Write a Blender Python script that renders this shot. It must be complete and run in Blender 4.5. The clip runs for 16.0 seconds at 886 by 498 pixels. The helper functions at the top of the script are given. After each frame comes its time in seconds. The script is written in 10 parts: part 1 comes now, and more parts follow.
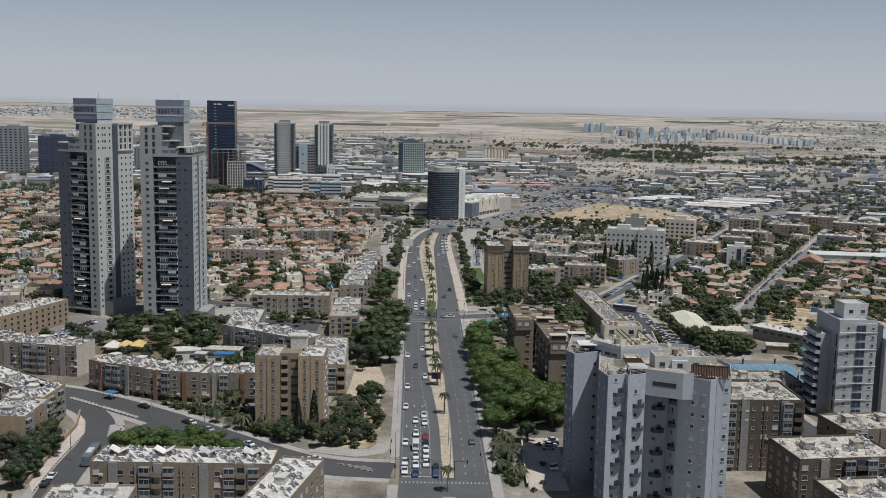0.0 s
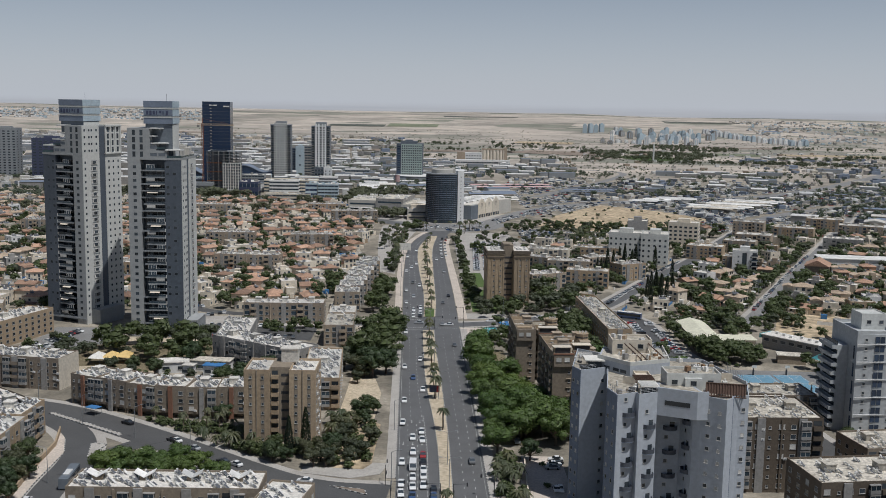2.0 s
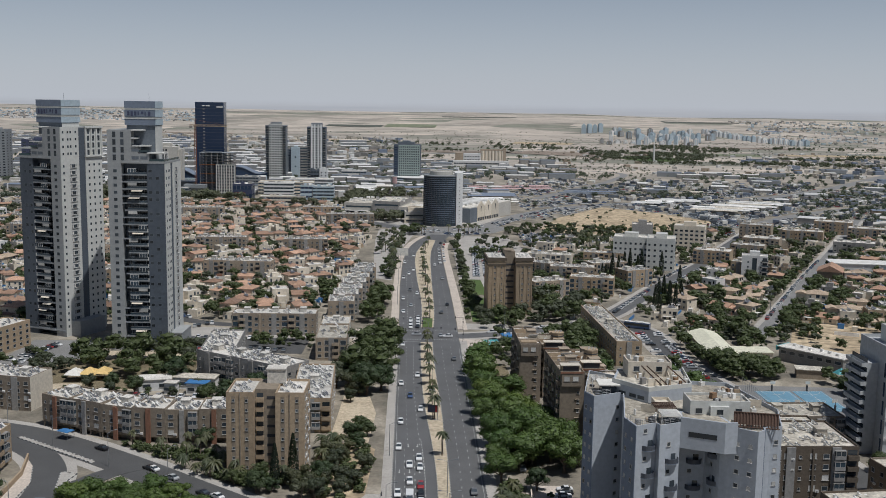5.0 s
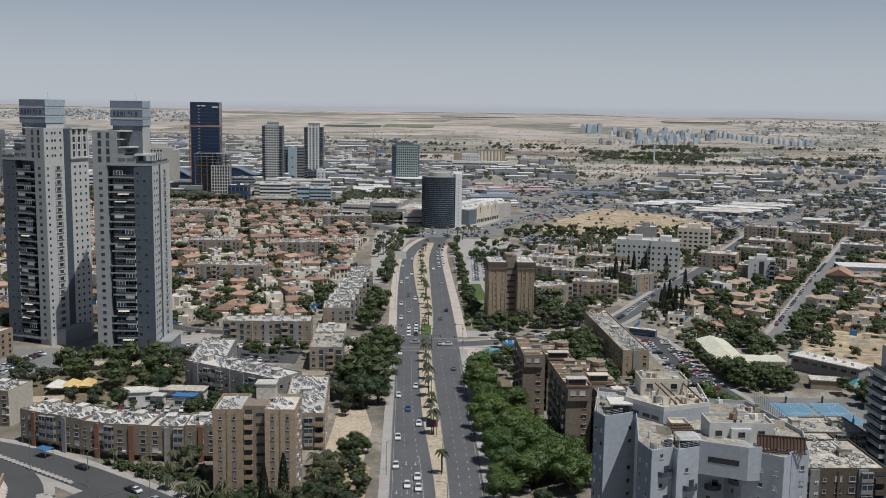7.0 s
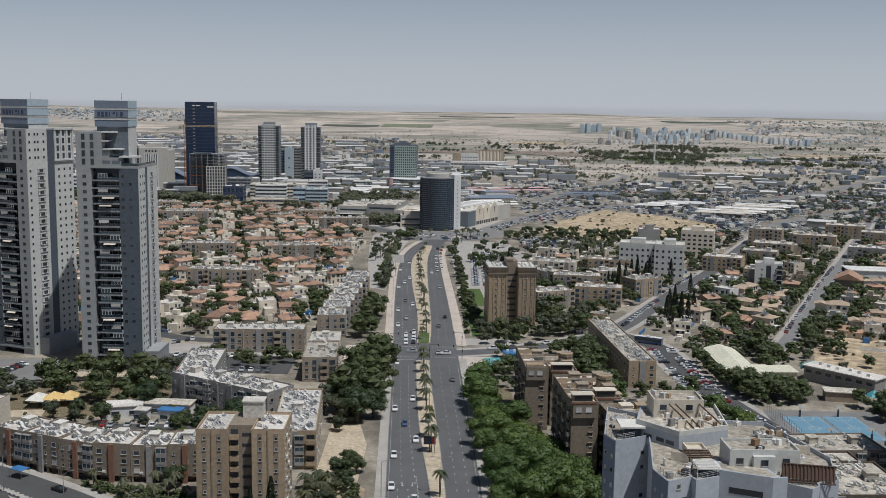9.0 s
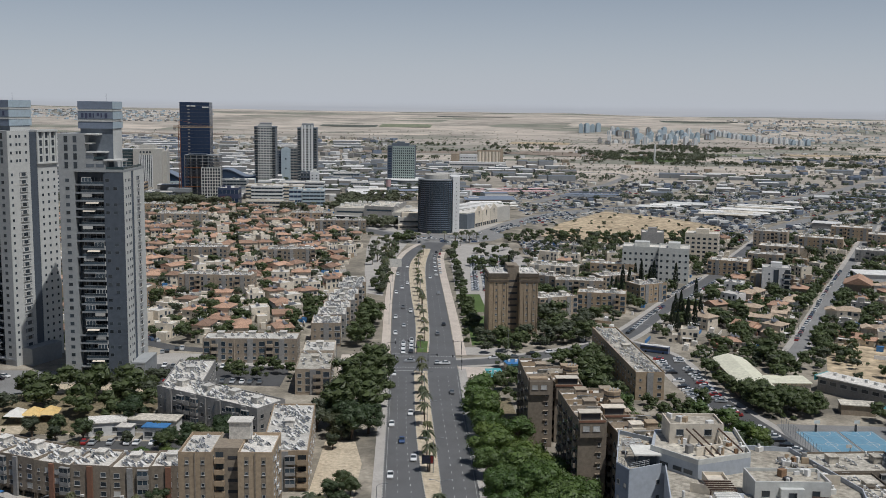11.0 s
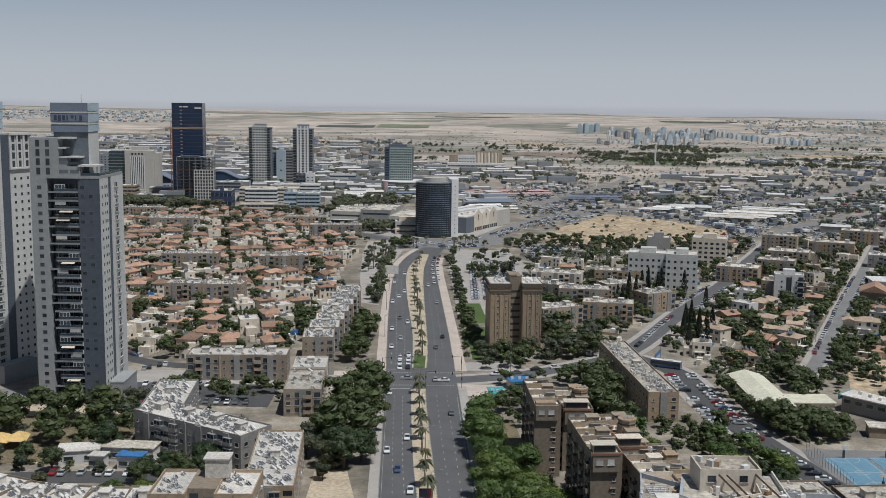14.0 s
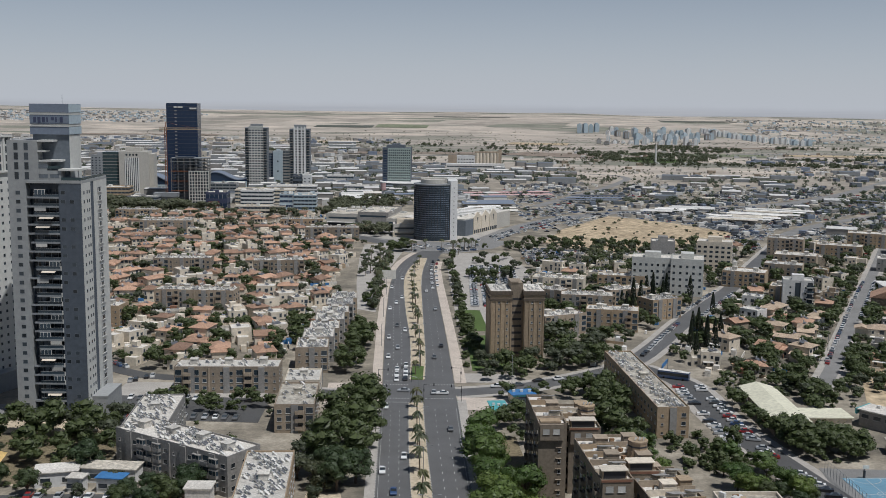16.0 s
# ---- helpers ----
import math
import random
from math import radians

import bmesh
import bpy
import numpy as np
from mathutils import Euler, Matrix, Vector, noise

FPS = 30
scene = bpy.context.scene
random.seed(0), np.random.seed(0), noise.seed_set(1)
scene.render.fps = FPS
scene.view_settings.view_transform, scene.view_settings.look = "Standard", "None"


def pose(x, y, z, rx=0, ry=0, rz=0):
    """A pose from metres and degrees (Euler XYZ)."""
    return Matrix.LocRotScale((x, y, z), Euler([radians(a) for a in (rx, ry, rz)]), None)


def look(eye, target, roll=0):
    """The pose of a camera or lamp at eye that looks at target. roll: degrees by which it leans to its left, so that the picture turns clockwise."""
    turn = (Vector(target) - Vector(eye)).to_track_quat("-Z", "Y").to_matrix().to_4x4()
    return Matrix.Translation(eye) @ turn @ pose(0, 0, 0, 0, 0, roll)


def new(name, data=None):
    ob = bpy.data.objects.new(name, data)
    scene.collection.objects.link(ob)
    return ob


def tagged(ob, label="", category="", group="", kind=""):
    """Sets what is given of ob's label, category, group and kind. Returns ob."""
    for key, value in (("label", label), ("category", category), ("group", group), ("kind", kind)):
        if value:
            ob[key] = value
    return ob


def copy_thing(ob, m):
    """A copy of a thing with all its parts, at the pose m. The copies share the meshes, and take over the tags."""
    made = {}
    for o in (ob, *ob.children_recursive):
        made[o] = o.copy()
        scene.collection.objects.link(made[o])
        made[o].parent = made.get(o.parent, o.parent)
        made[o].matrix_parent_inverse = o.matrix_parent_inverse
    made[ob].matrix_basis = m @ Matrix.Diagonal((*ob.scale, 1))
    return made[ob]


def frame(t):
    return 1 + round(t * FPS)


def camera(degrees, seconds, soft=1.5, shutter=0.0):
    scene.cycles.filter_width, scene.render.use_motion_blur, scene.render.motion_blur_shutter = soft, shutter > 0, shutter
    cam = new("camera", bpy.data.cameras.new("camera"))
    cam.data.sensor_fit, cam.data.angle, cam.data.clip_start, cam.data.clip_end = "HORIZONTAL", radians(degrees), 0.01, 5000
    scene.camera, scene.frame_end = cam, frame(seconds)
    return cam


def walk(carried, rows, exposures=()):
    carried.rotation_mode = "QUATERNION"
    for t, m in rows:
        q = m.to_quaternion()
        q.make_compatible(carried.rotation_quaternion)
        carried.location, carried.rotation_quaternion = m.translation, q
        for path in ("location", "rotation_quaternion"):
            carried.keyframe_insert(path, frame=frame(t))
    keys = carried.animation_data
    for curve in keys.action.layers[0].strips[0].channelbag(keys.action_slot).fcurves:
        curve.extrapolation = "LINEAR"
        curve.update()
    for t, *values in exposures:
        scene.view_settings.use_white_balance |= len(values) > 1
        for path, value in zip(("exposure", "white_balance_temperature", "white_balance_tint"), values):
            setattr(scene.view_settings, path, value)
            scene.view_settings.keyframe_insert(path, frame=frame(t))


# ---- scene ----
cam = camera(46.5, 16.0, soft=0.3)
walk(cam, [
    (0.0, pose(0.00, 0.00, 102.00, 81.973, 0, 0.000) @ pose(0, 0, 0, 0, 0, 1.06)),
    (1.0, pose(0.05, 8.07, 102.06, 82.001, 0, -0.035) @ pose(0, 0, 0, 0, 0, 1.05)),
    (2.0, pose(0.08, 16.11, 102.12, 82.012, 0, -0.072) @ pose(0, 0, 0, 0, 0, 1.00)),
    (3.0, pose(0.02, 24.10, 102.11, 82.015, 0, -0.090) @ pose(0, 0, 0, 0, 0, 0.97)),
    (4.0, pose(-0.10, 32.14, 102.00, 82.023, 0, -0.136) @ pose(0, 0, 0, 0, 0, 0.93)),
    (6.5, pose(-0.35, 52.47, 101.77, 82.038, 0, -0.246) @ pose(0, 0, 0, 0, 0, 0.88)),
    (7.5, pose(-0.43, 60.61, 101.64, 82.031, 0, -0.282) @ pose(0, 0, 0, 0, 0, 0.84)),
    (9.0, pose(-0.25, 72.73, 101.83, 82.015, 0, -0.340) @ pose(0, 0, 0, 0, 0, 0.85)),
    (11.5, pose(-0.25, 92.78, 102.08, 82.010, 0, -0.444) @ pose(0, 0, 0, 0, 0, 0.77)),
    (12.5, pose(-0.34, 100.84, 102.14, 82.011, 0, -0.484) @ pose(0, 0, 0, 0, 0, 0.75)),
    (13.5, pose(-0.36, 108.91, 102.27, 82.021, 0, -0.511) @ pose(0, 0, 0, 0, 0, 0.73)),
    (14.5, pose(-0.23, 117.00, 102.52, 82.011, 0, -0.543) @ pose(0, 0, 0, 0, 0, 0.70)),
    (16.0, pose(-0.12, 129.12, 102.77, 82.005, 0, -0.591) @ pose(0, 0, 0, 0, 0, 0.69)),
], exposures=[(0.0, -0.58, 5780.0, 10.5), (16.0, -0.58, 5780.0, 10.5)])

# ---- light ----
SUN_TO = Vector((0.305, -0.283, 0.909))
world = bpy.data.worlds.new("world")
scene.world = world
world.use_nodes = True
wn = world.node_tree
sky = wn.nodes.new("ShaderNodeTexSky")
sky.sky_type = "NISHITA"
sky.sun_disc = False
sky.sun_elevation = math.asin(SUN_TO.z)
sky.sun_rotation = math.atan2(SUN_TO.x, SUN_TO.y)
sky.altitude = 300
sky.air_density = 1.0
sky.dust_density = 1.2
sky.ozone_density = 1.0
back = next(n for n in wn.nodes if n.type == "BACKGROUND")
back.inputs["Strength"].default_value = 0.129
# a hazy summer sky: the clear-sky colours under an even grey veil of dust
veil = wn.nodes.new("ShaderNodeMix")
veil.data_type = "RGBA"
veil.inputs[0].default_value = 0.8
# the dust is brightest low over the land and thins upwards
up = wn.nodes.new("ShaderNodeSeparateXYZ")
wn.links.new(wn.nodes.new("ShaderNodeTexCoord").outputs["Generated"], up.inputs[0])
thin = wn.nodes.new("ShaderNodeValToRGB")
for el, (p, c) in zip(thin.color_ramp.elements, ((0.0, (1.06, 1.05, 1.04)), (0.10, (0.64, 0.67, 0.70)))):
    el.position, el.color = p, (*c, 1)
for p, c in ((0.32, (0.125, 0.148, 0.19)), (1.0, (0.06, 0.08, 0.12))):
    el = thin.color_ramp.elements.new(p)
    el.color = (*c, 1)
wn.links.new(up.outputs[2], thin.inputs["Fac"])
dust = wn.nodes.new("ShaderNodeMix")
dust.data_type, dust.blend_type = "RGBA", "MULTIPLY"
dust.inputs[0].default_value = 1.0
dust.inputs[7].default_value = (5.9, 5.9, 5.9, 1)
wn.links.new(thin.outputs["Color"], dust.inputs[6])
wn.links.new(dust.outputs[2], veil.inputs[7])
wn.links.new(sky.outputs["Color"], veil.inputs[6])
wn.links.new(veil.outputs[2], back.inputs["Color"])
sun = new("sun", bpy.data.lights.new("sun", "SUN"))
sun.data.energy = 5.0
sun.data.angle = radians(0.6)
sun.data.color = (1.0, 0.93, 0.82)
sun.matrix_world = look(SUN_TO * 500, (0, 0, 0))

# ---- materials ----
def nodes_of(name):
    m = bpy.data.materials.new(name)
    m.use_nodes = True
    t = m.node_tree
    return m, t, t.nodes["Principled BSDF"]


def ramp(t, src, stops):
    r = t.nodes.new("ShaderNodeValToRGB")
    e = r.color_ramp.elements
    while len(e) < len(stops):
        e.new(0.5)
    for el, (p, c) in zip(e, stops):
        el.position, el.color = p, (*c, 1)
    t.links.new(src, r.inputs["Fac"])
    return r.outputs["Color"]


def noise_tex(t, vec, scale, detail=4.0, rough=0.6):
    n = t.nodes.new("ShaderNodeTexNoise")
    n.inputs["Scale"].default_value = scale
    n.inputs["Detail"].default_value = detail
    n.inputs["Roughness"].default_value = rough
    t.links.new(vec, n.inputs["Vector"])
    return n.outputs["Fac"]


def blend(t, kind, fac, a, b):
    m = t.nodes.new("ShaderNodeMix")
    m.data_type, m.blend_type = "RGBA", kind
    for sock, v in ((m.inputs[0], fac), (m.inputs[6], a), (m.inputs[7], b)):
        if isinstance(v, (int, float)):
            sock.default_value = v
        elif isinstance(v, tuple):
            sock.default_value = (*v, 1)
        else:
            t.links.new(v, sock)
    return m.outputs[2]


def surf(name, base, rough=0.85, grain=2.0, stain=0.12, amount=0.25, each=0.0, metal=0.0, bump=0.0, island=0.0, streak=False):
    """A worn surface: fine grain, broad stains and, where asked, a tone of its own for each object."""
    m, t, b = nodes_of(name)
    pos = t.nodes.new("ShaderNodeNewGeometry")
    vec = pos.outputs["Position"]
    if streak:
        mp = t.nodes.new("ShaderNodeMapping")
        mp.inputs["Scale"].default_value = (1, 1, 0.12)
        t.links.new(vec, mp.inputs["Vector"])
        svec = mp.outputs["Vector"]
    else:
        svec = vec
    lo = tuple(c * (1 - amount) for c in base)
    hi = tuple(min(0.95, c * (1 + amount)) for c in base)
    fine = ramp(t, noise_tex(t, vec, grain), [(0.3, lo), (0.7, hi)])
    broad = ramp(t, noise_tex(t, svec, stain, 5.0, 0.65), [(0.3, (0.62, 0.60, 0.58)), (0.6, (1, 1, 1))])
    col = blend(t, "MULTIPLY", min(1.0, amount * 2.2), fine, broad)
    if each or island:
        src = pos.outputs["Random Per Island"] if island else t.nodes.new("ShaderNodeObjectInfo").outputs["Random"]
        k = each or island
        tone = ramp(t, src, [(0.0, (1 - k, 1 - k, 1 - k)), (0.5, (1, 0.98, 0.95)), (1.0, (1 + k, 1 + k * 0.9, 1 + k * 0.8))])
        col = blend(t, "MULTIPLY", 1.0, col, tone)
    t.links.new(col, b.inputs["Base Color"])
    b.inputs["Roughness"].default_value = rough
    b.inputs["Metallic"].default_value = metal
    if bump:
        bp = t.nodes.new("ShaderNodeBump")
        bp.inputs["Strength"].default_value = bump
        bp.inputs["Distance"].default_value = 0.05
        t.links.new(noise_tex(t, vec, grain * 2), bp.inputs["Height"])
        t.links.new(bp.outputs["Normal"], b.inputs["Normal"])
    return m


def glassy(name, base, rough=0.12, each=0.5):
    """Window glass seen from outside: dark behind, glossy in front."""
    m, t, b = nodes_of(name)
    info = t.nodes.new("ShaderNodeObjectInfo")
    lo = tuple(c * (1 - each) for c in base)
    hi = tuple(min(0.9, c * (1 + each)) for c in base)
    t.links.new(ramp(t, info.outputs["Random"], [(0.0, lo), (1.0, hi)]), b.inputs["Base Color"])
    b.inputs["Roughness"].default_value = rough
    return m


def leafy(name, base):
    m, t, b = nodes_of(name)
    pos = t.nodes.new("ShaderNodeNewGeometry")
    info = t.nodes.new("ShaderNodeObjectInfo")
    c = ramp(t, pos.outputs["Random Per Island"], [(0.0, tuple(v * 0.78 for v in base)), (0.6, base), (1.0, tuple(min(1, v * 1.3) for v in base))])
    tone = ramp(t, info.outputs["Random"], [(0.0, (0.7, 0.8, 0.75)), (0.5, (1, 1, 1)), (1.0, (1.35, 1.2, 0.95))])
    t.links.new(blend(t, "MULTIPLY", 1.0, c, tone), b.inputs["Base Color"])
    b.inputs["Roughness"].default_value = 0.55
    tr = t.nodes.new("ShaderNodeBsdfTranslucent")
    tr.inputs["Color"].default_value = (base[0] * 1.6, base[1] * 1.8, base[2], 1)
    mix = t.nodes.new("ShaderNodeMixShader")
    mix.inputs[0].default_value = 0.22
    t.links.new(b.outputs[0], mix.inputs[1])
    t.links.new(tr.outputs[0], mix.inputs[2])
    t.links.new(mix.outputs[0], t.nodes["Material Output"].inputs["Surface"])
    return m


M = {}
M["asphalt"] = surf("asphalt", (0.132, 0.132, 0.131), 0.58, 6.0, 0.09, 0.22)
M["asphalt_old"] = surf("old_asphalt", (0.096, 0.096, 0.095), 0.6, 4.0, 0.07, 0.25)
M["asphalt_pale"] = surf("sun_bleached_asphalt", (0.235, 0.232, 0.225), 0.75, 4.0, 0.07, 0.25)
M["kerb"] = surf("kerb_stone", (0.46, 0.45, 0.43), 0.9, 3.0, 0.2, 0.2)
M["paving"] = surf("paving", (0.42, 0.395, 0.36), 0.92, 2.5, 0.15, 0.22)
M["plaza"] = surf("plaza_paving", (0.56, 0.49, 0.42), 0.92, 1.5, 0.12, 0.2)
M["paint"] = surf("road_paint", (0.50, 0.50, 0.48), 0.7, 5.0, 0.6, 0.2)
M["sand"] = surf("sand", (0.52, 0.44, 0.32), 0.95, 0.8, 0.1, 0.25, bump=0.3)
M["dry"] = surf("dry_field", (0.50, 0.40, 0.265), 0.95, 0.22, 0.035, 0.5, bump=0.3)
M["scrub"] = surf("dry_grass", (0.20, 0.165, 0.10), 0.95, 1.2, 0.1, 0.45, bump=0.3)
M["lawn"] = surf("lawn", (0.09, 0.14, 0.035), 0.9, 1.5, 0.12, 0.35, bump=0.3)
M["orchard"] = surf("orchard_rows", (0.10, 0.11, 0.09), 0.95, 0.2, 0.02, 0.3)
M["pasture"] = surf("pale_pasture", (0.20, 0.22, 0.14), 0.95, 0.1, 0.02, 0.3)
M["soil"] = surf("tilled_soil", (0.27, 0.22, 0.175), 0.95, 0.1, 0.02, 0.3)
M["beige"] = surf("beige_render", (0.36, 0.30, 0.23), 0.9, 1.2, 0.2, 0.18, each=0.16, streak=True)
M["tan"] = surf("tan_render", (0.385, 0.30, 0.205), 0.9, 1.2, 0.2, 0.16, each=0.10, streak=True)
M["brown"] = surf("brown_render", (0.262, 0.22, 0.168), 0.9, 1.2, 0.2, 0.18, each=0.08, streak=True)
M["taupe"] = surf("taupe_render", (0.222, 0.187, 0.146), 0.9, 1.2, 0.2, 0.18, each=0.08, streak=True)
M["terracotta_wall"] = surf("terracotta_render", (0.25, 0.13, 0.085), 0.9, 1.2, 0.2, 0.15, each=0.15, streak=True)
M["grey"] = surf("grey_render", (0.285, 0.28, 0.27), 0.9, 1.2, 0.2, 0.16, each=0.1, streak=True)
M["white"] = surf("white_render", (0.68, 0.685, 0.68), 0.85, 1.0, 0.15, 0.10, each=0.05, streak=True)
M["purewhite"] = surf("white_wall_paint", (0.40, 0.43, 0.47), 0.85, 1.0, 0.15, 0.10, streak=True)
M["cream"] = surf("cream_render", (0.66, 0.60, 0.50), 0.9, 1.0, 0.15, 0.14, each=0.12, streak=True)
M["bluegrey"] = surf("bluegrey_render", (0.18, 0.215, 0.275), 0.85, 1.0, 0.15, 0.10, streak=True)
M["stone"] = surf("stone_cladding", (0.25, 0.266, 0.278), 0.75, 0.9, 0.1, 0.14, streak=True)
M["slate"] = surf("slate_cladding", (0.14, 0.162, 0.188), 0.75, 0.9, 0.1, 0.14, streak=True)
M["darkrail"] = surf("dark_railing", (0.07, 0.08, 0.10), 0.6, 2.0, 0.3, 0.15)
M["darkstone"] = surf("dark_stone_cladding", (0.088, 0.105, 0.13), 0.7, 0.9, 0.1, 0.16, streak=True)
M["roofing"] = surf("whitewashed_roofing", (0.62, 0.60, 0.555), 0.92, 1.6, 0.16, 0.27, each=0.14)
M["roofing_dirty"] = surf("dirty_roofing", (0.52, 0.49, 0.425), 0.95, 0.9, 0.16, 0.4, each=0.2)
M["roofing_old"] = surf("old_roof_deck", (0.40, 0.365, 0.30), 0.95, 0.9, 0.3, 0.45)
M["tiles"] = surf("clay_roof_tiles", (0.405, 0.262, 0.185), 0.9, 2.5, 0.25, 0.34, island=0.42)
M["tiles_pale"] = surf("faded_roof_tiles", (0.43, 0.345, 0.26), 0.9, 2.5, 0.25, 0.34, island=0.35)
M["metalroof"] = surf("sheet_metal_roof", (0.72, 0.72, 0.70), 0.6, 0.4, 0.08, 0.18, each=0.25)
M["hallroof"] = surf("pale_green_sheet_roof", (0.70, 0.68, 0.53), 0.7, 0.8, 0.12, 0.15)
M["steel"] = surf("galvanised_steel", (0.35, 0.36, 0.37), 0.5, 3.0, 0.5, 0.15, metal=0.6)
# real dark metal, and the shade inside slots and openings
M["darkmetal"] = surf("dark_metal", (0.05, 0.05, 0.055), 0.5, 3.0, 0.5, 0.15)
M["frame"] = surf("window_frame", (0.40, 0.40, 0.39), 0.6, 3.0, 0.5, 0.12, each=0.2)
M["glass"] = glassy("window_glass", (0.045, 0.055, 0.065))
M["blueglass"] = glassy("blue_curtain_glass", (0.035, 0.055, 0.095), 0.16, 0.35)
M["greyglass"] = glassy("grey_curtain_glass", (0.04, 0.058, 0.075), 0.14, 0.4)
M["navyglass"] = glassy("navy_curtain_glass", (0.016, 0.036, 0.085), 0.22, 0.22)
M["greenglass"] = glassy("green_curtain_glass", (0.07, 0.11, 0.11), 0.14, 0.3)
M["greenstone"] = surf("pale_green_cladding", (0.36, 0.43, 0.40), 0.7, 0.9, 0.1, 0.12)
# pale blue cladding near by; on far walls it carries the haze
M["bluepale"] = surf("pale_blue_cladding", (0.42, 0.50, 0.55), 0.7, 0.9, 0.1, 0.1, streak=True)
M["navy"] = surf("navy_cladding", (0.05, 0.06, 0.11), 0.6, 0.9, 0.1, 0.12)
M["darkred"] = surf("dark_red_cladding", (0.16, 0.03, 0.04), 0.6, 0.9, 0.1, 0.12)
M["tealglass"] = glassy("teal_curtain_glass", (0.05, 0.085, 0.095), 0.15, 0.3)
M["palestone"] = surf("pale_warm_stone", (0.50, 0.48, 0.435), 0.8, 0.9, 0.1, 0.12, streak=True)
M["sidestone"] = surf("pale_stone_cladding", (0.55, 0.555, 0.525), 0.75, 0.9, 0.1, 0.12, streak=True)
M["towerstone"] = surf("blue_grey_stone", (0.44, 0.455, 0.46), 0.7, 0.9, 0.1, 0.12, streak=True)
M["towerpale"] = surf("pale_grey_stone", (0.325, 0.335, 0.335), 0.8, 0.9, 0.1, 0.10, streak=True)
# pale slabs and joints, and the sunlit look of the tower flanks
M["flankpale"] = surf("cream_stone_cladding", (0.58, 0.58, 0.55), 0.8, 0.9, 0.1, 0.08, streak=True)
M["shutter"] = surf("roller_shutter", (0.52, 0.52, 0.50), 0.7, 3.0, 0.5, 0.12, each=0.25)
M["panel"] = glassy("solar_collector", (0.125, 0.13, 0.142), 0.3, 0.75)
M["tank"] = surf("white_tank", (0.70, 0.70, 0.685), 0.5, 3.0, 0.5, 0.1, each=0.1)
M["bark"] = surf("bark", (0.13, 0.10, 0.075), 0.95, 6.0, 0.5, 0.3)
M["palmbark"] = surf("palm_bark", (0.20, 0.16, 0.115), 0.95, 6.0, 0.5, 0.3)
M["leaf"] = leafy("foliage", (0.058, 0.083, 0.035))
M["leaf_bright"] = leafy("bright_foliage", (0.088, 0.132, 0.034))
M["leaf_dusty"] = leafy("dusty_foliage", (0.076, 0.087, 0.050))
# paler, greyer leaf for far trees: distance haze put into its colour
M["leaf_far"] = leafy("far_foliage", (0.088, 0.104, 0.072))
M["leaf_dark"] = leafy("cypress_foliage", (0.020, 0.031, 0.018))
M["frond"] = leafy("palm_fronds", (0.085, 0.095, 0.048))
M["rubber"] = surf("tyre_rubber", (0.02, 0.02, 0.02), 0.9, 3.0, 0.5, 0.1)
M["court"] = surf("court_blue", (0.15, 0.29, 0.39), 0.8, 1.0, 0.1, 0.12)
M["tealtin"] = surf("teal_sheet", (0.10, 0.36, 0.38), 0.6, 1.0, 0.2, 0.12)
M["bluetarp"] = surf("blue_sheet", (0.06, 0.19, 0.42), 0.6, 1.0, 0.2, 0.15)
M["yellow"] = surf("yellow_canvas", (0.70, 0.50, 0.20), 0.8, 1.0, 0.2, 0.12)
M["canvas"] = surf("white_canvas", (0.72, 0.70, 0.64), 0.8, 1.0, 0.2, 0.12)
M["red"] = surf("red_paint", (0.45, 0.04, 0.04), 0.5, 1.0, 0.2, 0.1)
M["pink"] = surf("pink_sheet", (0.52, 0.35, 0.34), 0.6, 1.0, 0.2, 0.12)
M["rust"] = surf("rusty_sheet", (0.22, 0.09, 0.045), 0.8, 2.0, 0.3, 0.3)
M["umber"] = surf("umber_render", (0.115, 0.094, 0.072), 0.9, 1.2, 0.2, 0.2, each=0.08, streak=True)
M["darkwood"] = surf("dark_weathered_wood", (0.085, 0.05, 0.035), 0.85, 3.0, 0.3, 0.3)
M["wood"] = surf("pergola_wood", (0.26, 0.16, 0.09), 0.8, 3.0, 0.3, 0.25)
for nm, c in (("white", (0.78, 0.78, 0.77)), ("silver", (0.42, 0.43, 0.44)), ("black", (0.02, 0.02, 0.024)), ("blue", (0.05, 0.09, 0.2)), ("red", (0.32, 0.03, 0.03)), ("grey", (0.14, 0.145, 0.15))):
    M["car_" + nm] = surf("car_paint_" + nm, c, 0.3, 1.0, 0.3, 0.05)
    M["car_" + nm].node_tree.nodes["Principled BSDF"].inputs["Coat Weight"].default_value = 0.5


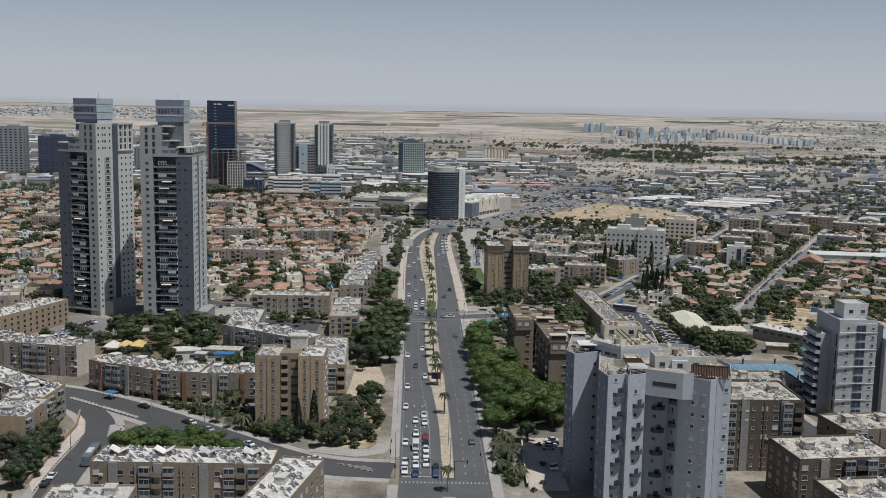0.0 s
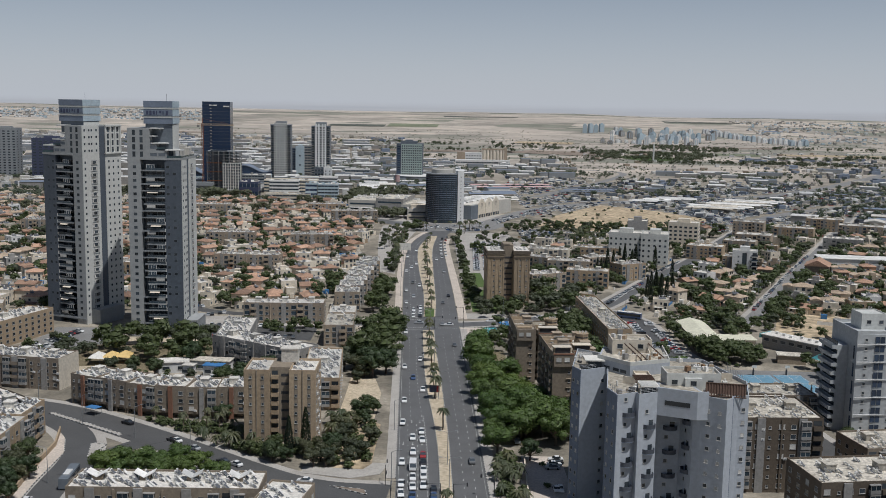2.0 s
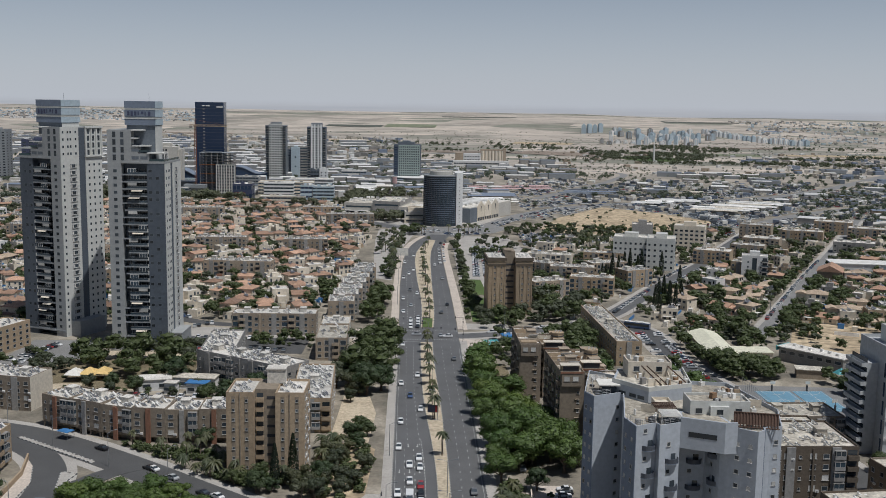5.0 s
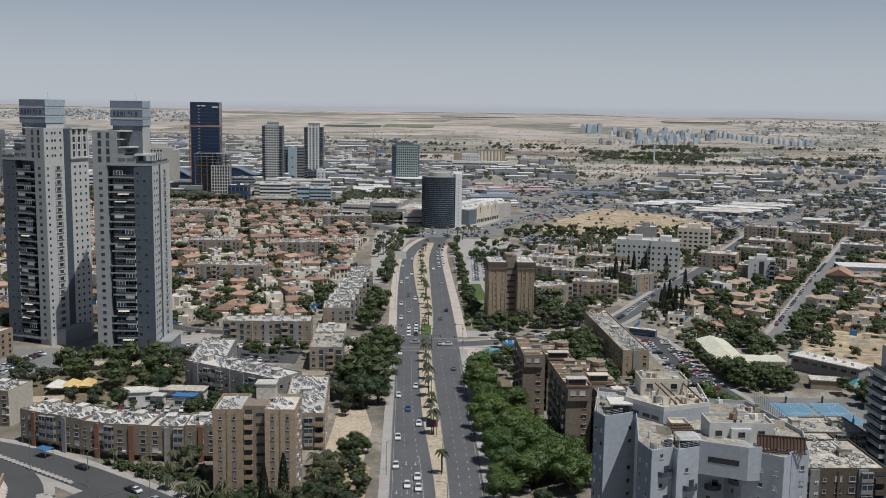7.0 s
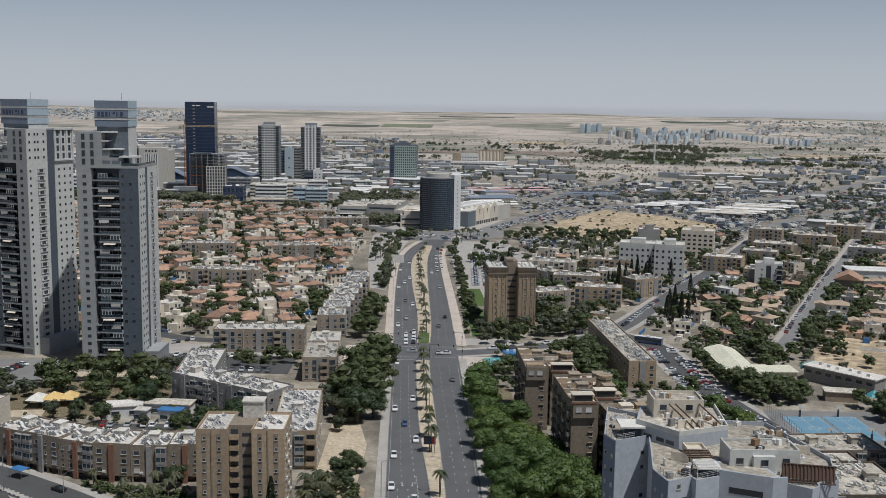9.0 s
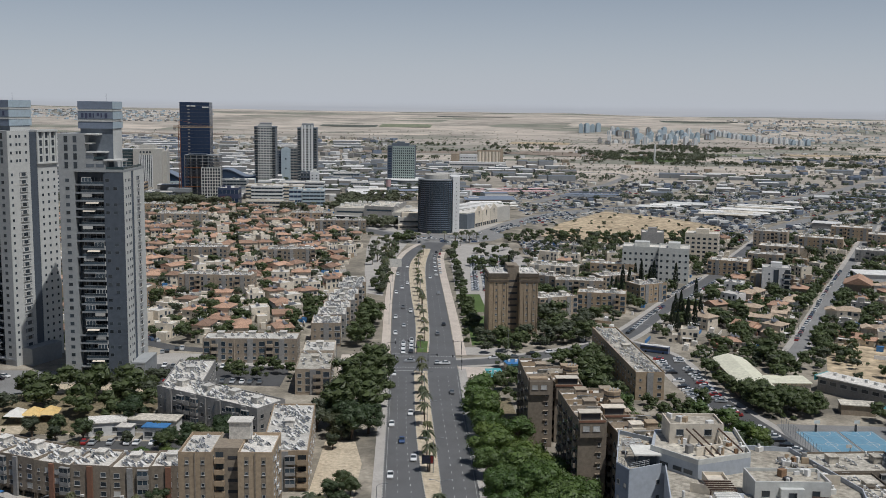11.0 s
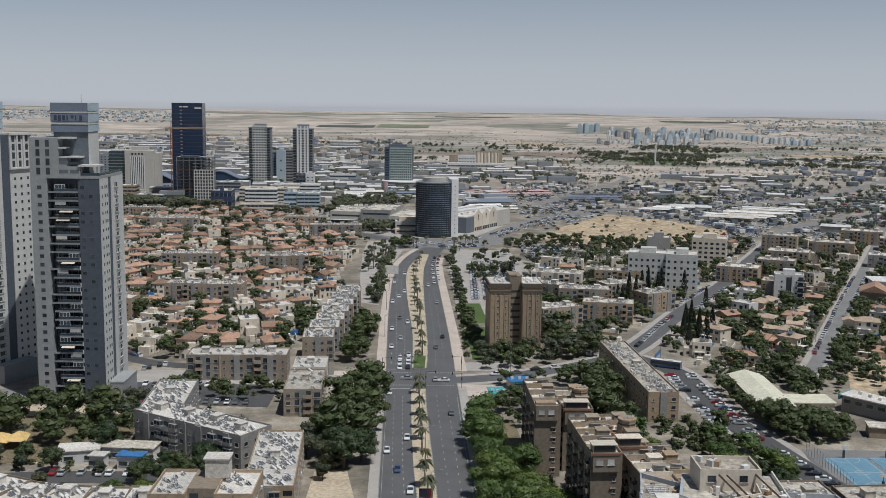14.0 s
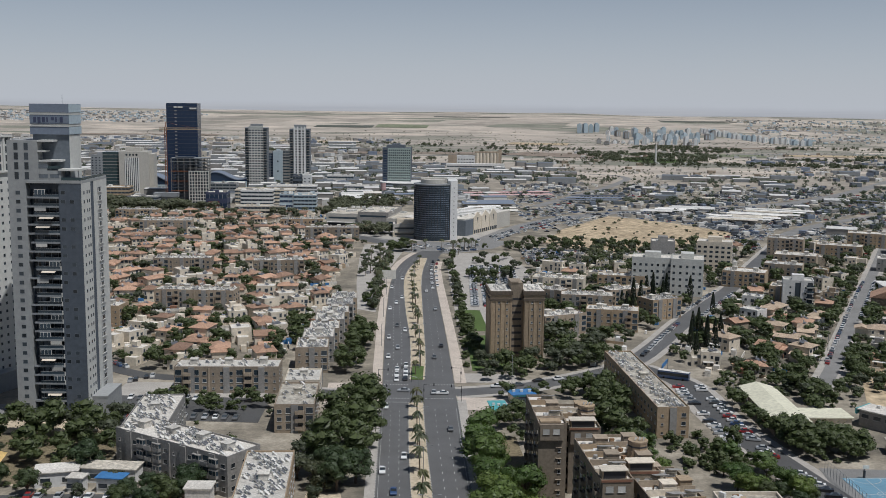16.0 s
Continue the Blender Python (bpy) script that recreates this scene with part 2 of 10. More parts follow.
def ground_material():
    """Dusty town ground near by, stubble fields and bare loess hills beyond."""
    m, t, b = nodes_of("ground_soil")
    pos = t.nodes.new("ShaderNodeNewGeometry")
    vec = pos.outputs["Position"]
    sep = t.nodes.new("ShaderNodeSeparateXYZ")
    t.links.new(vec, sep.inputs[0])
    town = ramp(t, noise_tex(t, vec, 0.045, 6.0, 0.7), [(0.32, (0.12, 0.11, 0.088)), (0.5, (0.26, 0.23, 0.18)), (0.66, (0.46, 0.41, 0.33))])
    town = blend(t, "MULTIPLY", 0.6, town, ramp(t, noise_tex(t, vec, 0.9, 4.0), [(0.3, (0.6, 0.6, 0.6)), (0.7, (1.1, 1.1, 1.1))]))
    mp = t.nodes.new("ShaderNodeMapping")
    mp.inputs["Scale"].default_value = (0.0026, 0.0062, 0)
    mp.inputs["Rotation"].default_value = (0, 0, 0.25)
    t.links.new(vec, mp.inputs["Vector"])
    vo = t.nodes.new("ShaderNodeTexVoronoi")
    vo.inputs["Scale"].default_value = 1.6
    t.links.new(mp.outputs["Vector"], vo.inputs["Vector"])
    sp = t.nodes.new("ShaderNodeSeparateXYZ")
    t.links.new(vo.outputs["Color"], sp.inputs[0])
    fields = ramp(t, sp.outputs[0], [(0.0, (0.22, 0.23, 0.18)), (0.2, (0.36, 0.325, 0.28)), (0.45, (0.52, 0.46, 0.395)), (0.7, (0.40, 0.36, 0.31)), (0.9, (0.57, 0.505, 0.43))])
    fields = blend(t, "MULTIPLY", 0.7, fields, ramp(t, noise_tex(t, vec, 0.012, 8.0, 0.75), [(0.34, (0.58, 0.57, 0.55)), (0.6, (1.06, 1.04, 1.02))]))
    mq = t.nodes.new("ShaderNodeMapping")
    mq.inputs["Scale"].default_value = (0.004, 0.016, 0)
    mq.inputs["Rotation"].default_value = (0, 0, -0.2)
    t.links.new(vec, mq.inputs["Vector"])
    fields = blend(t, "MULTIPLY", 0.8, fields, ramp(t, noise_tex(t, mq.outputs["Vector"], 1.0, 9.0, 0.72), [(0.36, (0.55, 0.60, 0.60)), (0.52, (1.0, 1.0, 1.0)), (0.7, (1.12, 1.1, 1.08))]))
    far = t.nodes.new("ShaderNodeMapRange")
    far.inputs["From Min"].default_value = 1300
    far.inputs["From Max"].default_value = 1750
    t.links.new(sep.outputs[1], far.inputs["Value"])
    col = blend(t, "MIX", far.outputs["Result"], town, fields)
    t.links.new(col, b.inputs["Base Color"])
    b.inputs["Roughness"].default_value = 0.95
    return m


M["ground"] = ground_material()


# ---- mesh tools ----
class Shape:
    """Gathers boxes, prisms and quads into one mesh with several materials."""

    def __init__(self):
        self.v, self.f, self.m = [], [], []

    def add(self, verts, faces, mat=0):
        k = len(self.v)
        self.v += [tuple(p) for p in verts]
        self.f += [tuple(k + i for i in fc) for fc in faces]
        self.m += [mat] * len(faces)
        return self

    def box(self, x0, x1, y0, y1, z0, z1, mat=0):
        return self.add([(x0, y0, z0), (x1, y0, z0), (x1, y1, z0), (x0, y1, z0), (x0, y0, z1), (x1, y0, z1), (x1, y1, z1), (x0, y1, z1)],
                        [(3, 2, 1, 0), (4, 5, 6, 7), (0, 1, 5, 4), (1, 2, 6, 5), (2, 3, 7, 6), (3, 0, 4, 7)], mat)

    def prism(self, poly, z0, z1, mat=0, top=None, cap=True):
        n = len(poly)
        self.add([(x, y, z0) for x, y in poly] + [(x, y, z1) for x, y in poly],
                 [(i, (i + 1) % n, n + (i + 1) % n, n + i) for i in range(n)], mat)
        if cap:
            self.add([(x, y, z1) for x, y in poly], [tuple(range(n))], mat if top is None else top)
        return self

    def cyl(self, x, y, z0, z1, r, n=8, r1=None, mat=0):
        r1 = r if r1 is None else r1
        ring = [(math.cos(2 * math.pi * i / n), math.sin(2 * math.pi * i / n)) for i in range(n)]
        return self.add([(x + r * a, y + r * b, z0) for a, b in ring] + [(x + r1 * a, y + r1 * b, z1) for a, b in ring],
                        [(i, (i + 1) % n, n + (i + 1) % n, n + i) for i in range(n)] + [tuple(range(n, 2 * n)), tuple(reversed(range(n)))], mat)

    def tube(self, a, b, r, n=6, r1=None, mat=0):
        a, b = Vector(a), Vector(b)
        r1 = r if r1 is None else r1
        q = (b - a).to_track_quat("Z", "Y").to_matrix()
        ring = [q @ Vector((math.cos(2 * math.pi * i / n), math.sin(2 * math.pi * i / n), 0)) for i in range(n)]
        return self.add([a + r * c for c in ring] + [b + r1 * c for c in ring],
                        [(i, (i + 1) % n, n + (i + 1) % n, n + i) for i in range(n)] + [tuple(range(n, 2 * n)), tuple(reversed(range(n)))], mat)

    def tub(self, x0, x1, y0, y1, z0, zi, z1, w, mat=0):
        """A box whose top is sunk to zi behind a rim of width w."""
        o = [(x0, y0), (x1, y0), (x1, y1), (x0, y1)]
        i = [(x0 + w, y0 + w), (x1 - w, y0 + w), (x1 - w, y1 - w), (x0 + w, y1 - w)]
        v = [(x, y, z0) for x, y in o] + [(x, y, z1) for x, y in o] + [(x, y, z1) for x, y in i] + [(x, y, zi) for x, y in i]
        f = [(3, 2, 1, 0), (12, 13, 14, 15)]
        for a in range(4):
            b = (a + 1) % 4
            f += [(a, b, 4 + b, 4 + a), (4 + a, 4 + b, 8 + b, 8 + a), (8 + a, 8 + b, 12 + b, 12 + a)]
        return self.add(v, f, mat)

    def ring(self, x0, x1, y0, y1, z0, z1, w, mat=0):
        """A low wall round a rectangle, butted at the corners."""
        self.box(x0, x1, y0, y0 + w, z0, z1, mat)
        self.box(x0, x1, y1 - w, y1, z0, z1, mat)
        self.box(x0, x0 + w, y0 + w, y1 - w, z0, z1, mat)
        return self.box(x1 - w, x1, y0 + w, y1 - w, z0, z1, mat)

    def mesh(self, name, *mats, smooth=False):
        me = bpy.data.meshes.new(name)
        me.from_pydata(self.v, [], self.f)
        for m in mats:
            me.materials.append(M[m] if isinstance(m, str) else m)
        me.polygons.foreach_set("material_index", self.m)
        if smooth:
            me.polygons.foreach_set("use_smooth", [True] * len(self.f))
        me.update()
        return me


def put(name, mesh, parent=None, x=0.0, y=0.0, z=0.0, rz=0.0, s=None, label=""):
    ob = new(name, mesh)
    ob.parent = parent
    ob.location = (x, y, z)
    ob.rotation_euler = (0, 0, radians(rz))
    if s is not None:
        ob.scale = s if isinstance(s, tuple) else (s, s, s)
    if label:
        ob["label"] = label
    return ob


def base(name, x, y, z, rz, label, category, group="", kind=""):
    ob = new(name)
    ob.location = (x, y, z)
    ob.rotation_euler = (0, 0, radians(rz))
    return tagged(ob, label, category, group, kind)


def structure(name, shape, mats, label, z=0.0, parent=None):
    ob = put(name, shape.mesh(name, *mats), parent, 0, 0, z)
    if parent is None:
        tagged(ob, label, name.split("_")[0], "", "structure")
    return ob


def strip(fn_a, fn_b, y0, y1, step, z0, z1):
    """A raised strip of ground between two lines that run with y."""
    s = Shape()
    n = max(1, round((y1 - y0) / step))
    ys = [y0 + (y1 - y0) * i / n for i in range(n + 1)]
    v = []
    for y in ys:
        a, b = fn_a(y), fn_b(y)
        v += [(a, y, z0), (a, y, z1), (b, y, z1), (b, y, z0)]
    f = []
    for i in range(n):
        k = 4 * i
        f += [(k, k + 4, k + 5, k + 1), (k + 1, k + 5, k + 6, k + 2), (k + 2, k + 6, k + 7, k + 3)]
    f += [(0, 1, 2, 3), (4 * n + 3, 4 * n + 2, 4 * n + 1, 4 * n)]
    return s.add(v, f)


def poly_line(rows):
    """x as a smooth function of y through a few rows."""
    ys, xs = [r[1] for r in rows], [r[0] for r in rows]
    def at(y):
        return float(np.interp(y, ys, xs))
    def smooth(y):
        return sum(at(y + d) for d in (-24, -16, -8, 0, 8, 16, 24)) / 7
    return smooth


def ribbon(points, width, z0, z1):
    """A sheet of road along a bent line, with rounded bends."""
    pts = [Vector((*p, 0)) for p in points]
    for _ in range(3):
        q = [pts[0]]
        for a, b in zip(pts, pts[1:]):
            q += [a.lerp(b, 0.25), a.lerp(b, 0.75)]
        pts = q + [pts[-1]]
    s = Shape()
    v = []
    for i, p in enumerate(pts):
        d = (pts[min(i + 1, len(pts) - 1)] - pts[max(i - 1, 0)]).normalized()
        n = Vector((-d.y, d.x, 0)) * width / 2
        v += [(p.x + n.x, p.y + n.y, z0), (p.x + n.x, p.y + n.y, z1), (p.x - n.x, p.y - n.y, z1), (p.x - n.x, p.y - n.y, z0)]
    f = []
    for i in range(len(pts) - 1):
        k = 4 * i
        f += [(k, k + 1, k + 5, k + 4), (k + 1, k + 2, k + 6, k + 5), (k + 2, k + 3, k + 7, k + 6)]
    return s.add(v, f)


TAKEN = []


def take(cx, cy, w, d, rz=0.0):
    TAKEN.append((cx, cy, w / 2, d / 2, math.cos(radians(rz)), math.sin(radians(rz))))


def free(x, y, r=0.0):
    for cx, cy, w, d, c, s in TAKEN:
        dx, dy = x - cx, y - cy
        if abs(dx * c + dy * s) < w + r and abs(dy * c - dx * s) < d + r:
            return False
    return True


def take_line(points, width):
    for a, b in zip(points, points[1:]):
        d = Vector(b) - Vector(a)
        take((a[0] + b[0]) / 2, (a[1] + b[1]) / 2, d.length, width, math.degrees(math.atan2(d.y, d.x)))


# ---- ground and roads ----
def rise(x, y):
    """Height of the land: level under the town, rolling hills at the far end."""
    k = min(1.0, max(0.0, (y - 3100) / 1600))
    k = k * k * (3 - 2 * k)
    n = noise.noise(Vector((x * 0.0011, y * 0.0016, 3.0))) + 0.5 * noise.noise(Vector((x * 0.004, y * 0.005, 9.0)))
    return k * (66 + 8 * n - 0.003 * x)


def build_ground():
    s = Shape()
    xs = [-4200 + 140 * i for i in range(61)]
    ys = [-1200, -400, 0, 600, 1200, 2000, 2800] + [3000 + 60 * i for i in range(30)]
    s.add([(x, y, rise(x, y)) for y in ys for x in xs],
          [(j * 61 + i, j * 61 + i + 1, (j + 1) * 61 + i + 1, (j + 1) * 61 + i) for j in range(len(ys) - 1) for i in range(60)])
    tagged(put("ground", s.mesh("ground", "ground", smooth=True)), "dusty pale loess ground reaching bare desert hills", "ground", "", "structure")


build_ground()


def far_haze():
    """The farthest desert ridges: a glowing sheet, the haze painted into its colour and fade."""
    m = bpy.data.materials.new("hazy_ridges")
    m.use_nodes = True
    t = m.node_tree
    t.nodes.remove(t.nodes["Principled BSDF"])
    vec = t.nodes.new("ShaderNodeNewGeometry").outputs["Position"]
    sep = t.nodes.new("ShaderNodeSeparateXYZ")
    t.links.new(vec, sep.inputs[0])
    mp = t.nodes.new("ShaderNodeMapping")
    mp.inputs["Scale"].default_value = (0.0012, 0, 0.05)
    t.links.new(vec, mp.inputs["Vector"])
    # hazy land tones that glow by themselves, no lamp behind them
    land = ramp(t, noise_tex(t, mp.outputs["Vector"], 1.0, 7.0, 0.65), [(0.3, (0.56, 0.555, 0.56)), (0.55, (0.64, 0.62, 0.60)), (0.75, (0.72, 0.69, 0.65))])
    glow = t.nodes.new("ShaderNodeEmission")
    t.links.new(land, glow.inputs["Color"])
    rough_top = t.nodes.new("ShaderNodeMath")
    rough_top.operation = "MULTIPLY_ADD"
    mr = t.nodes.new("ShaderNodeMapping")
    mr.inputs["Scale"].default_value = (0.0022, 0, 0)
    t.links.new(vec, mr.inputs["Vector"])
    t.links.new(noise_tex(t, mr.outputs["Vector"], 1.0, 6.0, 0.6), rough_top.inputs[0])
    rough_top.inputs[1].default_value = 26
    t.links.new(sep.outputs[2], rough_top.inputs[2])
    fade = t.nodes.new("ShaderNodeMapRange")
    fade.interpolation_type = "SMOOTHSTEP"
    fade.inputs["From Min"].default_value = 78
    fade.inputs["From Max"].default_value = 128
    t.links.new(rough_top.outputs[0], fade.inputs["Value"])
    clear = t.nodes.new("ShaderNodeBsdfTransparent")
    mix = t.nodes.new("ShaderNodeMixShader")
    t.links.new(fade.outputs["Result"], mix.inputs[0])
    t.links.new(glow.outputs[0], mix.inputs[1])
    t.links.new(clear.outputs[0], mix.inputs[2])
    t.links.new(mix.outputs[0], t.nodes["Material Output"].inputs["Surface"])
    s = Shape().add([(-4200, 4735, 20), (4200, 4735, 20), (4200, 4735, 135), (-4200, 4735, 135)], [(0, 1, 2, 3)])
    tagged(put("backdrop", s.mesh("backdrop", m)), "glowing backdrop sheet of pale desert ridges with painted haze", "backdrop", "", "structure")


far_haze()

left_edge = poly_line([(-1.0, -120), (-5.5, 60), (-10.6, 262), (-14.9, 400), (-16.9, 470), (-20.0, 552), (-22.5, 622), (-24.4, 719), (-21.9, 783), (-12.0, 840), (4.0, 880)])
median_l = poly_line([(7.0, -120), (4.2, 60), (1.0, 240), (0.4, 300), (-0.6, 327), (-2.6, 353), (-5.2, 385), (-7.2, 440), (-8.3, 486), (-8.4, 530), (-9.6, 575), (-13.5, 637), (-17.0, 719), (-16.2, 765), (-8.0, 818)])
median_r = poly_line([(10.4, -120), (7.6, 60), (4.6, 262), (3.5, 322), (1.0, 385), (-1.6, 440), (-3.0, 486), (-1.9, 525), (-3.0, 575), (-4.6, 637), (-6.4, 719), (-6.0, 765), (-3.0, 818)])
right_edge = poly_line([(21.5, -120), (18.0, 60), (14.1, 262), (12.9, 310), (11.9, 361), (9.7, 442), (8.6, 500), (6.5, 575), (4.4, 638), (1.6, 721), (0.4, 785), (6.0, 840), (14.0, 880)])

structure("road", strip(left_edge, right_edge, -120, 850, 8, -0.3, 0.04), ["asphalt"], "dark worn asphalt avenue with two carriageways")
take_line([(1, 60), (-3, 450), (-10, 700), (-8, 840)], 46)
# the junction at the head of the avenue and the roads that leave it
ROAD_COUNT = 0


def road(nm, pts, w, mt, lab):
    """A street along a line of points, the inner ones with pavements."""
    global ROAD_COUNT
    i = ROAD_COUNT
    ROAD_COUNT += 1
    structure(nm, ribbon(pts, w, -0.3, 0.05 + 0.006 * i), [mt], lab)
    take_line(pts, w + 5)
    if i in (2, 3, 4, 5, 6, 7):
        structure("pavement_" + nm[5:], ribbon(pts, w + 5.5, -0.3, 0.012 + 0.003 * i), ["paving"], "pale paved sidewalk along the street")


road("road_ring", [(-60, 925), (-29, 893), (2, 876), (28, 884), (48, 930), (72, 1000), (123, 1082), (200, 1146), (331, 1195), (456, 1310), (643, 1584), (760, 1760)], 18, "asphalt_pale", "busy asphalt road bending away past the round tower")
road("road_upper", [(-28, 880), (-75, 945), (-150, 1060), (-250, 1130)], 14, "asphalt", "asphalt road behind the houses")
road("road_west", [(-13, 277), (-36, 279), (-62, 299), (-88, 320.5), (-112, 337.5), (-128, 347), (-150, 354), (-200, 363)], 12.5, "asphalt_old", "curving grey side street beside the apartment blocks")
road("road_southwest", [(-136, 344), (-118, 331.5), (-107.5, 317), (-103, 300), (-102.6, 280), (-100.5, 257), (-96, 232), (-92, 180)], 9, "asphalt_old", "grey side street leading down past the blocks")
road("road_cross_west", [(-18, 489), (-40, 487), (-60, 496), (-70, 502)], 7.5, "asphalt_old", "grey cross street with crosswalks")
road("road_cross_east", [(8, 489), (30, 495), (58, 512), (80, 532), (100, 570), (124, 622), (170, 706), (206, 786), (260, 900)], 9, "asphalt", "grey street lined with parked cars")
road("road_east", [(82, 528), (97, 505), (96, 460), (102, 420), (112, 370), (120, 300)], 10, "asphalt_old", "narrow street with parked cars beside the long block")
road("road_hill", [(143, 498), (155, 518), (203, 617), (252, 716), (322, 859), (395, 1010)], 6, "asphalt_pale", "straight pale street climbing between the houses")
road("road_far", [(260, 900), (300, 990), (420, 1120), (640, 1260)], 12, "asphalt_pale", "road through the market area")
road("road_tower", [(-66, 502), (-100, 506), (-116, 512), (-150, 545), (-260, 575), (-420, 640)], 7, "asphalt_old", "street behind the twin towers")
road("road_loop", [(104, 1180), (144, 1269), (216, 1422), (258, 1540), (282, 1610), (276, 1671), (240, 1696), (150, 1716)], 11, "asphalt_pale", "pale slip road curving round the market")
road("road_valley", [(643, 1584), (900, 1700), (1300, 1800), (1700, 1860)], 14, "asphalt_pale", "pale highway crossing the plain")
road("road_plain", [(-900, 2300), (-300, 2180), (200, 2250), (900, 2500), (1700, 2600)], 16, "asphalt_pale", "pale highway crossing the plain")
road("road_slip", [(-101, 286), (-97.5, 300), (-90, 314), (-82, 320)], 7, "asphalt_old", "short grey slip lane beside the traffic island")


structure("pavement_left", strip(lambda y: left_edge(y) - 3.0, lambda y: left_edge(y) - 0.25, 288, 474, 8, -0.3, 0.16), ["paving"], "light paved sidewalk")
structure("pavement_left_south", strip(lambda y: left_edge(y) - 3.0, lambda y: left_edge(y) - 0.25, -120, 266, 8, -0.3, 0.16), ["paving"], "light paved sidewalk")
structure("pavement_left_north", strip(lambda y: left_edge(y) - 4, lambda y: left_edge(y) - 0.25, 500, 840, 8, -0.3, 0.16), ["plaza"], "pinkish paved sidewalk")
structure("pavement_right", strip(lambda y: right_edge(y) + 0.25, lambda y: right_edge(y) + 3.2, -120, 480, 8, -0.3, 0.16), ["paving"], "light paved sidewalk")
structure("pavement_right_north", strip(lambda y: right_edge(y) + 0.25, lambda y: right_edge(y) + 4.6, 502, 800, 8, -0.3, 0.16), ["plaza"], "pinkish paved sidewalk")
structure("pavement_corner_east", strip(lambda y: right_edge(y) + 0.25, lambda y: right_edge(y) + 25, 468, 483, 5, -0.3, 0.1), ["plaza"], "pale paved street corner")
structure("pavement_corner_northeast", strip(lambda y: right_edge(y) + 4.6, lambda y: right_edge(y) + 24, 503, 516, 5, -0.3, 0.11), ["paving"], "pale paved street corner")
structure("pavement_corner_west", strip(lambda y: left_edge(y) - 20, lambda y: left_edge(y) - 0.25, 474, 483, 5, -0.3, 0.1), ["plaza"], "pale paved street corner")
structure("pavement_corner_northwest", strip(lambda y: left_edge(y) - 20, lambda y: left_edge(y) - 0.25, 494, 501, 5, -0.3, 0.11), ["plaza"], "pale paved street corner")
structure("park_ground", ribbon([(-146, 419), (-122, 423), (-93, 425)], 36, -0.3, 0.07), ["scrub"], "dry brown grass under the park trees")
structure("park_ground_south", ribbon([(-128, 400), (-108, 403)], 12, -0.3, 0.073), ["scrub"], "dry brown grass under the park trees")
# tree shade put in as a strip of darker, dry-grass ground
structure("tree_bed", ribbon([(22, 318), (23, 380), (20, 440)], 13, -0.3, 0.05), ["scrub"], "dark ground strip painting the shade under the street trees")
structure("forecourt", ribbon([(29.8, 264), (29.6, 308)], 10.5, -0.3, 0.085), ["plaza"], "pinkish paved parking court beside the white tower")
structure("wall_court", ribbon([(23.9, 266), (24.2, 284), (25.2, 306)], 0.35, -0.3, 1.3), ["cream"], "low cream wall along the paved court")
structure("parking_yard", ribbon([(-118, 383), (-104, 385), (-74, 385)], 9, -0.3, 0.075), ["asphalt_old"], "grey asphalt parking yard between the blocks")
structure("median_south", strip(lambda y: median_l(y) + 0.22, lambda y: median_r(y) - 0.22, 272, 476, 6, -0.3, 0.18), ["sand"], "sandy median strip")
structure("median_north", strip(lambda y: median_l(y) + 0.22, lambda y: median_r(y) - 0.22, 506, 815, 6, -0.3, 0.18), ["sand"], "sandy median strip")
structure("median_lawn", strip(lambda y: median_l(y) + 0.8, lambda y: median_r(y) - 0.8, 506, 526, 5, 0.1, 0.24), ["lawn"], "small lawn on the median tip")
structure("median_near", strip(lambda y: median_l(y) + 0.22, lambda y: median_r(y) - 0.22, -120, 258, 6, -0.3, 0.18), ["sand"], "sandy median strip")


def kerb_run(name, fn, y0, y1, side):
    """Kerb stones in alternating black and white, one mesh per colour run."""
    holder = base(name, 0, 0, 0, 0, "black and white painted kerb stones along the median", "kerb", "", "structure")
    light = Shape()
    dark = Shape()
    n = int((y1 - y0) / 1.0)
    for i in range(n):
        ya, yb = y0 + i, y0 + i + 0.97
        a, b = fn(ya), fn(yb)
        sh = light if i % 2 else dark
        w = 0.22 * side
        sh.add([(a, ya, -0.2), (a + w, ya, -0.2), (b + w, yb, -0.2), (b, yb, -0.2), (a, ya, 0.2), (a + w, ya, 0.2), (b + w, yb, 0.2), (b, yb, 0.2)],
               [(4, 5, 6, 7), (0, 1, 5, 4), (1, 2, 6, 5), (2, 3, 7, 6), (3, 0, 4, 7)] if side > 0 else [(7, 6, 5, 4), (4, 5, 1, 0), (5, 6, 2, 1), (6, 7, 3, 2), (7, 4, 0, 3)])
    tagged(put("light_stones", light.mesh("light_stones", "paint"), holder), kind="stuff")
    tagged(put("dark_stones", dark.mesh("dark_stones", "asphalt_old"), holder), kind="stuff")


kerb_run("kerb_median_left", median_l, 272, 476, 1)
kerb_run("kerb_median_right", median_r, 272, 476, -1)
kerb_run("kerb_north_left", median_l, 506, 815, 1)
kerb_run("kerb_north_right", median_r, 506, 815, -1)
kerb_run("kerb_left", lambda y: left_edge(y) - 0.25, 288, 470, 1)
kerb_run("kerb_right", lambda y: right_edge(y) + 0.25, 262, 478, -1)


